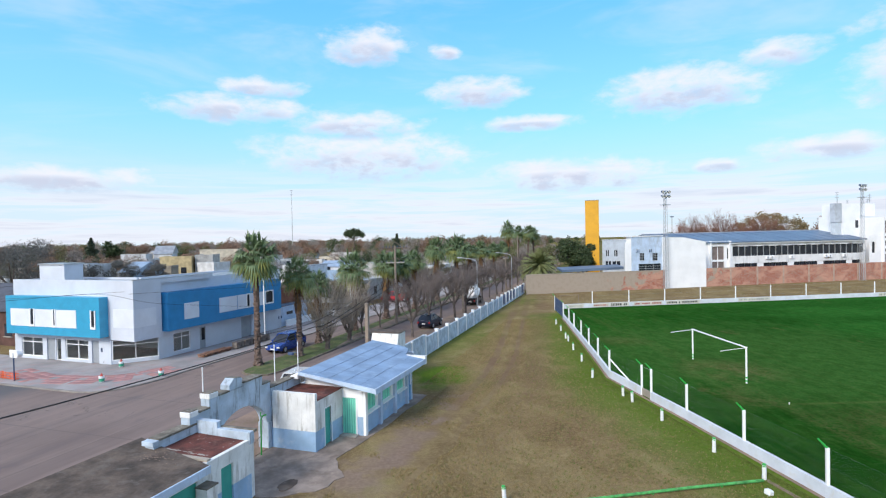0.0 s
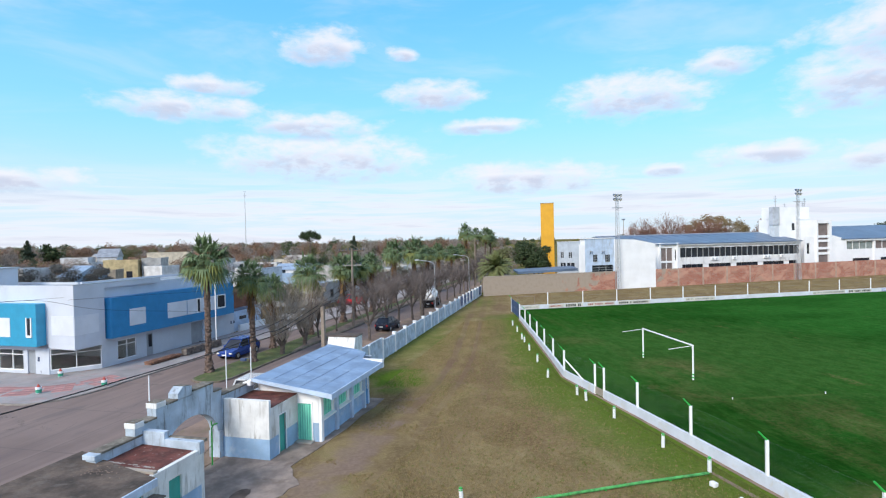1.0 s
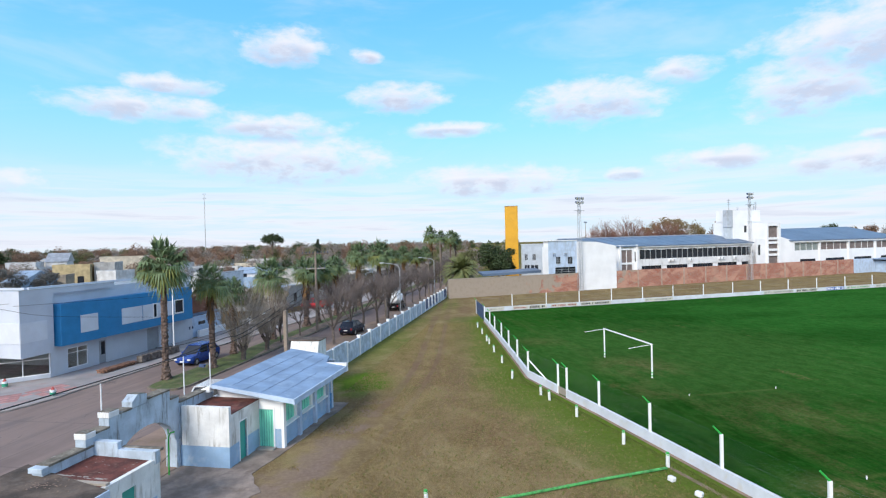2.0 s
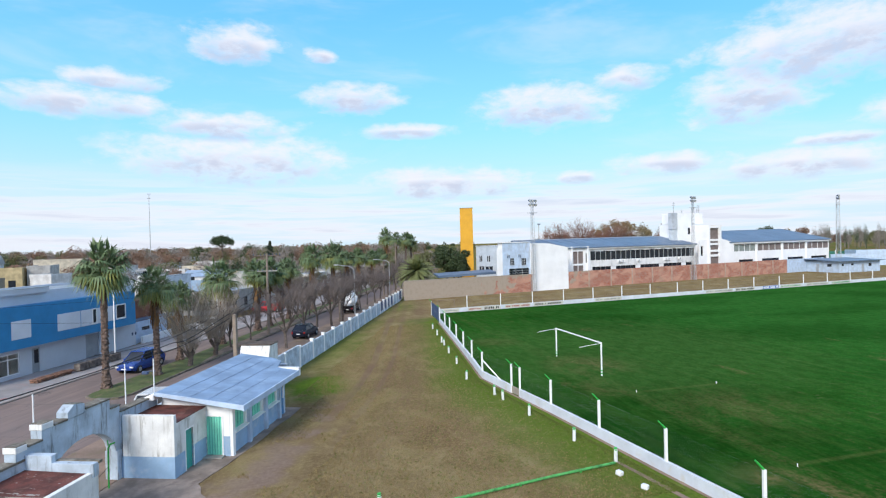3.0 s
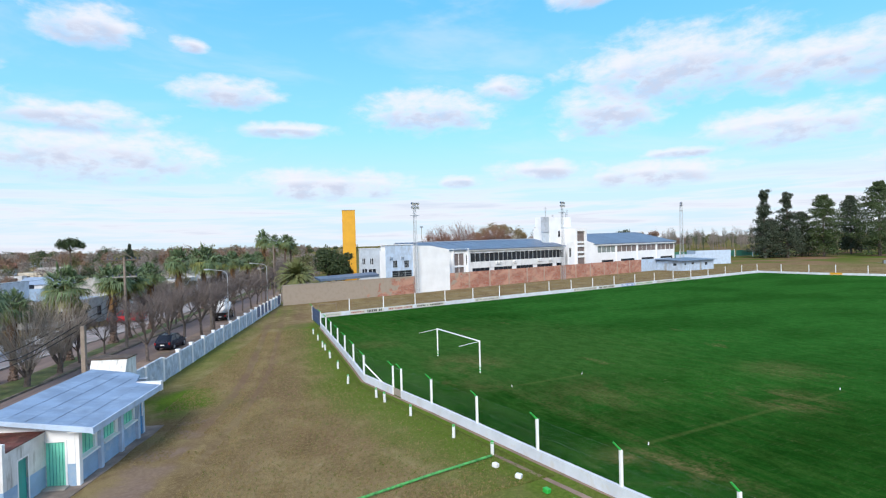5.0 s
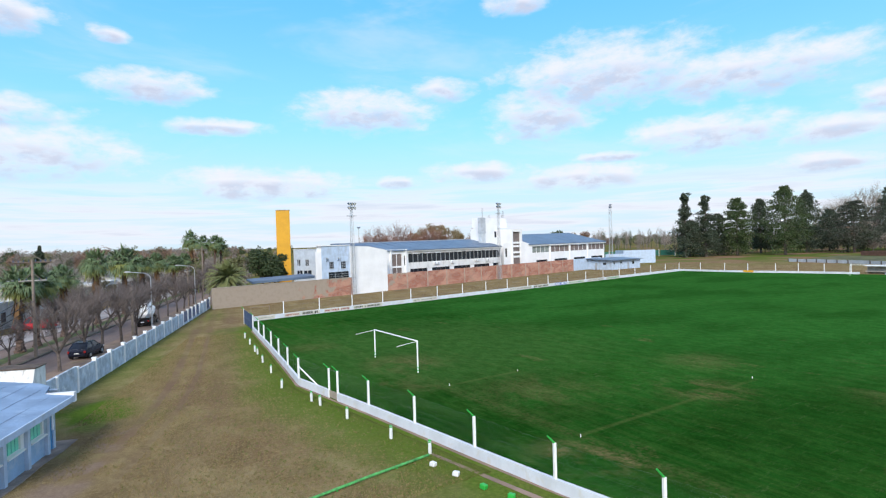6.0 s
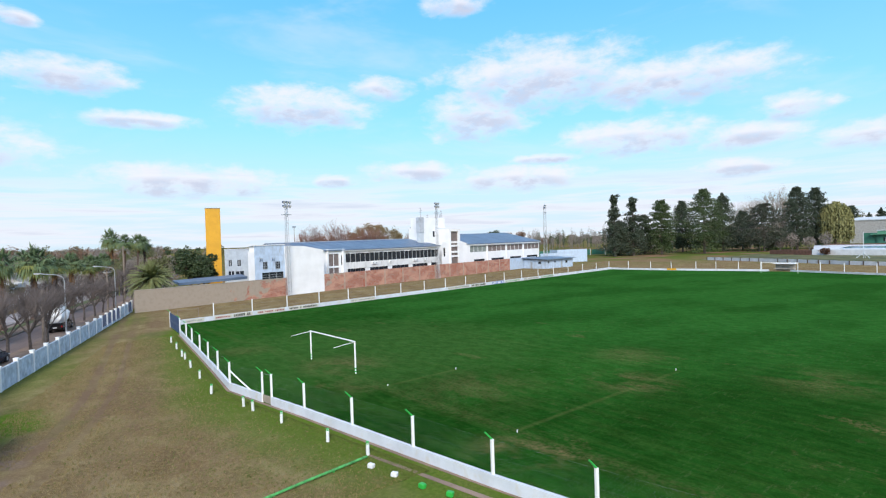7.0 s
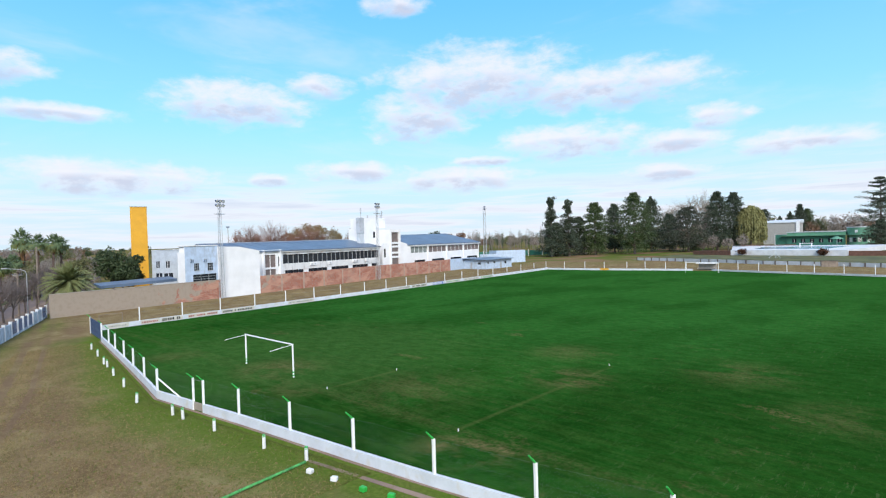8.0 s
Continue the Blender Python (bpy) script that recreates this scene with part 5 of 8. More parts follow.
def utility_pole(m, h, arms, label):
    g = thing("utility_pole", m, label, "utility pole", "utility poles")
    part("pole", tube(B(), (0, 0, 0), (0, 0, h), 0.16, 0.11, 10), TIMBER, g)
    for z, half, turn in arms:
        c, s = math.cos(turn), math.sin(turn)
        a = part("crossarm", tube(B(), (-half * c, -half * s, z), (half * c, half * s, z), 0.085, 0.085, 6), DARKWOOD if z > 8 else CONCRETE, g)
        for t in (-0.96, -0.7, -0.44, -0.18, 0.18, 0.44, 0.7, 0.96) if half > 1.2 else (-0.95, -0.45, 0.45, 0.95):
            part("insulator", tube(B(), (half * t * c, half * t * s, z + 0.05), (half * t * c, half * t * s, z + 0.28), 0.06, 0.035, 8), DARKSTEEL, a)
        part("brace", pipe(B(), [(-half * 0.7 * c, -half * 0.7 * s, z), (0, 0, z + 0.75), (half * 0.7 * c, half * 0.7 * s, z)], 0.03, 5), TIMBER, g)
    return g


utility_pole(STREET @ pose(-11.6, 37.0, 0.14), 9.4, ((7.35, 1.1, 0.5), (9.1, 1.5, 0.5)), "weathered utility pole with two crossarms on the grassy strip")
utility_pole(STREET @ pose(-5.9, 46.5, 0.06), 5.8, (), "plain weathered pole by the street wall")
utility_pole(STREET @ pose(-6.6, 80.0, 0.06), 6.4, ((6.2, 0.6, 0.0),), "weathered pole with a transformer box")
utility_pole(STREET @ pose(-7.0, 96.0, 0.06), 10.5, ((9.8, 0.9, 0.3),), "tall dark utility pole by the trees")


def sag_wire(pts, r, label):
    """One swept cable through points, sagging softly between them."""
    pts = [Vector(p) for p in pts]
    fine = []
    for k in range(len(pts) - 1):
        p0, p1, p2, p3 = pts[max(0, k - 1)], pts[k], pts[k + 1], pts[min(len(pts) - 1, k + 2)]
        for j in range(6):
            t = j / 6
            fine.append(0.5 * ((2 * p1) + (p2 - p0) * t + (2 * p0 - 5 * p1 + 4 * p2 - p3) * t * t + (3 * p1 - p0 - 3 * p2 + p3) * t ** 3))
    fine.append(pts[-1])
    b, prev = B(), None
    for i, c in enumerate(fine):
        d = (fine[min(len(fine) - 1, i + 1)] - fine[max(0, i - 1)]).normalized()
        side = d.cross(Vector((0, 0, 1))).normalized()
        up = side.cross(d)
        ring = [b.verts.new(c + (side * math.cos(a) + up * math.sin(a)) * r) for a in (1.2566 * q for q in range(5))]
        if prev:
            for q in range(5):
                b.faces.new((prev[q], prev[(q + 1) % 5], ring[(q + 1) % 5], ring[q]))
        prev = ring
    return single("overhead_cable", b, BLACK, STREET, label, "cable", "overhead cables")


sag_wire([(-10, -16, 3.8), (-10, -7.7, 3.38), (-10, -2.6, 3.19), (-10, 5.4, 3.0), (-10.1, 10.0, 2.95), (-10.4, 15.9, 3.1), (-10.4, 19.9, 3.2), (-11.5, 37.0, 5.6)], 0.035, "thick black overhead cable across the street")
sag_wire([(-23.5, -8.0, 7.3), (-23.5, 0.9, 6.84), (-23.5, 7.8, 6.58), (-23.5, 13.4, 5.2), (-22.6, 24.2, 3.6)], 0.012, "thin black overhead wire past the shop")
sag_wire([(-45.0, 7.5, 5.9), (-35.0, 9.3, 5.9), (-24.9, 11.3, 6.4)], 0.012, "thin black wire to the shop's corner")
sag_wire([(-24.6, 11.4, 6.2), (-19.0, 37.0, 5.4), (-14.0, 62.0, 6.4)], 0.012, "thin black wire along the shop")
sag_wire([(-45.0, 4.0, 6.6), (-29.0, 37.0, 6.7), (-14.0, 70.0, 8.4)], 0.014, "thin black wire over the roofs")
sag_wire([(-12.6, 11.0, 3.3), (-11.4, 12.8, 3.3), (-10.9, 19.7, 3.6), (-11.6, 37.0, 6.2)], 0.022, "thin black cable slung beside the thick one")
sag_wire([(-9.8, 9.0, 3.0), (-10.0, 12.8, 2.85), (-10.4, 19.7, 2.85), (-11.5, 37.0, 5.0)], 0.03, "black cable loop hanging under the thick cable")

# ---------------------------------------------------------------- pitch fence
def along(line, y):
    """x of a bent line at y."""
    for (xa, ya), (xb, yb) in zip(line, line[1:]):
        if min(ya, yb) <= y <= max(ya, yb):
            return xa + (xb - xa) * (y - ya) / (yb - ya)
    return line[-1][0]


PALEGREY = mat("pale_grey_paint", (0.60, 0.65, 0.70), 0.7, vary=0.08)
TERRACE = mat("bluish_terrace_render", (0.48, 0.52, 0.58), 0.8, vary=0.12, scale=0.3, stain=(0.34, 0.36, 0.40))
KERBWHITE = mat("whitewashed_low_wall", (0.66, 0.70, 0.78), 0.75, vary=0.08, scale=0.9, stain=(0.58, 0.57, 0.55), bump=0.15)


def low_wall(points, h, thick, label, material=KERBWHITE):
    b = B()
    for (xa, ya), (xb, yb) in zip(points, points[1:]):
        ln = math.hypot(xb - xa, yb - ya)
        nx, ny = -(yb - ya) / ln * thick / 2, (xb - xa) / ln * thick / 2
        slab(b, [(xa - nx, ya - ny), (xb - nx, yb - ny), (xb + nx, yb + ny), (xa + nx, ya + ny)], -0.1, h)
    return single("low_wall", b, material, ID, label, "wall", kind="structure")


low_wall([(along(END_LINE, y), y) for y in (67.3, 62, 58, 54.4, 50, 44.4, 41, 38.7, 36, 34.35)], 0.52, 0.16, "whitewashed low wall under the pitch fence")
low_wall([(along(END_LINE, y), y) for y in (33.2, 29.7, 25.2, 20.6, 16.0, 11.6, 7.0, -2.0)], 0.52, 0.16, "whitewashed low wall under the pitch fence")
low_wall([(x, fence_y(x)) for x in (20.8, 60.0, 100.0, 120.0, 141.5)], 0.62, 0.16, "whitewashed low wall along the far touchline")
far_line = [(141.5, fence_y(141.5)), (142.6, 75.3), (144.7, 66.3), (146.5, 59.2), (148.2, 50.2)]
low_wall(far_line, 0.5, 0.2, "whitewashed low wall behind the far goal")
low_wall([(149.5, 46.0), (146.4, 35.0), (143.9, 22.5), (141.2, 11.0), (137.0, -16.0)], 0.42, 0.2, "pale grey low wall behind the far goal", TERRACE)
single("ground_strip", slab(B(), [(along(END_LINE, y) - 0.27, y) for y in (-2, 11.6, 20.6, 29.7, 33.9, 38.7, 44.4, 54.4, 67.3)] + [(along(END_LINE, y) - 0.09, y) for y in (67.3, 54.4, 44.4, 38.7, 33.9, 29.7, 20.6, 11.6, -2)], -0.1, 0.02),
       DIRT, ID, "bare soil strip along the low wall", "soil", kind="structure")


def fence_post(m, h, arm=True, group="posts of the pitch fence"):
    g = thing("fence_post", m, "white concrete fence post with a bright green leaning arm" if arm else "plain white concrete fence post", "fence post", group)
    part("post", slab(B(), [(-0.06, -0.06), (0.06, -0.06), (0.06, 0.06), (-0.06, 0.06)], 0, h), CLEAN, g, bevel=0.012)
    if arm:
        part("arm", tube(B(), (0, 0, h - 0.02), (-0.34, 0.0, h + 0.34), 0.045, 0.035, 6), GREENPIPE, g, "bright green arm")
    return g


near_posts = [74.7, 67.3, 62.0, 57.85, 52.9, 48.3, 43.7, 38.9, 34.35, 33.25, 29.7, 25.2, 20.6, 16.0, 11.6, 7.1]
proto = fence_post(pose(along(END_LINE, near_posts[0]), near_posts[0], 0, 0, 0, 0), 1.95)
for y in near_posts[1:]:
    copy_thing(proto, pose(along(END_LINE, y), y, 0, 0, 0, 8 if y > 38 else -8))
brace = single("brace", tube(B(), (0, 0, 1.35), (0.35, -3.0, 0.5), 0.05, 0.05, 6), CLEAN, pose(along(END_LINE, 38.9), 38.9, 0), "white sloping brace at the fence's bend", "brace")
TOUCH_POSTS = [26.3, 31.8, 37.3, 42.9, 48.5, 54.2, 60.1, 66.0, 71.8, 77.8, 84.2, 90.8, 97.4, 104.2, 111.0, 118.0, 125.5, 133.1, 140.7]
proto = fence_post(pose(TOUCH_POSTS[0], fence_y(TOUCH_POSTS[0]), 0), 2.35, False, "posts along the far touchline")
for x in TOUCH_POSTS[1:]:
    copy_thing(proto, pose(x, fence_y(x), 0, 0, 0, 7))
for x, y in ((142.1, 84.3), (143.0, 78.1), (143.9, 72.6), (145.1, 66.5), (146.5, 62.0), (147.7, 57.0), (148.7, 52.0), (148.9, 39.8), (147.7, 35.0), (146.4, 29.0), (145.2, 23.6), (144.2, 18.2), (142.6, 12.9), (141.0, 6.0)):
    copy_thing(proto, pose(x, y, 0, 0, 0, 80))


def wire_panel(p, q, z0, z1, step):
    """A chain-link panel: slanting wires both ways between two posts, with three strained lines."""
    g = thing("wire_mesh", ID, "thin grey chain-link mesh above the low wall", "wire mesh", "chain-link panels of the pitch fence")
    p, q = Vector((*p, 0)), Vector((*q, 0))
    ln, hgt = (q - p).length, z1 - z0
    u = (q - p) / ln
    b = B()
    for sgn in (1, -1):
        k = -hgt
        while k < ln:
            s0, s1 = max(0.0, k), min(ln, k + hgt)
            za, zb = s0 - k, s1 - k
            if sgn < 0:
                za, zb = hgt - za, hgt - zb
            if s1 - s0 > 0.02:
                tube(b, p + u * s0 + Vector((0, 0, z0 + za)), p + u * s1 + Vector((0, 0, z0 + zb)), 0.0005, 0.0005, 3, False)
            k += step
    part("mesh", b, WIRE, g)
    b = B()
    for z in (z0 + 0.03, (z0 + z1) / 2, z1):
        tube(b, p + Vector((0, 0, z)), q + Vector((0, 0, z)), 0.0015, 0.0015, 4, False)
    part("line_wire", b, WIRE, g)


for a, c in zip(near_posts[1:], near_posts[2:]):
    if a != 34.35:
        wire_panel((along(END_LINE, a), a), (along(END_LINE, c), c), 0.52, 1.92, 0.15 if a < 40 else 0.3)
# the little gateway with its low board, and the tall grille gate at the corner
wk = thing("wicket", ID, "low weathered grey wicket board between two fence posts", "gate")
xa, xb = along(END_LINE, 33.31), along(END_LINE, 34.29)
part("board", slab(B(), [(xa - 0.02, 33.31), (xa + 0.02, 33.31), (xb + 0.02, 34.29), (xb - 0.02, 34.29)], 0.04, 0.50), PLASTER, wk)
part("wire", tube(B(), (xa, 33.31, 1.85), (xb, 34.29, 1.85), 0.012, 0.012, 5), WIRE, wk)
for y0, y1, h, label in ((67.5, 74.6, 1.9, "tall dark blue grille gate at the corner of the pitch"),):
    g = thing("grille_gate", ID, label, "gate")
    b = B()
    n = int((y1 - y0) / 0.16)
    for i in range(n + 1):
        y = y0 + (y1 - y0) * i / n
        x = along(END_LINE, y)
        tube(b, (x, y, 0.08), (x, y, h), 0.014, 0.014, 5)
    part("bars", b, DARKSTEEL, g)
    b = B()
    for z in (0.12, h * 0.5, h - 0.05):
        tube(b, (along(END_LINE, y0), y0, z), (along(END_LINE, y1), y1, z), 0.025, 0.025, 6)
    part("rails", b, DARKSTEEL, g)
b = B()
for x, x2 in zip(TOUCH_POSTS, TOUCH_POSTS[1:]):
    for z in (1.0, 1.7, 2.3):
        tube(b, (x, fence_y(x), z), (x2, fence_y(x2), z), 0.008, 0.008, 3, False)
single("fence_wires", b, WIRE, ID, "strained grey wires along the far touchline", "wire")
# lettering too small to read on the touchline wall, as bars
rng = random.Random(21)
INKS = [mat("sign_black", (0.03, 0.03, 0.03), 0.6), mat("sign_red", (0.35, 0.05, 0.05), 0.6), mat("sign_blue", (0.05, 0.12, 0.45), 0.6), mat("sign_grey", (0.3, 0.3, 0.3), 0.6), mat("sign_green", (0.12, 0.35, 0.2), 0.6)]
CREAM = mat("sign_cream_board", (0.62, 0.60, 0.54), 0.7, vary=0.1)
turn = math.degrees(math.atan(FENCE_K))
for x0, x1, ink, hi in ((22.6, 25.0, 3, 0.12), (26.4, 28.8, 1, 0.18), (28.95, 31.8, 0, 0.34), (32.5, 36.9, 1, 0.22), (37.5, 42.7, 0, 0.26), (48.9, 54.1, 3, 0.2), (72.4, 78.9, 3, 0.24), (79.5, 84.3, 0, 0.32), (86.4, 90.5, 2, 0.38), (91.1, 96.7, 4, 0.22), (98.2, 104.4, 3, 0.3), (105.3, 110.9, 4, 0.3)):
    g = thing("wall_advert", pose(x0, fence_y(x0) - 0.095, 0, 0, 0, turn), "row of small painted lettering bars on the touchline wall", "advert", "adverts on the touchline wall")
    part("ground_coat", bx(B(), 0, (x1 - x0), -0.006, 0.0, 0.06, 0.58), CREAM if ink != 2 else INKS[2], g)
    u = 0.15
    while u < x1 - x0 - 0.3:
        wd = rng.uniform(0.10, 0.24)
        part("letter_bar", bx(B(), u, u + wd, -0.012, -0.006, 0.32 - hi / 2, 0.32 + hi / 2), INKS[ink] if ink != 2 else CLEAN, g)
        u += wd + (0.09 if rng.random() < 0.85 else 0.35)

# ---------------------------------------------------------------- goals and small posts
def goal(m, label):
    g = thing("football_goal", m, label, "goal", "goals")
    for y in (-3.66, 3.66):
        p = part("goal_post", tube(B(), (0, y, 0), (0, y, 2.44), 0.062, 0.062, 14), CLEAN, g)
        for z in (0.12, 0.34):
            part("green_band", tube(B(), (0, y, z), (0, y, z + 0.1), 0.066, 0.066, 14, False), GREENPIPE, p)
        part("net_arm", pipe(B(), [(0, y, 2.42), (-0.9, y, 2.34), (-1.8, y, 2.24)], 0.022, 7), CLEAN, g)
    part("crossbar", tube(B(), (0, -3.72, 2.44), (0, 3.72, 2.44), 0.055, 0.055, 14), CLEAN, g)
    return g


goal(pose(24.66, 40.0, 0.012, 0, 0, 0.6), "white tubular football goal without a net")
goal(pose(142.6, 46.2, 0.012, 0, 0, 192), "white football goal at the far end")
for x, y in ((24.48, 31.66), (30.84, 31.79), (24.22, 19.42), (41.7, 19.87)):
    single("line_peg", tube(B(), (0, 0, 0), (0, 0, 0.14), 0.028, 0.028, 8), CLEAN, pose(x, y, 0.01), "small white peg at a corner of the marked area", "peg", "pegs on the pitch")


def stub(x, y, h=0.6, lean=0.0):
    g = thing("stub_post", pose(x, y, 0, 0, lean, random.Random(x).uniform(0, 90)), "short white concrete stub post with a green painted top", "post", "stub posts along the pitch fence")
    part("post", tube(B(), (0, 0, -0.05), (0, 0, h), 0.085, 0.08, 10), WHITE, g)
    part("green_top", tube(B(), (0, 0, h - 0.06), (0, 0, h + 0.05), 0.083, 0.075, 10), GREENPIPE, g)


for i, (x, y) in enumerate(((17.83, 62.6), (17.32, 58.2), (16.74, 53.8), (16.62, 52.3), (16.08, 48.4), (15.56, 43.9), (14.9, 38.8), (15.49, 34.25), (15.61, 33.0), (15.97, 29.6), (16.52, 25.2), (17.08, 22.3), (6.1, 21.0))):
    stub(x, y, 0.62, (-3, 0, 2, -4)[i % 4])
rail = thing("green_rail", ID, "low bright green pipe rail across the grass", "rail")
part("pipe", pipe(B(), [(16.85, 22.0, 0.1), (13.6, 21.55, 0.11), (10.2, 21.0, 0.10), (6.5, 20.45, 0.11), (2.5, 19.9, 0.1)], 0.06, 8), mat("worn_green_paint", (0.075, 0.36, 0.095), 0.8, vary=0.35, scale=5.0, stain=(0.16, 0.30, 0.12), bump=0.4), rail)
for x in (15.0, 12.0, 9.0, 6.0, 3.2):
    part("foot", tube(B(), (x, 21.9 - (16.0 - x) * 0.149, 0), (x, 21.9 - (16.0 - x) * 0.149, 0.1), 0.05, 0.05, 8), GREENPIPE, rail)
for x, y, c, a in ((16.43, 21.0, WHITE, 20), (16.68, 19.55, WHITE, 35), (16.9, 17.9, GREENPIPE, 10), (17.27, 16.6, GREENPIPE, 30)):
    single("painted_block", bx(B(), -0.12, 0.12, -0.14, 0.14, 0.0, 0.2), c, pose(x, y, 0, 4, 6, a), "white painted concrete block in the grass" if c is WHITE else "bright green painted block in the grass", "block", "painted blocks", bevel=0.03)
single("soil_edge", slab(B(), [(17.05, 22.1), (17.2, 22.3), (18.35, 15.5), (19.9, 8.0), (19.6, 8.0), (18.05, 15.5)][::-1], -0.1, 0.018), DIRT, ID, "narrow soil edge beside the blocks", "soil", kind="structure")
fr = thing("metal_frame", ID, "small rusty metal frame standing behind the fence", "frame")
for x in (23.0, 25.8):
    part("leg", tube(B(), (x, 81.5 + (x - 23.0) * 0.13, 0), (x, 81.5 + (x - 23.0) * 0.13, 1.3), 0.03, 0.03, 6), TIMBER, fr)
part("bar", tube(B(), (23.0, 81.5, 1.28), (25.8, 81.86, 1.28), 0.03, 0.03, 6), TIMBER, fr)

# ---------------------------------------------------------------- boundary walls and the school
bw = thing("boundary_wall", SCHOOL, "tall old boundary wall, grey render over red brick", "wall", kind="structure")
part("rendered_wall", wall(B(), "x", 0.0, 0.3, -28.6, -0.85, -0.1, 3.45), BRICK, bw, "grey render breaking away to red brick")
part("brick_wall", wall(B(), "x", 0.0, 0.3, 8.2, 80.5, -0.1, 3.55), BRICK, bw, "weathered red brick")
pm = mesh_of(bx(B(), -0.17, 0.17, -0.10, 0.0, 0.0, 3.6), "brick_pier", mat("pinkish_pier_render", (0.45, 0.33, 0.27), 0.9, vary=0.2))
for i in range(11):
    o = new("brick_pier", pm)
    o.parent, o.matrix_basis = bw, pose(13.6 + 6.1 * i, 0, 0)
part("coping", bx(B(), -28.65, -0.85, -0.05, 0.35, 3.45, 3.53), PLASTER, bw)
part("pale_wall", wall(B(), "x", 0.0, 0.25, 80.5, 97.0, -0.1, 3.55), PALEBLUE, bw, "pale blue painted stretch")
hut = thing("changing_hut", SCHOOL @ pose(87.4, -9.0, 0, 0, 0, -8.0), "low pale blue hut with an overhanging sheet roof by the pitch", "hut")
b = wall(B(), "x", 0.0, 0.2, 0, 14.6, 0, 2.9, [(0.9, 1.7, 1.7, 2.3), (4.2, 5.2, 1.8, 2.3), (7.9, 8.8, 0.0, 2.1), (10.4, 11.6, 1.4, 2.2)])
wall(b, "y", 0.0, 0.2, 0.2, 9.0, 0, 2.9, [(2.0, 3.2, 1.5, 2.2), (5.4, 6.3, 0.0, 2.1)])
wall(b, "y", 14.4, 14.6, 0.2, 9.0, 0, 2.9)
wall(b, "x", 8.8, 9.0, 0.2, 14.4, 0, 2.9)
part("wall", b, PALEBLUE, hut)
part("roof", slab(B(), [(-0.9, -1.0), (15.2, -1.0), (15.2, 9.5), (-0.9, 9.5)], [2.92, 2.92, 3.3, 3.3], [3.02, 3.02, 3.4, 3.4]), METALROOF, hut, "grey-blue sheet roof")
for x0, x1, z0, z1 in ((0.9, 1.7, 1.7, 2.3), (4.2, 5.2, 1.8, 2.3), (10.4, 11.6, 1.4, 2.2)):
    part("window", bx(B(), x0, x1, 0.08, 0.12, z0, z1), DARKPANE, hut)
part("door", bx(B(), 7.9, 8.8, 0.08, 0.12, 0.02, 2.1), STEEL, hut)
part("window", bx(B(), 0.08, 0.12, 2.0, 3.2, 1.5, 2.2), DARKPANE, hut)
part("door", bx(B(), 0.08, 0.12, 5.4, 6.3, 0.02, 2.1), STEEL, hut)
single("back_wall", wall(wall(B(), "x", 0.0, 0.3, 0.0, 13.0, -0.1, 4.9), "y", 0.0, 0.3, 0.3, 6.0, -0.1, 4.9), PALEBLUE, SCHOOL @ pose(124.0, 6.0, 0, 0, 0, -34), "tall pale court wall behind the hut", "wall", kind="structure")
single("back_wall", wall(B(), "x", 0.0, 0.3, 0.0, 11.0, -0.1, 3.9), PALEBLUE, SCHOOL @ pose(112.0, 6.5, 0, 0, 0, -20), "pale blue yard wall behind the hut", "wall", kind="structure")

sc = thing("school_building", SCHOOL, "long white two-storey school with blue sheet roofs", "building")
part("white_block", slab(B(), [(-0.85, 0.0), (3.4, 0.0), (8.2, 0.0), (8.2, 6.0), (3.4, 6.0), (-0.85, 6.0)], -0.1, [9.75, 9.6, 8.7, 8.7, 9.6, 9.75]), CLEAN, sc, "blank white end block")
# pale blue front beside the block, its lower return, and the wing set back behind it
part("roof_edge", bx(B(), -7.35, -0.8, 0.45, 3.1, 9.92, 10.08), CLEAN, sc)
BLUEWIN = [(-5.65, -4.66, 5.5, 6.8), (-2.96, -1.85, 5.4, 6.75), (-5.9, -1.2, 3.4, 4.75)]
b = B()
wall(b, "x", 0.6, 0.85, -7.25, -0.85, 0, 9.92, BLUEWIN)
wall(b, "x", 2.8, 3.0, -6.8, -0.85, 0, 9.92)
part("blue_wall", b, PALEBLUE, sc, "pale blue painted wall")
for u0, u1, z0, z1 in BLUEWIN:
    wn = part("window", bx(B(), u0, u1, 0.72, 0.76, z0, z1), DARKPANE, sc)
    b = bx(B(), u0 - 0.06, u1 + 0.06, 0.57, 0.7, z0 - 0.1, z0)
    for q in (1, 2):
        m = u0 + (u1 - u0) * q / 3
        bx(b, m - 0.03, m + 0.03, 0.68, 0.72, z0, z1)
        bx(b, u0, u1, 0.68, 0.72, z0 + (z1 - z0) * q / 3 - 0.025, z0 + (z1 - z0) * q / 3 + 0.025)
    part("window_frame", b, STEEL, wn)
for u in (-6.35, -3.75):
    br = part("lamp_bracket", pipe(B(), [(u, 0.6, 7.0), (u, 0.35, 7.0), (u, 0.3, 7.45)], 0.05, 5), DARKSTEEL, sc)
    part("lamp", bx(B(), u - 0.14, u + 0.14, 0.2, 0.36, 7.4, 7.6), STEEL, br)
    part("pipe", pipe(B(), [(u + 0.55, 0.56, 6.9), (u + 0.55, 0.56, 7.5)], 0.035, 5), DARKSTEEL, sc)
part("side_return", bx(B(), -7.28, -7.0, 0.85, 3.05, 0, 8.87), CLEAN, sc)
part("side_wall", bx(B(), -7.0, -6.8, 0.85, 3.0, 0, 9.9), CLEAN, sc)
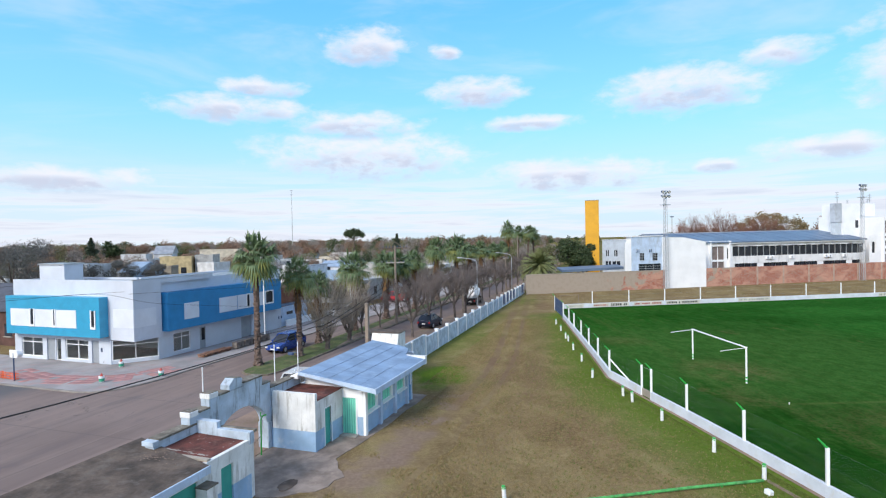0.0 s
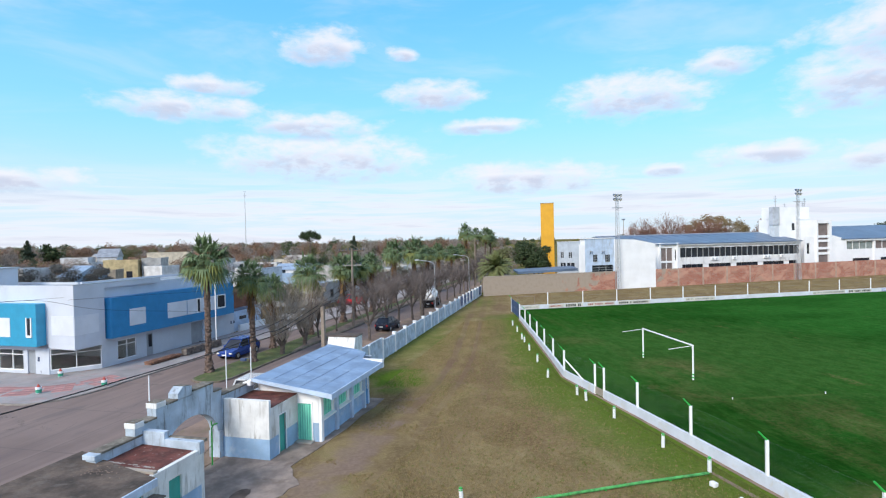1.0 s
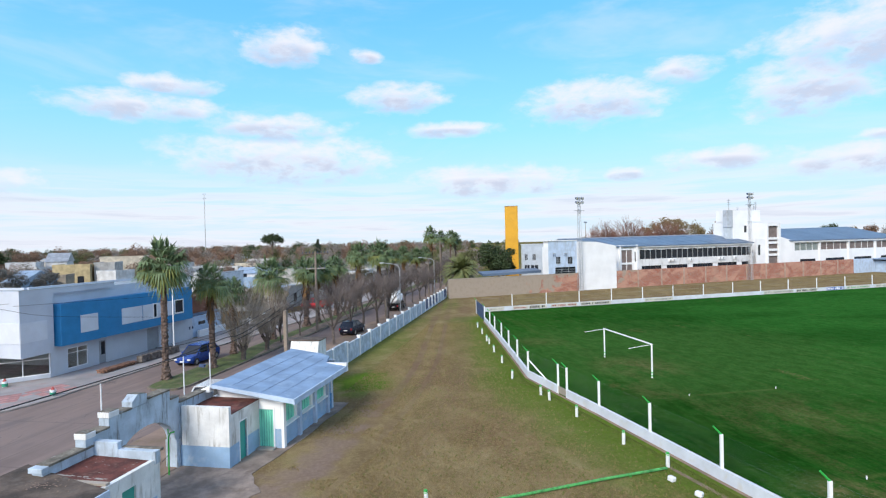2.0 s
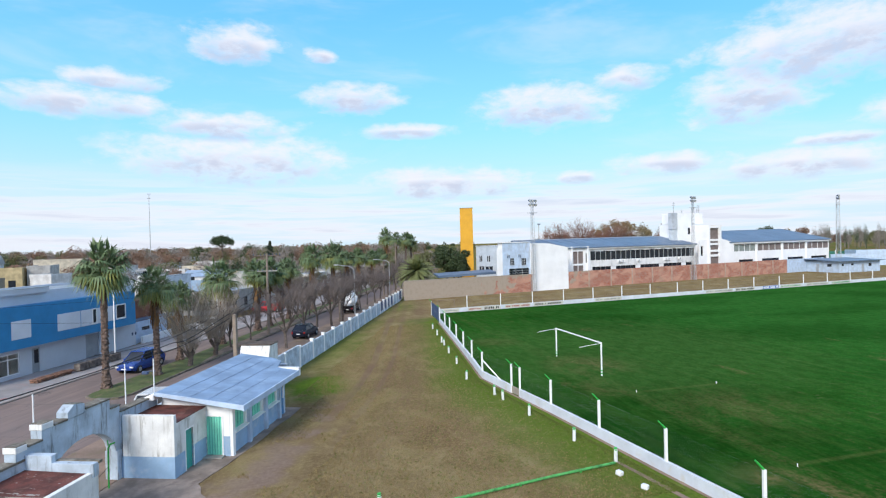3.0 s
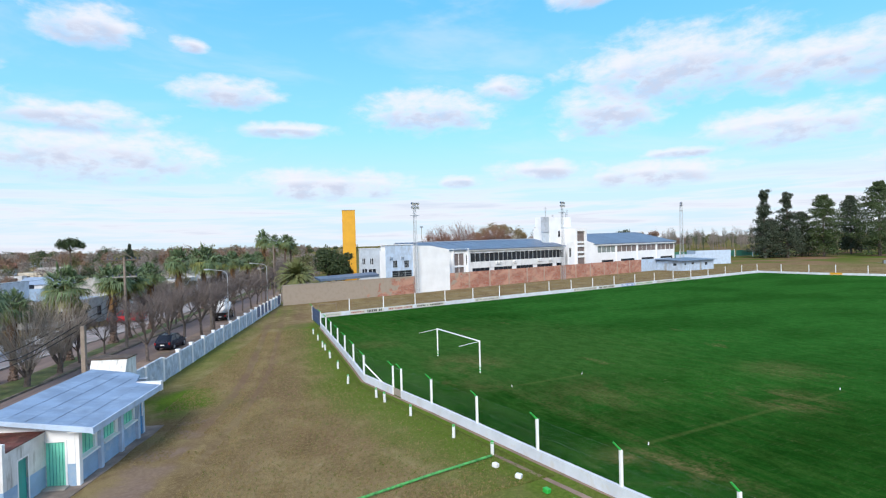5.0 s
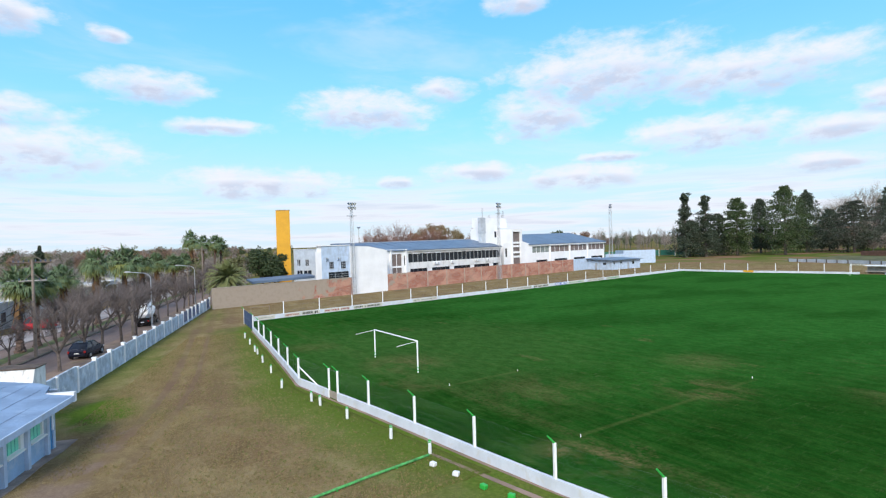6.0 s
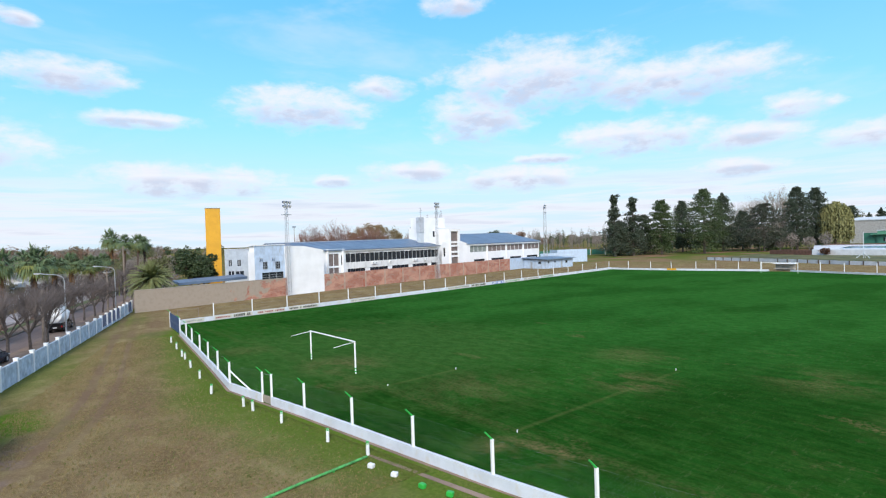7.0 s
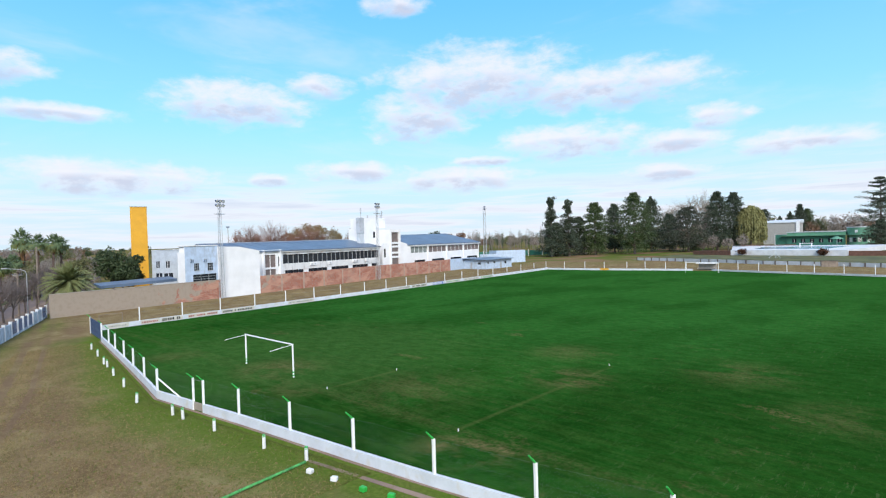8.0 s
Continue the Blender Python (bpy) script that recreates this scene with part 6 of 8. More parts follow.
WINGWIN = [(-6.27, -5.55, 5.95, 7.2), (-4.37, -3.57, 5.85, 7.15), (-6.35, -5.1, 3.8, 4.9), (-4.8, -2.95, 3.7, 4.8)]
b = B()
wall(b, "x", 12.0, 12.25, -6.73, -0.6, 0, 9.3, WINGWIN)
wall(b, "y", -6.73, -6.48, 12.25, 12.7, 0, 9.3)
part("rear_wing", b, PALEGREY, sc, "pale grey-blue rear wing")
part("wing_roof", bx(B(), -6.8, -0.5, 11.9, 12.8, 9.3, 9.4), CLEAN, sc)
for u0, u1, z0, z1 in WINGWIN:
    wn = part("window", bx(B(), u0, u1, 12.12, 12.16, z0, z1), DARKPANE, sc)
    part("window_frame", bx(B(), (u0 + u1) / 2 - 0.04, (u0 + u1) / 2 + 0.04, 12.06, 12.12, z0, z1), CLEAN, wn)
part("walkway_roof", slab(B(), [(-19.0, 6.0), (-5.8, 6.0), (-5.8, 8.5), (-19.0, 8.5)], [3.3, 3.5, 3.9, 3.7], [3.75, 4.0, 4.4, 4.15]), METALROOF, sc, "low blue walkway roof")
# entrance bay
b = B()
wall(b, "x", 4.0, 4.3, 8.3, 17.4, 0, 8.65, [(12.75, 15.6, 4.9, 7.6), (12.75, 15.6, 2.0, 4.5), (16.2, 17.0, 5.0, 7.2)])
part("entrance_bay", b, CLEAN, sc, "white entrance bay with recessed openings")
for z0, z1 in ((4.9, 7.6), (2.0, 4.5)):
    wn = part("window", bx(B(), 12.75, 15.6, 4.22, 4.26, z0, z1), BROWNPANE, sc)
    part("window_frame", bx(B(), 14.1, 14.2, 4.1, 4.22, z0, z1), CLEAN, wn)
part("window", bx(B(), 16.2, 17.0, 4.22, 4.26, 5.0, 7.2), DARKPANE, sc)
for x in (12.2, 16.6):
    part("column", bx(B(), x - 0.15, x + 0.15, 3.6, 4.0, 0, 8.7), CLEAN, sc)
# long classroom block with a strip of windows
STAINED = mat("white_render_stained_below_windows", (0.78, 0.79, 0.80), 0.75, vary=0.06, scale=0.5, stain=(0.40, 0.40, 0.40), streak=0.8)
part("classroom_wall", wall(B(), "x", 4.2, 4.5, 17.4, 51.0, 0, 8.25, [(17.7, 50.7, 5.5, 7.55), (18.2, 50.0, 3.1, 4.0)]), STAINED, sc, "white wall stained under the windows")
for k in range(2):
    z0, z1 = ((5.5, 7.55), (3.1, 4.0))[k]
    for i in range(22):
        u = 17.7 + 1.5 * i
        if k and i % 5 == 4:
            part("blind", bx(B(), u, u + 1.5, 4.3, 4.36, z0, z1), CLEAN, sc)
            continue
        wn = part("window", bx(B(), u + 0.05, u + 1.45, 4.36, 4.40, z0, z1), DARKPANE, sc)
        if not k:
            part("mullion", bx(B(), u - 0.05, u + 0.05, 4.22, 4.36, z0, z1), STEEL, wn)
for i in range(9):
    u = 19.0 + i * 3.6
    b = bx(B(), u, u + 2.2, 4.05, 4.2, 7.5, 7.62)
    part("awning", b, CLEAN, sc)
rng = random.Random(6)
for u in (25.6, 26.6, 31.5, 40.2, 41.2, 45.0):
    ac = part("air_conditioner", bx(B(), u, u + 0.85, 3.85, 4.2, 4.75, 5.35), CLEAN, sc, "wall-mounted air conditioner", bevel=0.02)
    part("fan_grille", tube(B(), (u + 0.35, 3.83, 5.05), (u + 0.35, 3.86, 5.05), 0.22, 0.22, 14), STEEL, ac)
part("eave", bx(B(), 17.0, 51.0, 3.7, 4.25, 8.1, 8.4), CLEAN, sc)
part("roof", slab(B(), [(3.4, 3.6), (51.0, 3.6), (51.0, 14.0), (3.4, 14.0)], [8.3, 8.3, 10.4, 10.1], [8.5, 8.5, 10.6, 10.3]), METALROOF, sc, "blue sheet roof")
part("roof", slab(B(), [(3.4, 14.0), (51.0, 14.0), (51.0, 24.0), (3.4, 24.0)], [10.1, 10.4, 8.0, 8.0], [10.3, 10.6, 8.2, 8.2]), METALROOF, sc, "blue sheet roof")
for i in range(16):
    u = 5.0 + 3.0 * i
    part("roof_seam", pipe(B(), [(u, 3.6, 8.52), (u, 14.0, 10.40 + 0.2 * (u - 3) / 48)], 0.045, 4), METALROOF, sc)
part("ridge_cap", pipe(B(), [(3.4, 14, 10.32), (51.0, 14, 10.62)], 0.14, 6), STEEL, sc)
part("side_wall", wall(B(), "y", 50.7, 51.0, 4.5, 24.0, 0, 8.2), CLEAN, sc)
part("rear_wall", wall(B(), "x", 23.7, 24.0, 3.4, 106.0, 0, 8.0), CLEAN, sc)
part("gable", slab(B(), [(3.4, 6.0), (3.6, 6.0), (3.6, 24.0), (3.4, 24.0)], 0, [8.9, 8.9, 8.2, 8.2]), CLEAN, sc)
# stair core and water tank tower
b = B()
wall(b, "x", 3.0, 3.3, 51.0, 54.3, 0, 9.3, [(51.5, 52.4, 5.4, 7.8)])
wall(b, "x", 2.6, 3.0, 54.1, 54.5, 0, 12.9)
wall(b, "x", 2.6, 3.0, 57.8, 58.6, 0, 12.9)
wall(b, "x", 2.6, 3.0, 54.5, 57.8, 12.3, 12.9)
for z in (5.1, 6.3, 8.0, 9.0):
    wall(b, "x", 2.7, 3.0, 54.5, 57.8, z, z + 0.55)
wall(b, "y", 54.1, 54.4, 3.0, 9.0, 0, 12.9)
wall(b, "y", 58.3, 58.6, 3.0, 9.0, 0, 12.9)
part("stair_tower", b, CLEAN, sc, "white stair tower")
part("stair_glazing", bx(B(), 54.5, 57.8, 3.05, 3.1, 0.2, 12.3), BROWNPANE, sc, "tall brownish glazing")
part("stair_roof", bx(B(), 54.1, 58.6, 2.6, 9.0, 12.9, 13.05), CLEAN, sc)
part("window", bx(B(), 51.5, 52.4, 3.2, 3.24, 5.4, 7.8), DARKPANE, sc)
b = B()
bx(b, 49.5, 54.2, 8.0, 14.0, 8.0, 13.6)
bx(b, 49.4, 58.5, 8.0, 13.0, 13.6, 16.4)
part("tank_tower", b, CLEAN, sc, "white water tank tower")
part("window", bx(B(), 53.0, 53.8, 7.95, 8.0, 10.9, 12.6), DARKPANE, sc)
part("tank", bx(B(), 47.4, 49.35, 8.0, 9.2, 12.2, 16.45), TERRACE, sc, "blue-grey side tank", bevel=0.05)
part("tank_leg", bx(B(), 47.6, 49.4, 8.2, 9.2, 8.5, 12.3), PALEGREY, sc)
for x, h in ((49.2, 19.2), (58.2, 18.6), (57.6, 17.6), (52.0, 17.3)):
    an = part("antenna", tube(B(), (x, 9.0, 16.0), (x, 9.0, h), 0.09, 0.06, 6), STEEL, sc)
    b = B()
    for z in (h - 0.3, h - 0.8, h - 1.4):
        tube(b, (x - 0.5, 9.0, z), (x + 0.5, 9.0, z), 0.05, 0.05, 4)
    part("crossbar", b, STEEL, an)
# second block
b = B()
bays = [(65.0, 73.7), (74.3, 84.5), (85.2, 95.2), (95.9, 106.2)]
wall(b, "x", 4.0, 4.3, 60.0, 106.4, 0, 8.3, [(u0, u1, 6.1, 7.9) for u0, u1 in bays] + [(u0 + 2, u1 - 1, 3.0, 3.9) for u0, u1 in bays])
wall(b, "y", 106.1, 106.4, 4.3, 24.0, 0, 8.3)
part("second_block", b, CLEAN, sc, "white wall with broad window bays")
for i, (u0, u1) in enumerate(bays):
    for j in range(4):
        a, c = u0 + (u1 - u0) * j / 4, u0 + (u1 - u0) * (j + 1) / 4
        wn = part("window", bx(B(), a + 0.04, c - 0.04, 4.16, 4.2, 6.1, 7.9), mat("greenish_pane", (0.25, 0.29, 0.28), 0.3) if i == 0 else BROWNPANE, sc)
        part("mullion", bx(B(), a - 0.04, a + 0.04, 4.05, 4.16, 6.1, 7.9), CLEAN, wn)
    part("window", bx(B(), u0 + 2, u1 - 1, 4.16, 4.2, 3.0, 3.9), DARKPANE, sc)
for u in (64.6, 74.0, 84.85, 95.55):
    part("pilaster", bx(B(), u - 0.2, u + 0.2, 3.75, 4.0, 0, 8.3), CLEAN, sc)
part("eave", bx(B(), 64.4, 106.8, 3.5, 4.05, 8.15, 8.6), CLEAN, sc)
part("end_gable", slab(B(), [(58.6, 4.0), (64.6, 3.6), (64.6, 4.0), (58.6, 8.0)], 0, [10.0, 8.5, 8.5, 10.0]), CLEAN, sc)
part("roof", slab(B(), [(63.0, 3.4), (106.9, 3.4), (100.0, 14.0), (60.0, 14.0)], [8.45, 8.45, 11.8, 11.4], [8.65, 8.65, 12.0, 11.6]), METALROOF, sc, "blue sheet hip roof")
part("roof", slab(B(), [(106.9, 3.4), (106.9, 24.0), (100.0, 14.0)], [8.4, 8.4, 11.8], [8.6, 8.6, 12.0]), METALROOF, sc, "blue sheet hip roof")
part("roof", slab(B(), [(60.0, 14.0), (100.0, 14.0), (106.9, 24.0), (60.0, 24.0)], [11.4, 11.8, 8.4, 8.4], [11.6, 12.0, 8.6, 8.6]), METALROOF, sc, "blue sheet hip roof")
yt = single("yellow_tower", slab(B(), [(-1.55, -1.5), (1.55, -1.5), (1.55, 1.5), (-1.55, 1.5)], 0, 18.55), YELLOW, SCHOOL @ pose(-1.62, 26.7, 0, 0, 0, -27.5), "tall plain yellow water tower behind the school", "tower", bevel=0.04)
part("cap", slab(B(), [(-1.6, -1.55), (1.6, -1.55), (1.6, 1.55), (-1.6, 1.55)], 18.55, 18.67), CONCRETE, yt)


# ---------------------------------------------------------------- floodlight masts
def mast(m, h, label, w0=0.75, w1=0.35, flip=False):
    g = thing("floodlight_mast", m, label, "floodlight", "floodlight masts")
    legs = [(-1, -1), (1, -1), (1, 1), (-1, 1)]

    def corner(i, z):
        w_ = w0 + (w1 - w0) * z / h
        return Vector((legs[i % 4][0] * w_ / 2, legs[i % 4][1] * w_ / 2, z))
    for i in range(4):
        part("leg", tube(B(), corner(i, 0), corner(i, h), 0.045, 0.035, 5), STEEL, g)
    b = B()
    n = int(h / 0.85)
    for k in range(n):
        za, zb = h * k / n, h * (k + 1) / n
        for i in range(4):
            tube(b, corner(i, za), corner(i + 1, zb), 0.022, 0.022, 3, False)
            tube(b, corner(i, zb), corner(i + 1, zb), 0.022, 0.022, 3, False)
    part("lattice", b, STEEL, g)
    part("platform", bx(B(), -0.9, 0.9, -0.5, 0.5, h - 2.3, h - 2.2), STEEL, g)
    part("lamp_rack", pipe(B(), [(-0.95, 0, h - 0.7), (0.95, 0, h - 0.7), (0.95, 0, h + 0.1), (-0.95, 0, h + 0.1)], 0.04, 5), STEEL, g)
    for z in (h - 0.75, h + 0.05):
        for x in (-0.75, 0.0, 0.75):
            lm = part("floodlight", tube(B(), (x, 0.12, z + 0.22), (x, -0.32, z + 0.05), 0.15, 0.30, 12), DARKSTEEL, g)
            part("lens", tube(B(), (x, -0.32, z + 0.05), (x, -0.34, z + 0.04), 0.28, 0.27, 12), LAMPGLASS, lm)
    return g


mast(pose(47.45, 100.2, 0, 0, 0, 20), 18.05, "tall lattice floodlight mast with six lamps")
mast(SCHOOL @ pose(43.9, -1.2, 0, 0, 0, 10), 19.3, "tall lattice floodlight mast with six lamps")
mast(pose(151.3, 121.7, 0, 0, 0, 30), 20.8, "tall lattice floodlight mast with six lamps", 1.2, 0.7)
pl = thing("light_pole", pose(94.8, 201.9, 0), "thin far lamp pole over the roofs", "pole")
part("pole", tube(B(), (0, 0, 0), (0, 0, 16.8), 0.12, 0.09, 6), TIMBER, pl)
part("lamp_head", bx(B(), -0.6, 0.6, -0.2, 0.2, 16.7, 17.1), DARKSTEEL, pl)
rm = thing("radio_mast", pose(-84.0, 340.0, 0), "very thin tall radio mast over the town", "mast")
part("mast", tube(B(), (0, 0, 0), (0, 0, 42.0), 0.30, 0.16, 5), STEEL, rm)
for z in (40.0, 42.5):
    part("antenna", tube(B(), (-0.9, 0, z), (0.9, 0, z), 0.14, 0.14, 4), STEEL, rm)

# ---------------------------------------------------------------- trees
def palm_parts(g, h, crown, seed, skirt=1.0):
    """A fan palm: ringed trunk, hanging dead fronds, a crown of fan leaves."""
    rng = random.Random(seed)
    b = B()
    n, rings = 11, int(h / 0.13)
    lean = Vector((rng.uniform(-0.25, 0.25), rng.uniform(-0.25, 0.25), 0))
    prev = None
    for k in range(rings + 1):
        t = k / rings
        r = (0.25 - 0.04 * t + 0.15 * max(0, 0.12 - t) / 0.12) * (1.08 if k % 2 else 0.93)
        c = lean * t * t + Vector((0, 0, h * t))
        ring = [b.verts.new(c + Vector((math.cos(a), math.sin(a), 0)) * r * rng.uniform(0.84, 1.14)) for a in (2 * math.pi * i / n for i in range(n))]
        if prev:
            for i in range(n):
                b.faces.new((prev[i], prev[(i + 1) % n], ring[(i + 1) % n], ring[i]))
        prev = ring
    b.faces.new(prev)
    part("trunk", b, TRUNK, g)
    top = lean + Vector((0, 0, h))

    def fan(bm, elev, turn, reach, droop, blade):
        out = Vector((math.cos(turn), math.sin(turn), 0))
        side = Vector((-math.sin(turn), math.cos(turn), 0))
        stem = top + out * 0.15
        tip = stem + (out * math.cos(elev) + Vector((0, 0, math.sin(elev)))) * reach * 0.5
        tube(bm, stem, tip, 0.025, 0.018, 3, False)
        up = (out * math.cos(elev + 0.25) + Vector((0, 0, math.sin(elev + 0.25))))
        for j in range(17):
            a = (j - 8) / 8 * 1.85
            d = (up * math.cos(a) + side * math.sin(a)).normalized()
            ln = reach * 0.58 * blade * (1 - 0.25 * abs(j - 8) / 8)
            mid = tip + d * ln * 0.55
            end = tip + d * ln * rng.uniform(0.85, 1.15) + Vector((rng.gauss(0, 0.06), rng.gauss(0, 0.06), -droop * ln * rng.uniform(0.3, 1.1)))
            wd = d.cross(Vector((0, 0, 1))).normalized() * ln * 0.058
            v = [bm.verts.new(p) for p in (tip, mid - wd, end, mid + wd)]
            bm.faces.new(v)
    b, y = B(), B()
    for k in range(62):
        elev = math.radians(90 - 136 * (k / 62) ** 0.85) + rng.uniform(-0.25, 0.25)
        fan(b, elev, k * 2.4 + rng.uniform(-0.3, 0.3), crown * rng.uniform(0.6, 1.08), 0.25 + 0.75 * (k / 62), 1.0)
    for k in range(30):
        fan(y, math.radians(-20 - 48 * rng.random()), k * 0.57 + rng.uniform(-0.2, 0.2), crown * rng.uniform(0.6, 1.0), 0.9, 1.0)
    part("crown", b, PALM_A, g, "green fan leaves")
    part("lower_fronds", y, PALM_Y, g, "yellowing lower fronds")
    b = B()
    for k in range(int(34 * skirt)):
        a, z = rng.uniform(0, 6.28), h - 0.15 - rng.random() ** 1.3 * 1.4 * skirt
        out = Vector((math.cos(a), math.sin(a), 0))
        c = lean * (z / h) ** 2 + Vector((0, 0, z)) + out * 0.22
        wd = Vector((-math.sin(a), math.cos(a), 0)) * rng.uniform(0.05, 0.12)
        e = c + out * rng.uniform(0.05, 0.28) + Vector((0, 0, -rng.uniform(0.6, 1.2)))
        b.faces.new([b.verts.new(p) for p in (c - wd * 0.3, e - wd, e + Vector((0, 0, -0.15)), e + wd, c + wd * 0.3)])
    part("dead_fronds", b, DEAD, g, "brown hanging dead fronds")


PALMS = [  # place along the strip, trunk height, crown reach
    (14.6, -14.55, 8.95, 2.3), (18.5, -13.1, 7.3, 1.8), (24.2, -14.6, 5.9, 1.6), (31.7, -14.4, 7.1, 2.3), (40.6, -14.5, 6.2, 1.9), (43.9, -14.4, 6.0, 1.6), (50.5, -14.4, 6.2, 2.1),
    (61.0, -14.4, 7.6, 2.3), (72.3, -14.4, 7.6, 2.3), (81.8, -14.4, 6.6, 2.0), (91.3, -14.4, 6.9, 2.2), (105.7, -14.4, 6.2, 2.2), (124.0, -14.4, 11.4, 2.0), (115.9, -14.4, 6.6, 2.2)]
protos = []
for i, (s, r, h, c) in enumerate(PALMS):
    if i < 4:
        g = thing("fan_palm", STREET @ pose(r, s, 0.1, 0, 0, 40 * i), "fan palm with a ringed trunk and green crown on the strip", "palm tree", "palms along the strip")
        palm_parts(g, h, c, 10 + i, 0.8 if i == 0 else 1.7)
        protos.append((g, h))
    else:
        src, sh = protos[1 + i % 3]
        k = (h + 0.9) / sh
        o = copy_thing(src, STREET @ pose(r, s, 0.1, 0, 0, 67 * i))
        o.scale = (min(k * 1.2, 1.35), min(k * 1.2, 1.35), k)
tallp = thing("fan_palm", pose(26.0, 140.1, 0), "tall fan palm rising over the trees behind the wall", "palm tree", "palms behind the wall")
palm_parts(tallp, 11.5, 2.1, 15, 1.0)
for x, y, k in ((28.4, 139.0, 1.0), (30.8, 143.0, 0.97)):
    o = copy_thing(tallp, pose(x, y, 0, 0, 0, 90 * k * x))
    o.scale = (k, k, k)


def date_palm(m):
    g = thing("date_palm", m, "broad date palm with arching feather fronds behind the wall", "palm tree")
    rng = random.Random(5)
    part("trunk", tube(B(), (0, 0, 0), (0, 0, 5.1), 0.5, 0.42, 12), TRUNK, g)
    b = B()
    for k in range(190):
        elev = math.radians(-28 + 112 * rng.random() ** 0.95)
        turn = k * 2.4
        out, side = Vector((math.cos(turn), math.sin(turn), 0)), Vector((-math.sin(turn), math.cos(turn), 0))
        ln = rng.uniform(3.5, 4.3)
        pts = []
        for i in range(8):
            t = i / 7
            pts.append(Vector((0, 0, 5.0)) + out * math.cos(elev) * ln * t + Vector((0, 0, math.sin(elev) * ln * t - 1.5 * t * t * math.cos(elev * 0.6))))
        for p, q in zip(pts, pts[1:]):
            tube(b, p, q, 0.035, 0.03, 3, False)
            for j in range(4):
                c = p.lerp(q, j / 4)
                t = (pts.index(p) + j / 4) / 7
                for s in (-1, 1):
                    e = c + side * s * 0.5 * math.sin(math.pi * min(1, 0.15 + t * 0.9)) + (q - p) * 0.7 + Vector((0, 0, -0.12))
                    b.faces.new([b.verts.new(v) for v in (c, c + (q - p) * 0.24, e)])
    part("crown", b, DATEGREEN, g, "arching grey-green feather fronds")
    return g


date_palm(pose(23.7, 101.2, 0))


def bare_tree(m, h, spread, seed, label, pollard=False, group="bare street trees", twigm=None):
    """A leafless tree: forked trunk, limbs and a haze of twigs."""
    g = thing("bare_tree", m, label, "tree", group)
    rng = random.Random(seed)
    trunk, limbs, twigs = B(), B(), B()
    th = h * (0.33 if not pollard else 0.27)
    r0 = 0.017 * h + 0.06

    def grow(bm_list, p, d, ln, r, depth):
        q = p + d * ln
        bm = limbs if depth >= 2 else twigs
        tube(bm, p, q, r, r * 0.62, 5 if depth >= 2 else 3, False)
        if depth == 0:
            return
        kids = rng.randint(3, 5) if depth > 1 else rng.randint(5, 7)
        for _ in range(kids):
            a = Vector((rng.gauss(0, 1), rng.gauss(0, 1), rng.gauss(0.25, 0.6)))
            nd = (d * (1.25 if pollard else 0.95) + a.normalized() * spread).normalized()
            t = rng.uniform(0.45, 1.0)
            grow(bm_list, p.lerp(q, t), nd, ln * rng.uniform(0.55, 0.8), max(0.007, r * 0.5 * rng.uniform(0.8, 1.1)), depth - 1)
    top = Vector((rng.uniform(-0.2, 0.2), rng.uniform(-0.2, 0.2), th))
    tube(trunk, (0, 0, -0.1), top, r0, r0 * 0.8, 9)
    for k in range(7 if pollard else 5):
        a = k * 2.4 + rng.uniform(-0.4, 0.4)
        lean = rng.uniform(0.2, 0.75) if pollard else rng.uniform(0.35, 0.9)
        d = Vector((math.cos(a) * lean, math.sin(a) * lean, 1.0)).normalized()
        grow(None, top - Vector((0, 0, 0.1)), d, (h - th) * rng.uniform(0.42, 0.55), r0 * 0.5, 4)
    part("trunk", trunk, BARK, g)
    part("limb_frame", limbs, BARK, g)
    part("crown", twigs, twigm or TWIG, g)
    return g


def pollard_tree(m, h, half, seed, label):
    """A stump with a broad fan of long straight shoots, each with side twigs."""
    g = thing("bare_tree", m, label, "tree", "pollarded trees on the strip")
    rng = random.Random(seed)
    trunk, limbs, twigs = tube(B(), (0, 0, -0.1), (0.1, 0, 0.9), 0.24, 0.2, 9), B(), B()
    for k in range(9):
        a = k * 0.7 + rng.uniform(-0.2, 0.2)
        d = Vector((math.cos(a) * rng.uniform(0.3, 0.8), math.sin(a) * rng.uniform(0.3, 0.8), 1)).normalized()
        knee = Vector((0.05, 0, 0.7)) + d * rng.uniform(0.5, 1.3)
        tube(limbs, (0.05, 0, 0.6), knee, 0.13, 0.09, 6, False)
        for _ in range(13):
            u = Vector((d.x * 0.7 + rng.gauss(0, 0.45), d.y * 0.7 + rng.gauss(0, 0.45), 1.0)).normalized()
            ln = rng.uniform(0.55, 1.0) * (h - knee.z) / max(0.55, u.z)
            tip = knee + u * ln
            off = math.hypot(tip.x, tip.y)
            if off > half:
                tip = Vector((tip.x * half / off, tip.y * half / off, tip.z))
            mid = knee.lerp(tip, 0.5) + Vector((rng.gauss(0, 0.08), rng.gauss(0, 0.08), 0.05))
            tube(twigs, knee, mid, 0.022, 0.015, 4, False)
            tube(twigs, mid, tip, 0.015, 0.005, 4, False)
            for _ in range(5):
                c = mid.lerp(tip, rng.uniform(-0.5, 0.9))
                e = c + (u + Vector((rng.gauss(0, 0.4), rng.gauss(0, 0.4), rng.gauss(0, 0.2)))).normalized() * rng.uniform(0.4, 1.0)
                tube(twigs, c, e, 0.009, 0.004, 3, False)
    part("trunk", trunk, BARK, g)
    part("limb_frame", limbs, BARK, g)
    part("crown", twigs, SHOOT, g, "pale brown upright shoots")
    return g


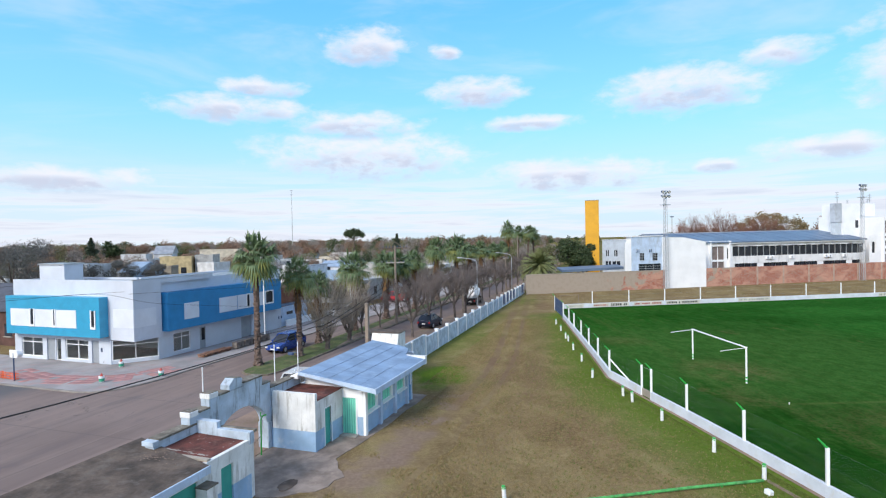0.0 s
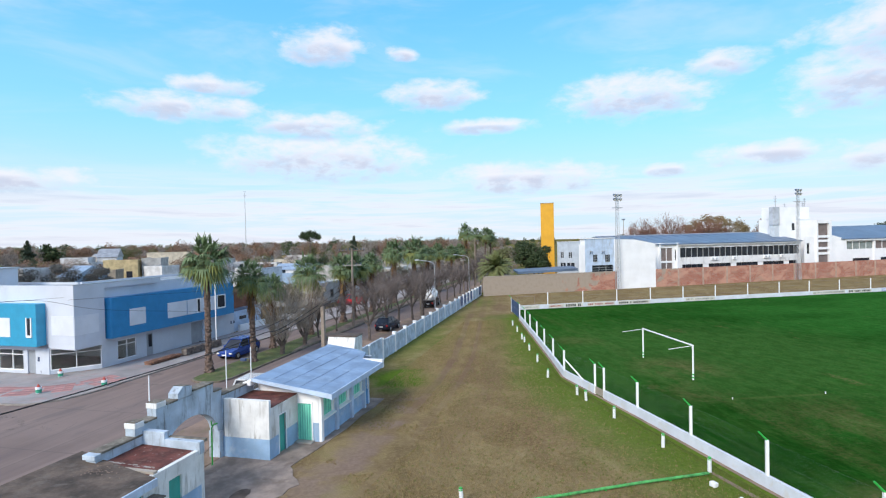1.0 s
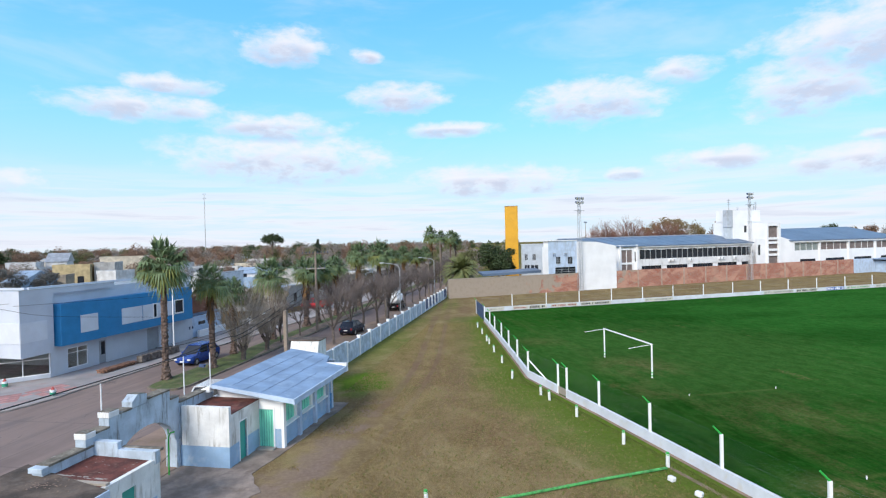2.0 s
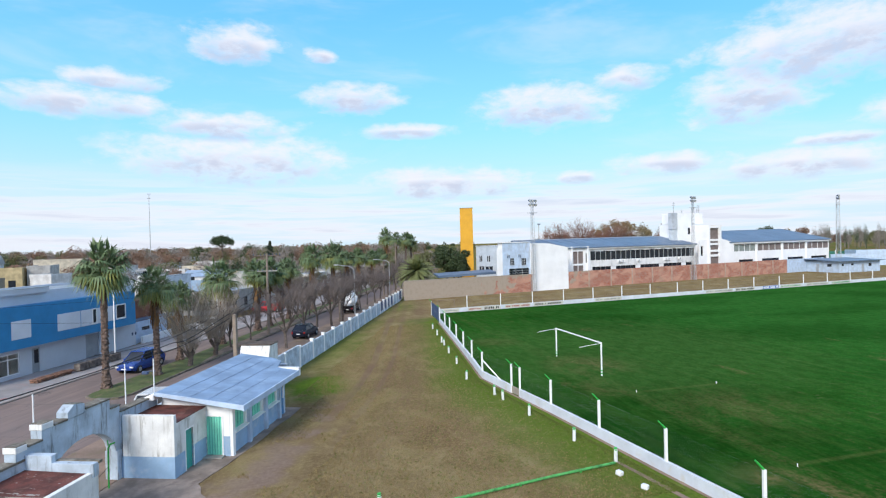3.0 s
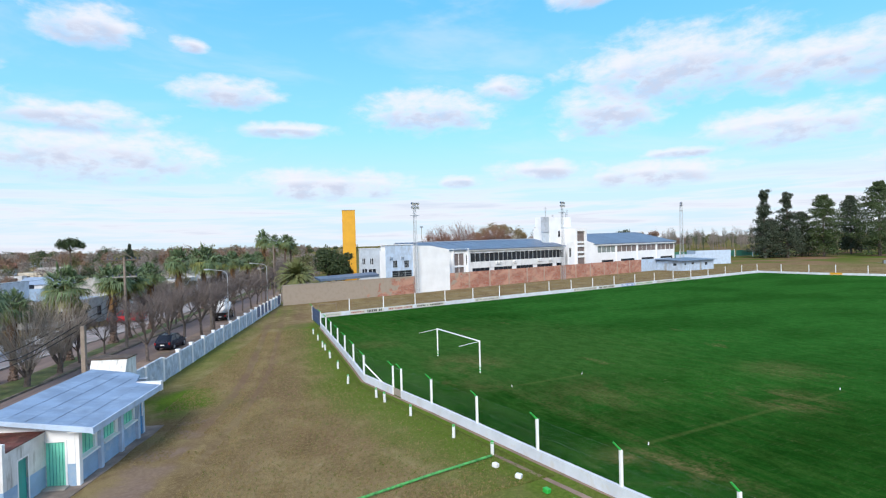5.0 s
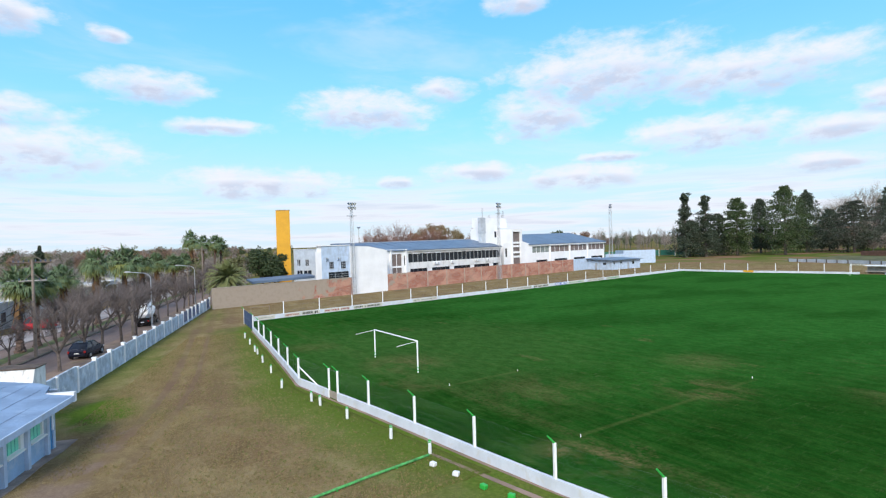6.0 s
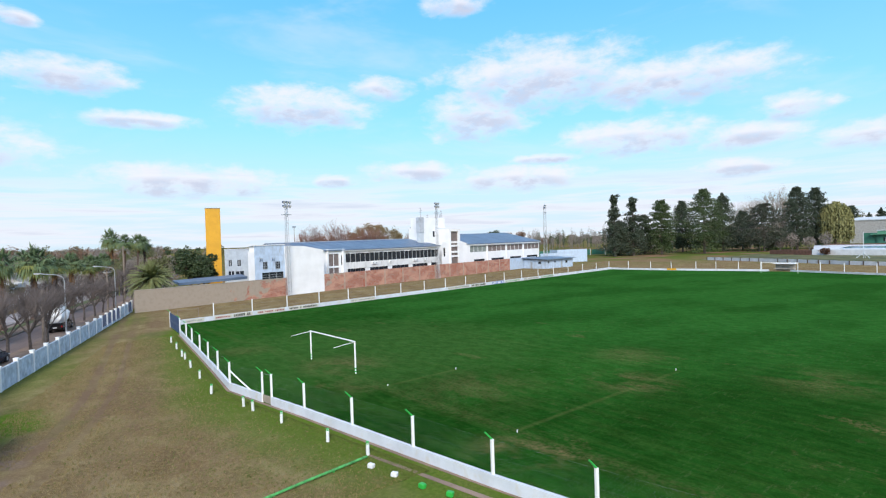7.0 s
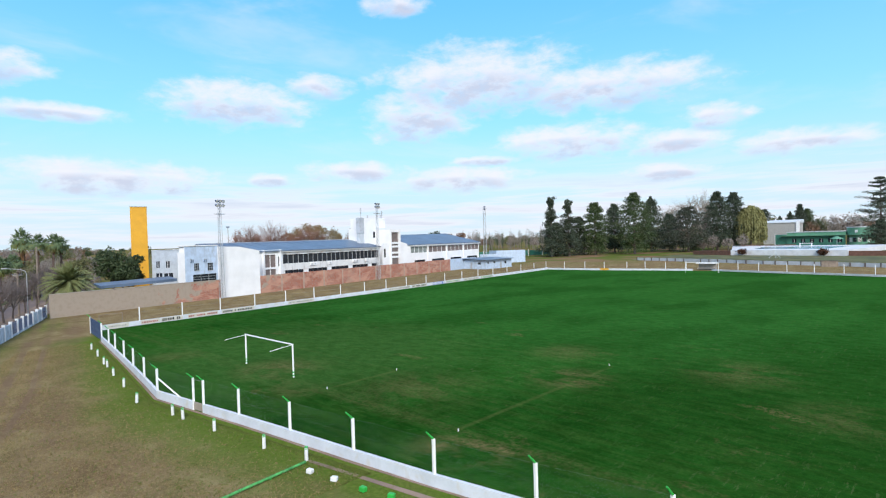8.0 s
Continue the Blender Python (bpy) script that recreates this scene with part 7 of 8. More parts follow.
SHOOT = mat("pale_brown_shoots", (0.33, 0.28, 0.23), 0.9, vary=0.25, bump=0)
pollard_tree(STREET @ pose(-12.2, 21.7, 0.1), 7.1, 3.3, 1, "leafless pollarded tree with a broad fan of pale shoots")
pollard_tree(STREET @ pose(-12.3, 26.2, 0.1), 6.9, 2.6, 2, "leafless pollarded tree with a narrower fan of pale shoots")
t3 = bare_tree(STREET @ pose(-6.6, 29.4, 0.05), 6.6, 0.5, 3, "leafless purple-grey street tree by the wall", True)
t4 = bare_tree(STREET @ pose(-6.8, 35.6, 0.05), 7.0, 0.48, 4, "leafless forked street tree by the wall", True)
t5 = bare_tree(STREET @ pose(-6.7, 39.3, 0.05), 7.0, 0.62, 5, "leafless purple-grey street tree by the wall")
for i, (r, s, h) in enumerate(((-6.2, 43.6, 6.8), (-5.9, 47.6, 6.5), (-7.4, 51.8, 6.6), (-8.0, 56.4, 6.2), (-6.9, 61.8, 6.4), (-6.9, 66.7, 6.4), (-6.6, 71.4, 6.2), (-6.7, 76.6, 6.0), (-6.5, 83.4, 6.2), (-6.4, 91.3, 6.3),
                                (-12.6, 29.9, 5.0), (-12.4, 34.0, 4.6), (-12.6, 46.4, 5.2), (-12.5, 53.6, 5.4), (-12.5, 65.9, 5.8), (-12.5, 77.2, 5.8), (-19.8, 61.8, 5.6), (-21.5, 72.1, 6.0), (-6.5, 99.9, 7.0), (-7.0, 108.2, 7.0))):
    src, sh = ((t3, 5.8), (t4, 6.4), (t5, 6.6))[i % 3]
    o = copy_thing(src, STREET @ pose(r, s, 0.05, 0, 0, 71 * i))
    o.scale = (h / sh * 0.79,) * 3
for o in (t3, t4, t5):
    o.scale = (0.87,) * 3


def clumps(bm, rng, centre, size, count, leaf, squash=1.0, hollow=0.55):
    """Leaf sprays scattered through an uneven ellipsoid: pairs of small slanted blades."""
    cx, cy, cz = centre
    for _ in range(count):
        d = Vector((rng.gauss(0, 1), rng.gauss(0, 1), rng.gauss(0, 1))).normalized()
        rad = hollow + (1 - hollow) * rng.random() ** 0.7
        bumpy = 0.8 + 0.35 * noise.noise(d * 2.1 + Vector((cx, cy, cz)))
        c = Vector((cx + d.x * size[0] * rad * bumpy, cy + d.y * size[1] * rad * bumpy, cz + d.z * size[2] * rad * bumpy * squash))
        u = Vector((rng.gauss(0, 1), rng.gauss(0, 1), rng.gauss(0, 0.6))).normalized() * leaf * rng.uniform(0.6, 1.2)
        v = u.cross(Vector((rng.gauss(0, 1), rng.gauss(0, 1), rng.gauss(0, 1)))).normalized() * leaf * rng.uniform(0.35, 0.7)
        a, b_, c_, d_ = (bm.verts.new(c + p) for p in (-u, v * 0.9, u, -v))
        bm.faces.new((a, b_, c_))
        bm.faces.new((a, c_, d_))


def conifer(m, h, half, seed, leafm, label, shape="cone", name="conifer"):
    """Trunk, layered boughs and needle sprays with gaps between them."""
    g = thing(name, m, label, "conifer tree", "conifers behind the far goal")
    rng = random.Random(seed)
    boughs, b = tube(B(), (0, 0, 0), (0, 0, h * 0.97), h * 0.018 + 0.1, 0.06, 8), B()
    tiers = max(6, int(h / (2.2 if shape == "cedar" else 1.4)))
    for k in range(tiers):
        t = k / (tiers - 1)
        if shape == "cone":
            prof = (1 - t) ** 0.65 * min(1.0, 0.6 + t * 2.0) + 0.03
        elif shape == "oval":
            prof = math.sin(math.pi * (0.16 + 0.78 * t)) ** 0.72 * (1.06 - 0.25 * t)
        elif shape == "open":
            prof = 1.1 - 0.6 * t if t < 0.5 else max(0.12, 0.95 - 0.75 * t + 0.16 * math.sin(22 * t + seed))
        else:
            prof = 0.2 if t < 0.22 else (1.1 - t) ** 0.8
        limbs_ = 7
        for j in range(limbs_):
            z = h * (0.13 + 0.85 * t) + rng.uniform(-0.9, 0.9) * (1 - t) * 1.9
            a = j * 6.283 / limbs_ + k * 0.7 + rng.uniform(-0.4, 0.4)
            rr = (half * prof + 0.2) * rng.uniform(0.55, 1.2)
            rise = rng.uniform(0.05, 0.45) if shape == "cedar" else rng.uniform(-0.3, 0.15)
            e = Vector((math.cos(a) * rr, math.sin(a) * rr, min(h, z + rr * rise)))
            tube(boughs, (0, 0, z), e, 0.09, 0.03, 3, False)
            if shape in ("open", "cedar") and rng.random() < (0.34 if shape == "open" else 0.08):
                continue
            for q in (0.4, 0.72, 1.0):
                c = Vector((0, 0, z)).lerp(e, q)
                sx = 0.36 * rr + 0.8 * (1 - 0.7 * t)
                clumps(b, rng, c, (sx, sx, (1.35 if shape == "cedar" else 2.1) * (1 - 0.45 * t)), 40 if shape == "cedar" else 34, 0.36, 1.0, 0.05)
    clumps(b, rng, (0, 0, h * 0.97), (0.35, 0.35, 0.8), 24, 0.3, 1.0, 0.0)
    part("trunk", boughs, BARK, g)
    part("crown", b, leafm, g)
    return g


DUSKY = leaf_mat("dusky_grey_green_needles", (0.035, 0.048, 0.034), (0.075, 0.085, 0.06))
CON = [  # place, height, half width, kind
    (224.1, 140.6, 28.4, 4.0, CONIFER, "open"), (232.5, 136.2, 27.2, 5.0, CONIFER, "open"), (232.6, 143.8, 16.1, 7.1, CONIFER, "oval"), (246.9, 138.8, 19.1, 4.6, CONIFER, "oval"),
    (248.0, 130.5, 25.7, 5.8, PINE, "oval"), (278.3, 135.3, 26.3, 5.8, CONIFER, "oval"), (258.5, 115.2, 30.2, 7.3, PINE, "oval"), (287.4, 118.9, 29.4, 8.1, CONIFER, "cone"),
    (308.9, 117.8, 20.3, 6.0, CONIFER, "oval"), (288.0, 100.1, 22.8, 9.8, DUSKY, "oval"), (307.4, 92.1, 30.8, 5.6, CONIFER, "oval"), (318.1, 87.0, 30.5, 5.6, CONIFER, "oval"),
    (554.2, 126.5, 28.7, 7.7, CONIFER, "oval"), (563.8, 116.7, 22.2, 4.8, CONIFER, "cone"), (594.2, 114.6, 26.7, 6.0, CONIFER, "cone"), (504.8, 90.8, 29.6, 4.0, CONIFER, "oval"), (515.2, 87.8, 26.1, 5.8, PINE, "oval"),
    (348.3, 28.5, 35.0, 11.0, CONIFER, "cedar"), (336.1, 27.7, 13.1, 7.0, CONIFER, "oval"), (361.7, 21.6, 32.2, 11.5, CONIFER, "cedar")]
for i, (x, y, h, half, lm, shp) in enumerate(CON):
    conifer(pose(x, y, 0), h, half * 1.2, 30 + i, lm, {"open": "tall ragged dark conifer with open boughs", "oval": "dense rounded dark conifer with hanging boughs", "cone": "dark spire-shaped conifer with drooping boughs", "cedar": "tall dark cedar with flat spreading boughs"}[shp], shp)


def leafy(m, h, half, seed, leafm, label, count=900, leaf=0.45, group="", name="leafy_tree"):
    g = thing(name, m, label, "tree", group)
    rng = random.Random(seed)
    tr = tube(B(), (0, 0, 0), (0, 0, h * 0.45), 0.03 * h, 0.018 * h, 8)
    for k in range(6):
        a = k * 1.05
        tube(tr, (0, 0, h * (0.28 + 0.03 * k)), (math.cos(a) * half * 0.6, math.sin(a) * half * 0.6, h * rng.uniform(0.55, 0.75)), 0.012 * h, 0.005 * h, 5, False)
    part("trunk", tr, BARK, g)
    b = B()
    clumps(b, rng, (0, 0, h * 0.62), (half * 0.75, half * 0.75, h * 0.34), count // 3, leaf)
    for k in range(9):
        a, rr = k * 2.4, half * rng.uniform(0.3, 0.72)
        s = half * rng.uniform(0.32, 0.5)
        clumps(b, rng, (math.cos(a) * rr, math.sin(a) * rr, h * rng.uniform(0.42, 0.85)), (s, s, s * 0.8), count // 12, leaf)
    part("crown", b, leafm, g)
    return g


def willow(m, h, half, seed, label):
    """A dome of hanging strands hung with narrow leaves."""
    g = thing("willow_tree", m, label, "tree")
    rng = random.Random(seed)
    part("trunk", tube(B(), (0, 0, 0), (0, 0, h * 0.6), 0.5, 0.3, 8), BARK, g)
    b = B()
    for k in range(900):
        a, rr = rng.uniform(0, 6.283), half * math.sqrt(rng.random()) * rng.uniform(0.85, 1.08)
        top = h * (0.55 + 0.45 * math.sqrt(max(0.0, 1 - (rr / half) ** 2))) * rng.uniform(0.92, 1.03)
        ln = rng.uniform(0.35, 0.85) * top
        for q in range(9):
            c = Vector((math.cos(a) * rr * (1 + 0.05 * q / 9), math.sin(a) * rr, top - ln * q / 9))
            u = Vector((rng.gauss(0, 0.25), rng.gauss(0, 0.25), -1)).normalized() * rng.uniform(0.6, 1.2)
            v = Vector((rng.gauss(0, 1), rng.gauss(0, 1), 0)).normalized() * 0.36
            b.faces.new([b.verts.new(p) for p in (c - v, c + u, c + v, c - u * 0.5)])
    part("crown", b, WILLOW, g, "hanging yellow-green strands")
    return g


willow(pose(320.0, 79.5, 0), 22.6, 7.7, 60, "yellow-green willow with hanging strands")
leafy(SCHOOL @ pose(-10.6, 16.0, 0), 9.4, 4.2, 61, DARKLEAF, "dense dark evergreen tree beside the yellow tower", 6000, 0.21)
leafy(SCHOOL @ pose(-8.8, 17.5, 0), 7.8, 3.2, 62, DARKLEAF, "dense dark evergreen tree beside the yellow tower", 4000, 0.21)
leafy(pose(33.6, 115.7, 0), 11.2, 4.8, 63, DARKLEAF, "dense dark evergreen tree behind the date palm", 5000, 0.22)
leafy(SCHOOL @ pose(-17.0, 19.0, 0), 9.2, 2.4, 64, OLIVE, "yellowing olive-green tree behind the date palm", 2500, 0.2)
def umbrella_pine(m, h, half, seed, label):
    """A bare forked stem under a flat-bottomed dome of needle clumps."""
    g = thing("umbrella_pine", m, label, "pine tree")
    rng = random.Random(seed)
    tr, b = tube(B(), (0, 0, 0), (0, 0, h * 0.68), 0.35, 0.22, 8), B()
    for k in range(16):
        a, rr = k * 2.4, half * 0.82 * math.sqrt((k + 0.3) / 16)
        z = h * (0.86 - 0.15 * (rr / half) ** 2) + rng.uniform(-0.5, 0.4)
        tube(tr, (0, 0, h * 0.62), (math.cos(a) * rr, math.sin(a) * rr, z - 0.6), 0.14, 0.05, 5, False)
        clumps(b, rng, (math.cos(a) * rr, math.sin(a) * rr, z), (half * 0.34, half * 0.34, h * 0.12), 420, 0.26, 1.0, 0.2)
    part("trunk", tr, BARK, g)
    part("crown", b, DARKLEAF, g)
    return g


umbrella_pine(pose(-33.7, 258.6, 0), 17.2, 5.6, 65, "broad dark umbrella pine over the town")
leafy(pose(-129.5, 224.4, 0), 13.0, 5.2, 66, DARKLEAF, "round dark evergreen over the town", 800, 0.7)
conifer(pose(-118.8, 195.7, 0), 12.4, 2.2, 67, CONIFER, "small dark spruce over the town", "cone", "spruce")
conifer(pose(-9.4, 200.9, 0), 11.9, 1.4, 68, CONIFER, "small dark spruce over the town", "cone", "spruce")
for i, (x, y, h, half, lm) in enumerate(((121.0, 198.0, 17.6, 5.0, TAN), (128.0, 195.0, 19.6, 6.2, TAN), (135.0, 191.0, 18.4, 6.0, TAN), (142.0, 187.0, 16.5, 5.5, RUSSET), (148.0, 186.0, 17.0, 4.6, DARKLEAF), (152.0, 182.0, 14.2, 5.0, RUSSET),
                                           (189.3, 184.1, 15.5, 5.5, DARKLEAF), (200.0, 178.0, 14.0, 5.0, RUSSET), (196.0, 182.0, 13.6, 4.0, TAN))):
    leafy(pose(x, y, 0), h, half, 70 + i, lm, "tan and olive autumn tree behind the school roof" if lm is TAN else "russet tree behind the school roof" if lm is RUSSET else "dark tree behind the school roof", 2600, 0.34)
for i in range(9):
    bare_tree(pose(86.0 + 2.7 * i, 171.5 - 0.6 * i, 0, 0, 0, 40 * i), 13.2 + 1.6 * math.sin(i * 1.9), 0.45, 80 + i, "leafless reddish tree behind the school roof", True, "bare trees behind the school", REDTWIG)
for i, (x, y, h) in enumerate(((347.1, 119.5, 29.0), (354.4, 111.7, 30.0), (346.0, 127.8, 26.0))):
    bare_tree(pose(x, y, 0, 0, 0, 50 * i), h, 0.55, 95 + i, "tall pale leafless tree behind the conifers", True, "bare trees behind the conifers", SHOOT)
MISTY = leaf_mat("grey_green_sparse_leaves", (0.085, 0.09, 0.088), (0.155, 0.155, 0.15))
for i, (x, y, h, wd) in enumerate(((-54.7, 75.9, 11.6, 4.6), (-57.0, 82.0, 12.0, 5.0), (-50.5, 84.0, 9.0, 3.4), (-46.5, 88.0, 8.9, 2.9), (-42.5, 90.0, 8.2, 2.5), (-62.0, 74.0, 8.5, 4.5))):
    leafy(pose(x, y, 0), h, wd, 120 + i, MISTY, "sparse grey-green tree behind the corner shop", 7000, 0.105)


# tree masses of the town and the plain, too many to count
def tree_mass(name, leafm, places, label):
    """Many crowns of small leaf sprays on thin stems, in one mesh."""
    rng = np.random.default_rng(len(places))
    verts, faces, base = [], [], 0
    for x, y, h, half in places:
        near = math.hypot(x, y) < 280
        n, leaf = (1300, half * 0.042) if near else (620, half * 0.058)
        d = rng.normal(size=(n, 3))
        d /= np.linalg.norm(d, axis=1)[:, None]
        rad = 0.35 + 0.65 * rng.random(n) ** 0.7
        lump = 0.78 + 0.22 * np.sin(3.1 * d[:, 0] + x) * np.cos(2.7 * d[:, 2] + y)
        c = np.array((x, y, h * 0.56)) + d * np.array((half, half, h * 0.44)) * (rad * lump)[:, None]
        u = rng.normal(size=(n, 3)) * leaf
        v = rng.normal(size=(n, 3)) * leaf * 0.5
        verts.append(np.stack((c - u, c + v, c + u, c - v), axis=1).reshape(-1, 3))
        faces.append(np.arange(base, base + 4 * n).reshape(n, 4))
        base += 4 * n
        stem = np.array([(x + 0.14 * a, y + 0.14 * b, z) for z in (0.0, h * 0.6) for a, b in ((-1, -1), (1, -1), (0, 1))])
        verts.append(stem)
        faces.append(np.array([(0, 1, 4, 3), (1, 2, 5, 4), (2, 0, 3, 5)]) + base)
        base += 6
    me = bpy.data.meshes.new(name)
    me.from_pydata(np.concatenate(verts).tolist(), [], np.concatenate(faces).tolist())
    me.materials.append(leafm)
    return tagged(new(name, me), label, "trees", kind="stuff")


masses = {"r": [], "g": [], "o": [], "d": []}
rngM = random.Random(77)
for _ in range(1100):
    a, d = rngM.uniform(-48, 12), 135 + 600 * rngM.random() ** 1.2
    x, y = 4.3 + d * math.sin(radians(a)), 1.4 + d * math.cos(radians(a))
    l = STREET.inverted() @ Vector((x, y, 0))
    if l.x > -27 or l.y < 12 or (l.x > -44 and l.y < 62):
        continue
    h = rngM.uniform(5.5, 9.3) if d < 250 else rngM.uniform(9.0, 13.5)
    masses[rngM.choice("rrrrggggood")].append((x, y, h, rngM.uniform(1.8, 3.4) * (1 if d < 250 else 1.6)))
for _ in range(260):    # the far plain all round
    a, d = rngM.uniform(-50, 95), rngM.uniform(480, 1500)
    x, y = 4.3 + d * math.sin(radians(a)), 1.4 + d * math.cos(radians(a))
    h = rngM.uniform(8, 14) * (0.8 + d / 2500)
    masses[rngM.choice("rgggoodd")].append((x, y, h, rngM.uniform(5, 12)))
for _ in range(70):     # along the end of the avenue and behind the walls
    l = STREET @ Vector((rngM.uniform(-30, -2), rngM.uniform(110, 260), 0))
    masses[rngM.choice("rggoo")].append((l.x, l.y, rngM.uniform(6, 9), rngM.uniform(2.0, 3.6)))
for _ in range(60):
    a, d = rngM.uniform(16, 44), rngM.uniform(230, 420)
    masses[rngM.choice("rggo")].append((4.3 + d * math.sin(radians(a)), 1.4 + d * math.cos(radians(a)), rngM.uniform(8, 11), rngM.uniform(3, 6)))
for _ in range(90):     # poplar rows across the far field
    a, d = rngM.uniform(48, 58), rngM.uniform(400, 520)
    masses["g" if rngM.random() < 0.7 else "d"].append((4.3 + d * math.sin(radians(a)), 1.4 + d * math.cos(radians(a)), rngM.uniform(11, 20), rngM.uniform(1.5, 2.8)))
for _ in range(60):     # undergrowth below the conifers
    a, d = rngM.uniform(59.5, 76.0), rngM.uniform(300, 350)
    masses["d" if rngM.random() < 0.6 else "g"].append((4.3 + d * math.sin(radians(a)), 1.4 + d * math.cos(radians(a)), rngM.uniform(4, 11), rngM.uniform(2.5, 4.5)))
for _ in range(70):     # behind the clubhouse
    a, d = rngM.uniform(66, 96), rngM.uniform(480, 620)
    masses[rngM.choice("rggod")].append((4.3 + d * math.sin(radians(a)), 1.4 + d * math.cos(radians(a)), rngM.uniform(14, 24), rngM.uniform(6, 10)))
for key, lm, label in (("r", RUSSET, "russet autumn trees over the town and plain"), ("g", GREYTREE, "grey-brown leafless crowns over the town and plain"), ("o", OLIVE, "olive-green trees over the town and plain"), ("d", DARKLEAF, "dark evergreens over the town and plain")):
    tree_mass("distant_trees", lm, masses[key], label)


# ---------------------------------------------------------------- houses of the town
ROOFS = [mat("town_roof_tile", (0.22, 0.10, 0.065), 0.85, vary=0.2), mat("town_roof_sheet", (0.35, 0.38, 0.42), 0.5, 0.3), mat("town_roof_slab", (0.40, 0.38, 0.35), 0.9)]
WALLS = [mat("town_white", (0.64, 0.65, 0.67), 0.85, vary=0.15, stain=(0.45, 0.44, 0.42), streak=0.8), mat("town_beige", (0.52, 0.42, 0.24), 0.85), mat("town_cream", (0.60, 0.54, 0.44), 0.85), mat("town_grey", (0.42, 0.42, 0.42), 0.85), mat("town_blue", (0.30, 0.42, 0.58), 0.8)]


def house(m, wd, dp, h, wm, rm, pitched, label):
    g = thing("house", m, label, "house", "houses of the town")
    part("wall", bx(B(), -wd / 2, wd / 2, -dp / 2, dp / 2, 0, h), wm, g)
    if pitched:
        part("roof", side_slab(B(), [(-dp / 2 - 0.3, h), (dp / 2 + 0.3, h), (0, h + dp * 0.28)], -wd / 2 - 0.3, wd / 2 + 0.3), rm, g)
    else:
        b = B()
        wall(b, "x", -dp / 2 - 0.05, -dp / 2 + 0.15, -wd / 2 - 0.05, wd / 2 + 0.05, h, h + 0.45)
        wall(b, "y", wd / 2 - 0.15, wd / 2 + 0.05, -dp / 2 + 0.15, dp / 2, h, h + 0.45)
        wall(b, "y", -wd / 2 - 0.05, -wd / 2 + 0.15, -dp / 2 + 0.15, dp / 2, h, h + 0.45)
        part("parapet", b, wm, g)
        part("roof", bx(B(), -wd / 2 + 0.15, wd / 2 - 0.15, -dp / 2 + 0.15, dp / 2, h, h + 0.1), rm, g)
    n = max(2, int(wd / 3))
    for i in range(n):
        u = -wd / 2 + wd * (i + 0.5) / n
        for z in ([1.0] if h < 5 else [1.0, 4.0]):
            wn = part("window", bx(B(), u - 0.55, u + 0.55, -dp / 2 - 0.03, -dp / 2 - 0.004, z, z + 1.3), DARKPANE, g)
            part("window_sill", bx(B(), u - 0.65, u + 0.65, -dp / 2 - 0.12, -dp / 2 - 0.004, z - 0.1, z), CONCRETE, wn)
    for v in (-dp * 0.22, dp * 0.2):
        wn = part("window", bx(B(), -wd / 2 - 0.03, -wd / 2 - 0.004, v - 0.6, v + 0.6, 1.0, 2.2), DARKPANE, g)
        part("window_sill", bx(B(), -wd / 2 - 0.12, -wd / 2 - 0.004, v - 0.7, v + 0.7, 0.9, 1.0), CONCRETE, wn)
    return g


REDHOUSE = mat("dark_red_brown_brick", (0.11, 0.055, 0.045), 0.9, vary=0.25)
SHEETBLUE = mat("pale_blue_roof_sheet", (0.30, 0.40, 0.54), 0.45, 0.2, vary=0.12)
house(SHOP @ pose(-48.5, 20.0, 0), 13.0, 9, 3.6, REDHOUSE, mat("dark_blue_grey_tile", (0.07, 0.075, 0.10), 0.7, vary=0.2), True, "dark red-brown brick house beside the corner shop")
house(pose(-51.2, 118.2, 0, 0, 0, 10), 6.2, 7, 7.2, WALLS[1], ROOFS[2], False, "beige two-storey house with a flat roof in the town")
house(pose(-46.2, 120.4, 0, 0, 0, 10), 3.6, 7, 7.4, WALLS[3], ROOFS[2], False, "grey house wall beside the beige house")
house(pose(-51.6, 108.0, 0, 0, 0, 10), 7.5, 5, 5.6, mat("town_raw_render", (0.30, 0.26, 0.21), 0.9, vary=0.2), ROOFS[2], False, "low unpainted house before the beige house")
house(pose(-51.0, 141.0, 0, 0, 0, 10), 9.0, 8, 8.3, WALLS[2], ROOFS[2], False, "long cream two-storey house in the town")
house(pose(-78.0, 150.5, 0, 0, 0, 15), 6.0, 8, 7.3, WALLS[0], ROOFS[1], False, "white two-storey house in the town")
house(pose(-73.5, 157.5, 0, 0, 0, 15), 4.5, 8, 7.6, WALLS[0], ROOFS[1], True, "white gabled house in the town")
house(pose(-47.6, 96.0, 0, 0, 0, -19), 3.2, 6, 5.6, WALLS[4], SHEETBLUE, True, "small house with a blue sheet roof behind the shop")
house(pose(-51.5, 88.5, 0, 0, 0, -19), 4.0, 5, 6.9, WALLS[0], SHEETBLUE, False, "white and blue house behind the roof room")
house(STREET @ pose(-37.5, 58.5, 0), 4.4, 7, 5.9, WALLS[0], ROOFS[1], False, "white two-storey house behind the annex")
house(STREET @ pose(-39.0, 73.5, 0), 6.5, 4, 5.2, WALLS[0], SHEETBLUE, True, "white house with a pale blue sheet roof on the avenue")
house(pose(-34.1, 93.7, 0, 0, 0, -19), 3.4, 4, 6.6, WALLS[0], ROOFS[2], False, "white roof-tank house behind the shop")
house(pose(-42.6, 143.9, 0, 0, 0, -19), 8.0, 8, 6.8, WALLS[0], ROOFS[0], True, "white house with a dark tiled roof in the town")
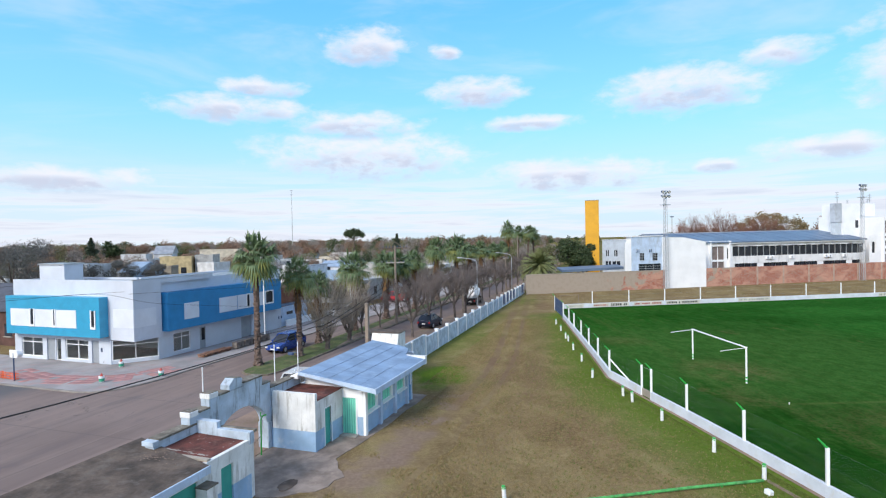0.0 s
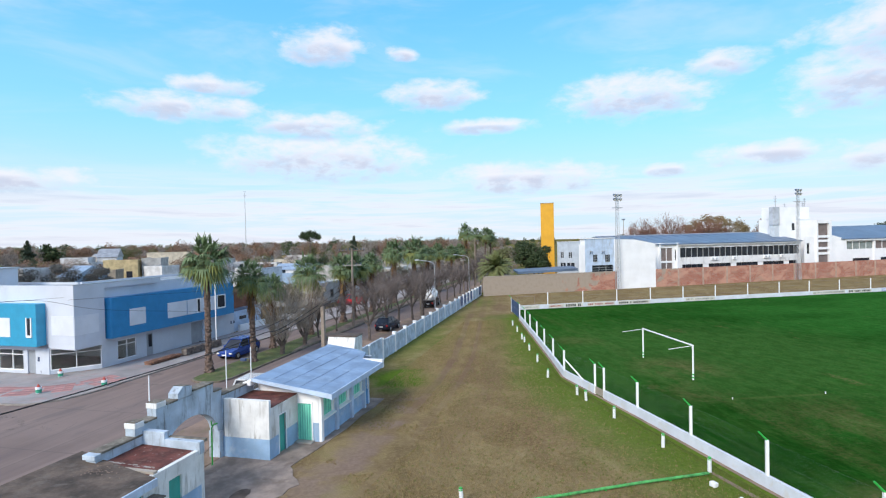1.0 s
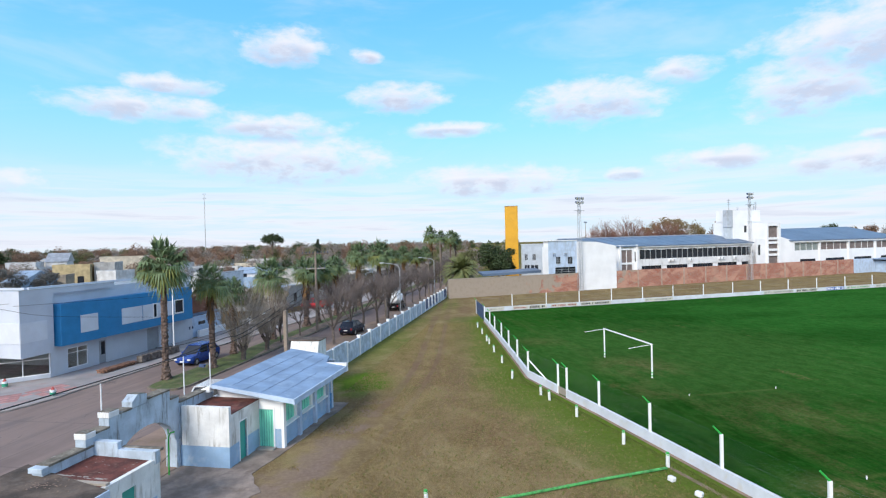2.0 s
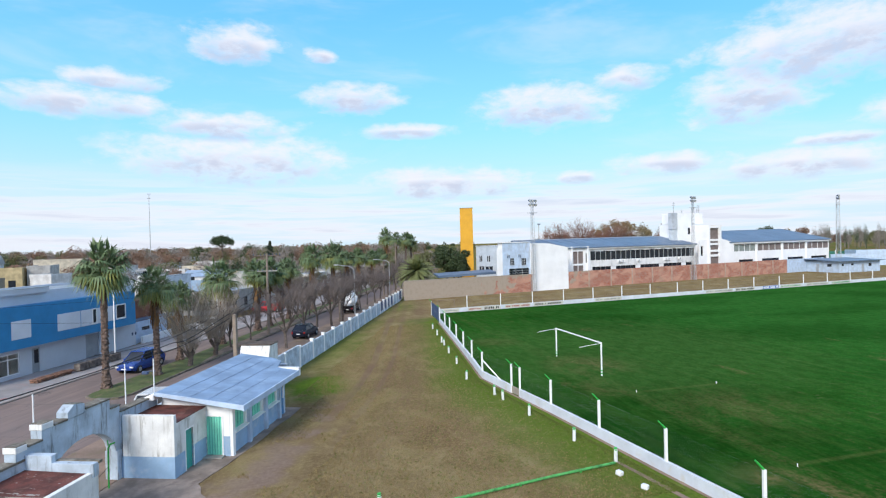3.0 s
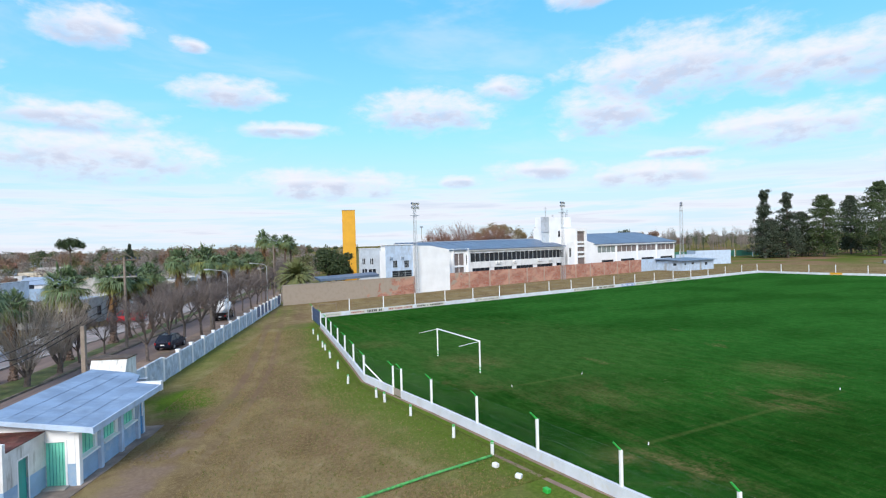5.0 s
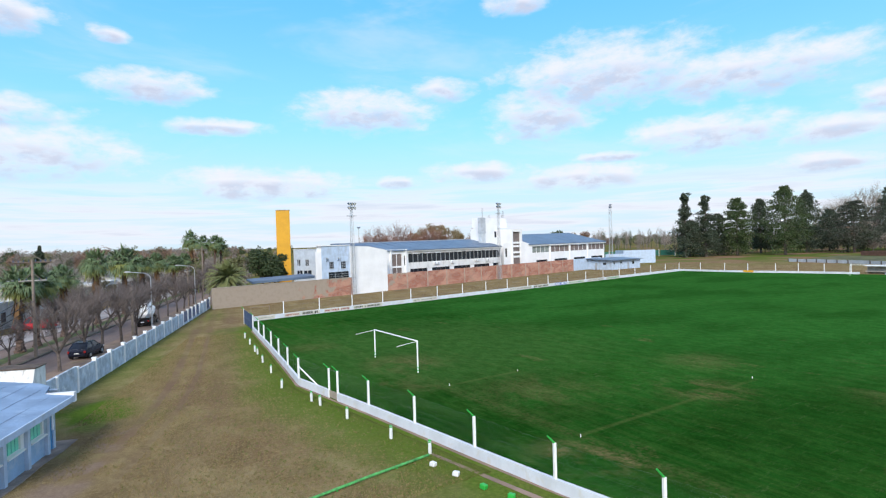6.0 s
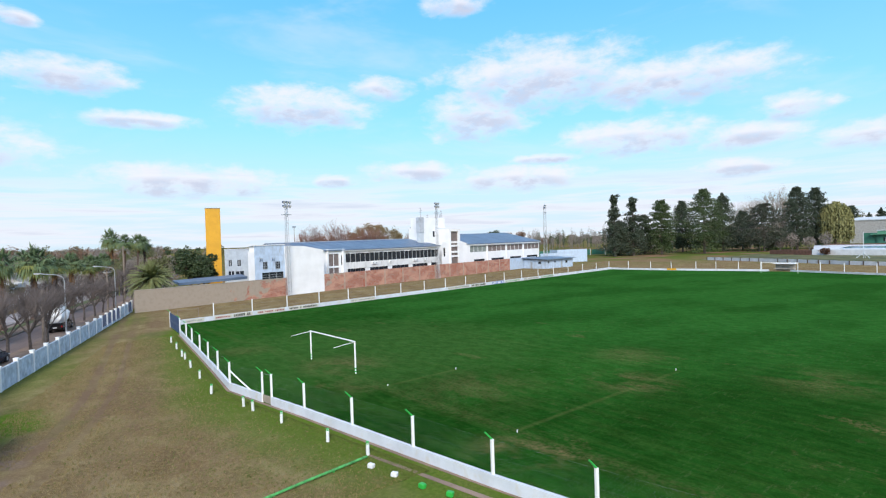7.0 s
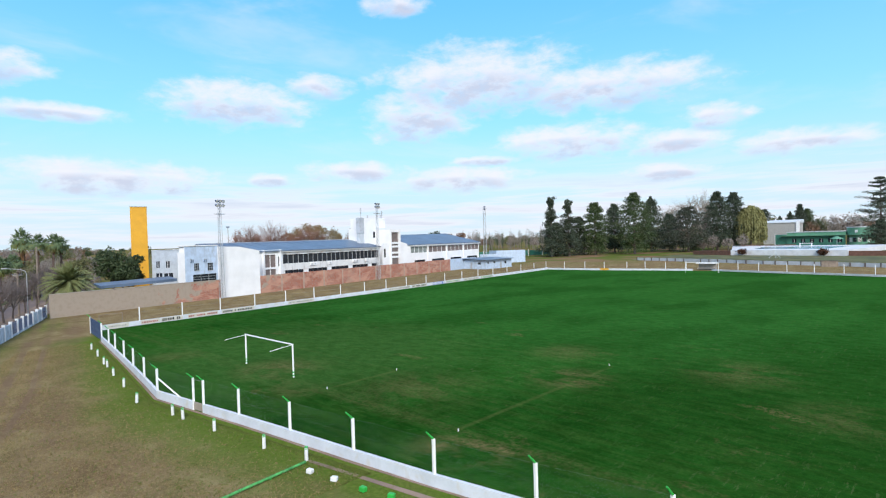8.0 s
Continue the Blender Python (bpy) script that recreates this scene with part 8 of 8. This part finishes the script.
house(pose(-22.0, 108.2, 0, 0, 0, -19), 8.0, 9, 4.6, WALLS[0], ROOFS[1], False, "white house with a blue-grey sheet roof on the avenue")
house(pose(-15.0, 109.0, 0, 0, 0, -19), 6.5, 9, 4.2, WALLS[4], ROOFS[1], False, "blue and white shop front on the avenue")
house(pose(-31.7, 152.0, 0, 0, 0, -19), 15.0, 9, 5.0, WALLS[0], METALROOF, False, "long white house with a blue sheet roof in the town")
house(pose(-22.5, 150.0, 0, 0, 0, -19), 7.0, 8, 5.6, WALLS[2], ROOFS[2], False, "cream house with a flat roof in the town")
house(pose(-66.0, 118.0, 0, 0, 0, -19), 9.0, 8, 4.4, WALLS[0], ROOFS[1], False, "low white house behind the corner shop")
house(pose(-75.0, 150.0, 0, 0, 0, -19), 8.0, 8, 6.0, WALLS[0], ROOFS[2], False, "white two-storey house in the town")
SPARSE = leaf_mat("sparse_olive_brown_leaves", (0.10, 0.10, 0.06), (0.18, 0.16, 0.11))
for i, (r, q, h, wd) in enumerate(((-25.3, 47.0, 5.0, 2.0), (-24.8, 53.5, 4.6, 1.9), (-24.3, 66.0, 5.4, 2.2), (-24.0, 79.0, 5.6, 2.3), (-28.0, 43.5, 5.6, 2.2), (-33.0, 49.0, 6.4, 2.4), (-27.0, 50.5, 4.4, 2.0), (-30.5, 53.0, 4.8, 2.2), (-29.0, 47.5, 5.2, 2.0), (-23.6, 92.0, 5.4, 2.2))):
    leafy(STREET @ pose(r, q, 0), h, wd, 140 + i, SPARSE, "half-bare garden tree before the houses of the avenue", 2600, 0.12, "garden trees of the avenue")
rngH = random.Random(31)
for i in range(10):      # fronts along the avenue
    s = 62 + 13 * i
    house(STREET @ pose(-30.5, s, 0, 0, 0, 90), 11.5, 9, rngH.choice((3.2, 3.6, 4.0)), WALLS[(3, 0, 2, 0, 3)[i % 5]], (SHEETBLUE, ROOFS[2], ROOFS[1])[i % 3], i % 3 == 1,
          ("grey", "white", "cream", "white", "grey")[i % 5] + " low house fronting the avenue")
for i in range(64):
    a, d = rngH.uniform(-46, 2), rngH.uniform(130, 420)
    x, y = 4.3 + d * math.sin(radians(a)), 1.4 + d * math.cos(radians(a))
    l = STREET.inverted() @ Vector((x, y, 0))
    if l.x > -45 or l.y < 25:
        continue
    house(pose(x, y, 0, 0, 0, rngH.choice((-19, 71, -19)) + rngH.uniform(-4, 4)), rngH.uniform(7, 13), 8, rngH.choice((3.4, 3.8, 4.2)), rngH.choice(WALLS + WALLS[:1]), rngH.choice(ROOFS), rngH.random() < 0.25,
          "low house among the trees of the town")

# ---------------------------------------------------------------- beyond the far end of the pitch: terraces and clubhouse
tw = thing("terrace_wall", ID, "long low whitewashed wall with dark piers beyond the pitch", "wall", kind="structure")
TERRACE_LINE = [(200.0, 88.0), (191.5, 62.5), (182.0, 42.0), (177.0, 24.0), (172.0, 11.0), (166.0, -8.0)]
tp = mesh_of(bx(B(), -0.12, 0.12, -0.16, -0.02, 0.0, 1.08), "wall_pier", DARKROOF)
for (xa, ya), (xb, yb) in zip(TERRACE_LINE, TERRACE_LINE[1:]):
    ln, a = math.hypot(xb - xa, yb - ya), math.degrees(math.atan2(yb - ya, xb - xa))
    o = part("panel", bx(B(), 0.0, ln, -0.02, 0.2, -0.1, 1.0), TERRACE, tw)
    o.matrix_basis = pose(xa, ya, 0, 0, 0, a)
    for k in range(int(ln / 3.4)):
        q = new("wall_pier", tp)
        q.parent, q.matrix_basis = tw, pose(xa + (xb - xa) * 3.4 * k / ln, ya + (yb - ya) * 3.4 * k / ln, 0, 0, 0, a)
LAWN = mat("thin_olive_lawn", (0.10, 0.108, 0.032), 0.95, vary=0.35, scale=0.12, stain=(0.19, 0.14, 0.07), bump=0.3)
single("lawn", slab(B(), [(203.0, 92.0), (194.0, 62.0), (185.0, 42.0), (180.0, 24.0), (174.0, 6.0), (170.0, -10.0), (243.0, -10.0), (241.0, 29.0), (245.0, 69.0), (252.0, 92.0)], -0.2, 0.03), LAWN, ID, "thin olive lawn before the pool terrace", "lawn", kind="structure")
crate = thing("equipment_box", pose(173.9, 25.0, 0, 0, 0, -72), "dark brown wooden equipment box on the lawn", "box")
part("body", bx(B(), -1.8, 1.8, -0.7, 0.7, 0.0, 1.5), TIMBER, crate, bevel=0.03)
part("lid", bx(B(), -1.9, 1.9, -0.8, 0.8, 1.5, 1.6), DARKROOF, crate)
pool = thing("pool_terrace", ID, "whitewashed terrace wall with brick ends in front of the clubhouse", "terrace")
DARKBRICK = mat("dark_brown_brick", (0.15, 0.075, 0.055), 0.9, vary=0.2)
POOLWHITE = mat("whitewashed_pool_wall", (0.66, 0.69, 0.74), 0.8, vary=0.1, scale=0.3, stain=(0.5, 0.52, 0.56))
part("white_wall", slab(B(), [(246.5, 68.8), (242.0, 29.3), (243.0, 29.3), (247.5, 68.8)], 0, 2.1), POOLWHITE, pool)
part("brick_wall", slab(B(), [(253.5, 86.0), (246.6, 69.4), (247.6, 69.0), (254.5, 86.0)], 0, 1.75), DARKBRICK, pool)
part("brick_wall", slab(B(), [(242.0, 29.0), (243.0, -8.0), (244.0, -8.0), (243.0, 29.0)], 0, 1.75), DARKBRICK, pool)
part("deck", slab(B(), [(247.6, 68.6), (243.1, 29.5), (318.0, 22.0), (318.0, 88.0)], 0, 2.0), POOLWHITE, pool, "pale paved pool deck")
part("water", slab(B(), [(262.0, 64.0), (260.0, 38.0), (296.0, 35.0), (297.0, 68.0)], 2.0, 2.03), mat("pale_blue_pool_water", (0.22, 0.42, 0.58), 0.12, vary=0.05, bump=0.05), pool, "pale blue pool water")
part("step", slab(B(), [(306.0, 84.0), (306.0, 30.0), (308.0, 30.0), (308.0, 84.0)], 2.0, 2.25), PALEGREY, pool)
part("planter", slab(B(), [(311.0, 82.0), (311.0, 58.0), (313.0, 58.0), (313.0, 82.0)], 2.0, 2.6), DARKBRICK, pool)
CLUBGREEN = mat("clubhouse_green_paint", (0.035, 0.17, 0.125), 0.6, vary=0.12, scale=0.3, stain=(0.06, 0.2, 0.16))
CLUBLIGHT = mat("clubhouse_light_green", (0.12, 0.32, 0.215), 0.6, vary=0.1, scale=0.3, stain=(0.16, 0.36, 0.26))
club = thing("clubhouse", pose(395.0, 53.5, 0.0, 0, 0, 0), "long low green clubhouse with a round end drum", "building")
BAYS = [(-3.5 + 4.6 * i, -1.2 + 4.6 * i, 1.7, 4.0) for i in range(6)]
b = B()
wall(b, "y", -0.3, 0.0, -5.0, 24.7, 0, 5.8, BAYS)
bx(b, 0.0, 14.0, 24.4, 24.7, 0, 5.8)
part("wall", b, CLUBGREEN, club)
for y0, y1, z0, z1 in BAYS:
    wn = part("window", bx(B(), -0.18, -0.14, y0, y1, z0, z1), DARKPANE, club)
    part("window_frame", bx(B(), -0.24, -0.18, (y0 + y1) / 2 - 0.08, (y0 + y1) / 2 + 0.08, z0, z1), CLEAN, wn)
part("canopy", bx(B(), -2.2, 14.0, -5.0, 27.5, 5.8, 6.15), CLUBLIGHT, club)
part("upper_wall", bx(B(), 1.0, 14.0, -5.0, 24.7, 6.15, 8.0), CLUBLIGHT, club, "lighter green upper band")
part("roof_edge", bx(B(), 0.6, 14.5, -5.2, 25.0, 8.0, 8.45), PALEGREY, club)
part("side_wing", bx(B(), 0.5, 12.0, 24.8, 31.0, 0.0, 6.8), CLUBGREEN, club, "dark green lower wing")
part("round_end", tube(B(), (5.0, -11.8, 0), (5.0, -11.8, 10.1), 6.7, 6.7, 36), CLUBLIGHT, club, "round light green drum")
part("drum_rim", tube(B(), (5.0, -11.8, 10.1), (5.0, -11.8, 10.6), 6.95, 6.95, 36), PALEGREY, club)
part("drum_canopy", tube(B(), (5.0, -11.8, 5.8), (5.0, -11.8, 6.15), 8.4, 8.4, 36), CLUBLIGHT, club)
for k in range(7):
    a = math.pi + (k - 3) * 0.34
    wn = part("window", bx(B(), -0.06, 0.06, -0.85, 0.85, 1.8, 4.2), LAMPGLASS if k % 2 else DARKPANE, club)
    wn.matrix_basis = pose(5.0 + 6.72 * math.cos(a), -11.8 + 6.72 * math.sin(a), 0, 0, 0, math.degrees(a))
part("clock_plate", bx(B(), -1.84, -1.76, -11.0, -9.6, 7.2, 8.8), PALEGREY, club)
part("mast", tube(B(), (5.0, -11.8, 10.6), (5.0, -11.8, 13.2), 0.2, 0.1, 6), STEEL, club)
shed = thing("sports_hall", pose(430.0, 88.5, 0, 0, 0, 0), "pale sheet-metal sports hall with a white gable", "hall")
part("wall", bx(B(), 0, 22, -9, 10.5, 0, 14.6), mat("pale_sheet_wall", (0.42, 0.41, 0.40), 0.6, 0.1), shed)
part("roof", slab(B(), [(-0.5, -9.6), (22.5, -9.6), (22.5, 11.1), (-0.5, 11.1)], [14.6, 14.6, 14.6, 14.6], [15.1, 17.0, 17.0, 15.1]), PALEGREY, shed)
part("gable", bx(B(), -0.6, 0.0, -11.0, -9.0, 0, 16.0), CLEAN, shed)
um = thing("parasol", pose(300.0, 40.0, 2.0), "green garden parasol on the terrace", "parasol")
part("pole", tube(B(), (0, 0, 0), (0, 0, 4.0), 0.12, 0.1, 6), STEEL, um)
part("canopy", tube(B(), (0, 0, 3.2), (0, 0, 4.5), 2.5, 0.15, 14), CLUBLIGHT, um)
tb = thing("garden_table", pose(304.0, 52.5, 2.0), "white garden table on the terrace", "table")
part("top", bx(B(), -0.8, 0.8, -2.6, 2.6, 1.2, 1.4), CLEAN, tb)
for y in (-2.3, 2.3):
    part("leg", bx(B(), -0.6, 0.6, y - 0.15, y + 0.15, 0, 1.2), CLEAN, tb)
for x, y in ((247.3, 64.0), (245.3, 36.6)):
    b = B()
    clumps(b, random.Random(int(x + y)), (0, 0, 1.5), (1.9, 2.2, 1.55), 420, 0.36, 1.0, 0.5)
    single("clipped_bush", b, HEDGE, pose(x - 3.2, y, 0), "dark reddish clipped bush by the terrace", "bush", "bushes by the terrace")
ld = thing("lifeguard_mast", pose(222.2, 47.5, 0), "white pole with a tripod foot on the lawn", "pole")
part("pole", tube(B(), (0, 0, 0), (0, 0, 8.6), 0.10, 0.08, 6), PALEGREY, ld)
for a in (0.0, 2.1, 4.2):
    part("foot", tube(B(), (2.2 * math.cos(a), 2.2 * math.sin(a), 0), (0, 0, 1.7), 0.09, 0.09, 5), PALEGREY, ld)
bn = thing("dugout", pose(152.0, 48.0, 0), "small dark dugout bench behind the far goal", "dugout")
part("seat", bx(B(), -0.6, 0.6, -2.2, 2.2, 0.4, 0.6), CONCRETE, bn)
part("back", bx(B(), 0.5, 0.7, -2.2, 2.2, 0.0, 1.7), CONCRETE, bn)
part("roof", bx(B(), -0.9, 0.9, -2.4, 2.4, 1.7, 1.85), CLEAN, bn)
part("leg", bx(B(), -0.6, 0.6, -2.2, -2.0, 0.0, 0.4), CONCRETE, bn)
gf = thing("court_screen", pose(228.0, 165.0, 0, 0, 0, -20), "dark green windbreak screen round a far court", "screen")
for i in range(8):
    part("panel", bx(B(), -36 + 9 * i, -28 + 9 * i, -0.06, 0.06, 0.4, 3.0), CLUBGREEN, gf)
    part("post", bx(B(), -28 + 9 * i, -27.7 + 9 * i, -0.15, 0.15, 0, 3.4), CLEAN, gf)
yb = thing("yellow_board", pose(143.4, 72.2, 0, 0, 0, -77), "small yellow advertising board on the far low wall", "board")
part("panel", bx(B(), -1.2, 1.2, -0.2, -0.14, 0.08, 0.55), YELLOW, yb)


# ---------------------------------------------------------------- tufts of grass on the strip beside the pitch
def grass_tufts(name, leafm, count, seed, label, edge):
    """Short blades leaning all ways; edge: how much they keep to the fence side."""
    rng = np.random.default_rng(seed)
    y = 19.0 + 48.0 * rng.random(count) ** 1.8
    left = np.where(y < 38.0, 0.344 * y - 8.6, 0.344 * y - 10.4)
    right = 15.6 + 0.13 * np.abs(y - 38.0)
    x = left + (right - left) * (1 - rng.random(count) ** edge)
    h = rng.uniform(0.03, 0.085, count)
    # none on the worn tracks and bare patches
    lane = x + 0.0047 * np.maximum(0.0, 50.0 - y) ** 2 - 0.206 * y
    keep = (np.abs(lane + 0.7) > 0.3) & (np.abs(lane - 0.95) > 0.2)
    for bx_, by_, br_ in ((2.4, 27.5, 2.2), (-0.3, 24.3, 1.6), (2.2, 25.6, 1.3), (0.6, 22.6, 1.3), (4.6, 31.5, 1.1)):
        keep &= np.hypot(x - bx_, y - by_) > br_
    x, y, h = x[keep], y[keep], h[keep]
    count = len(x)
    verts, faces = [], []
    for b_ in range(3):
        a = rng.uniform(0, 6.283, count)
        wd = rng.uniform(0.008, 0.016, count)
        ox, oy = rng.normal(0, 0.03, count), rng.normal(0, 0.03, count)
        lx, ly = rng.normal(0, 0.035, count), rng.normal(0, 0.035, count)
        p = np.stack((np.stack((x + ox - np.cos(a) * wd, y + oy - np.sin(a) * wd, np.zeros(count)), 1),
                      np.stack((x + ox + np.cos(a) * wd, y + oy + np.sin(a) * wd, np.zeros(count)), 1),
                      np.stack((x + ox + lx, y + oy + ly, h), 1)), 1).reshape(-1, 3)
        verts.append(p)
        faces.append(np.arange(3 * count).reshape(-1, 3) + 3 * count * b_)
    me = bpy.data.meshes.new(name)
    me.from_pydata(np.concatenate(verts).tolist(), [], np.concatenate(faces).tolist())
    me.materials.append(leafm)
    return tagged(new(name, me), label, "grass", kind="stuff")


grass_tufts("dry_grass", leaf_mat("straw_blades", (0.20, 0.145, 0.06), (0.34, 0.26, 0.13), 0.9), 36000, 3, "short dry straw-coloured grass blades", 0.55)
grass_tufts("green_grass", leaf_mat("green_blades", (0.075, 0.12, 0.02), (0.16, 0.19, 0.045), 0.9), 20000, 4, "short green grass blades beside the pitch fence", 3.6)
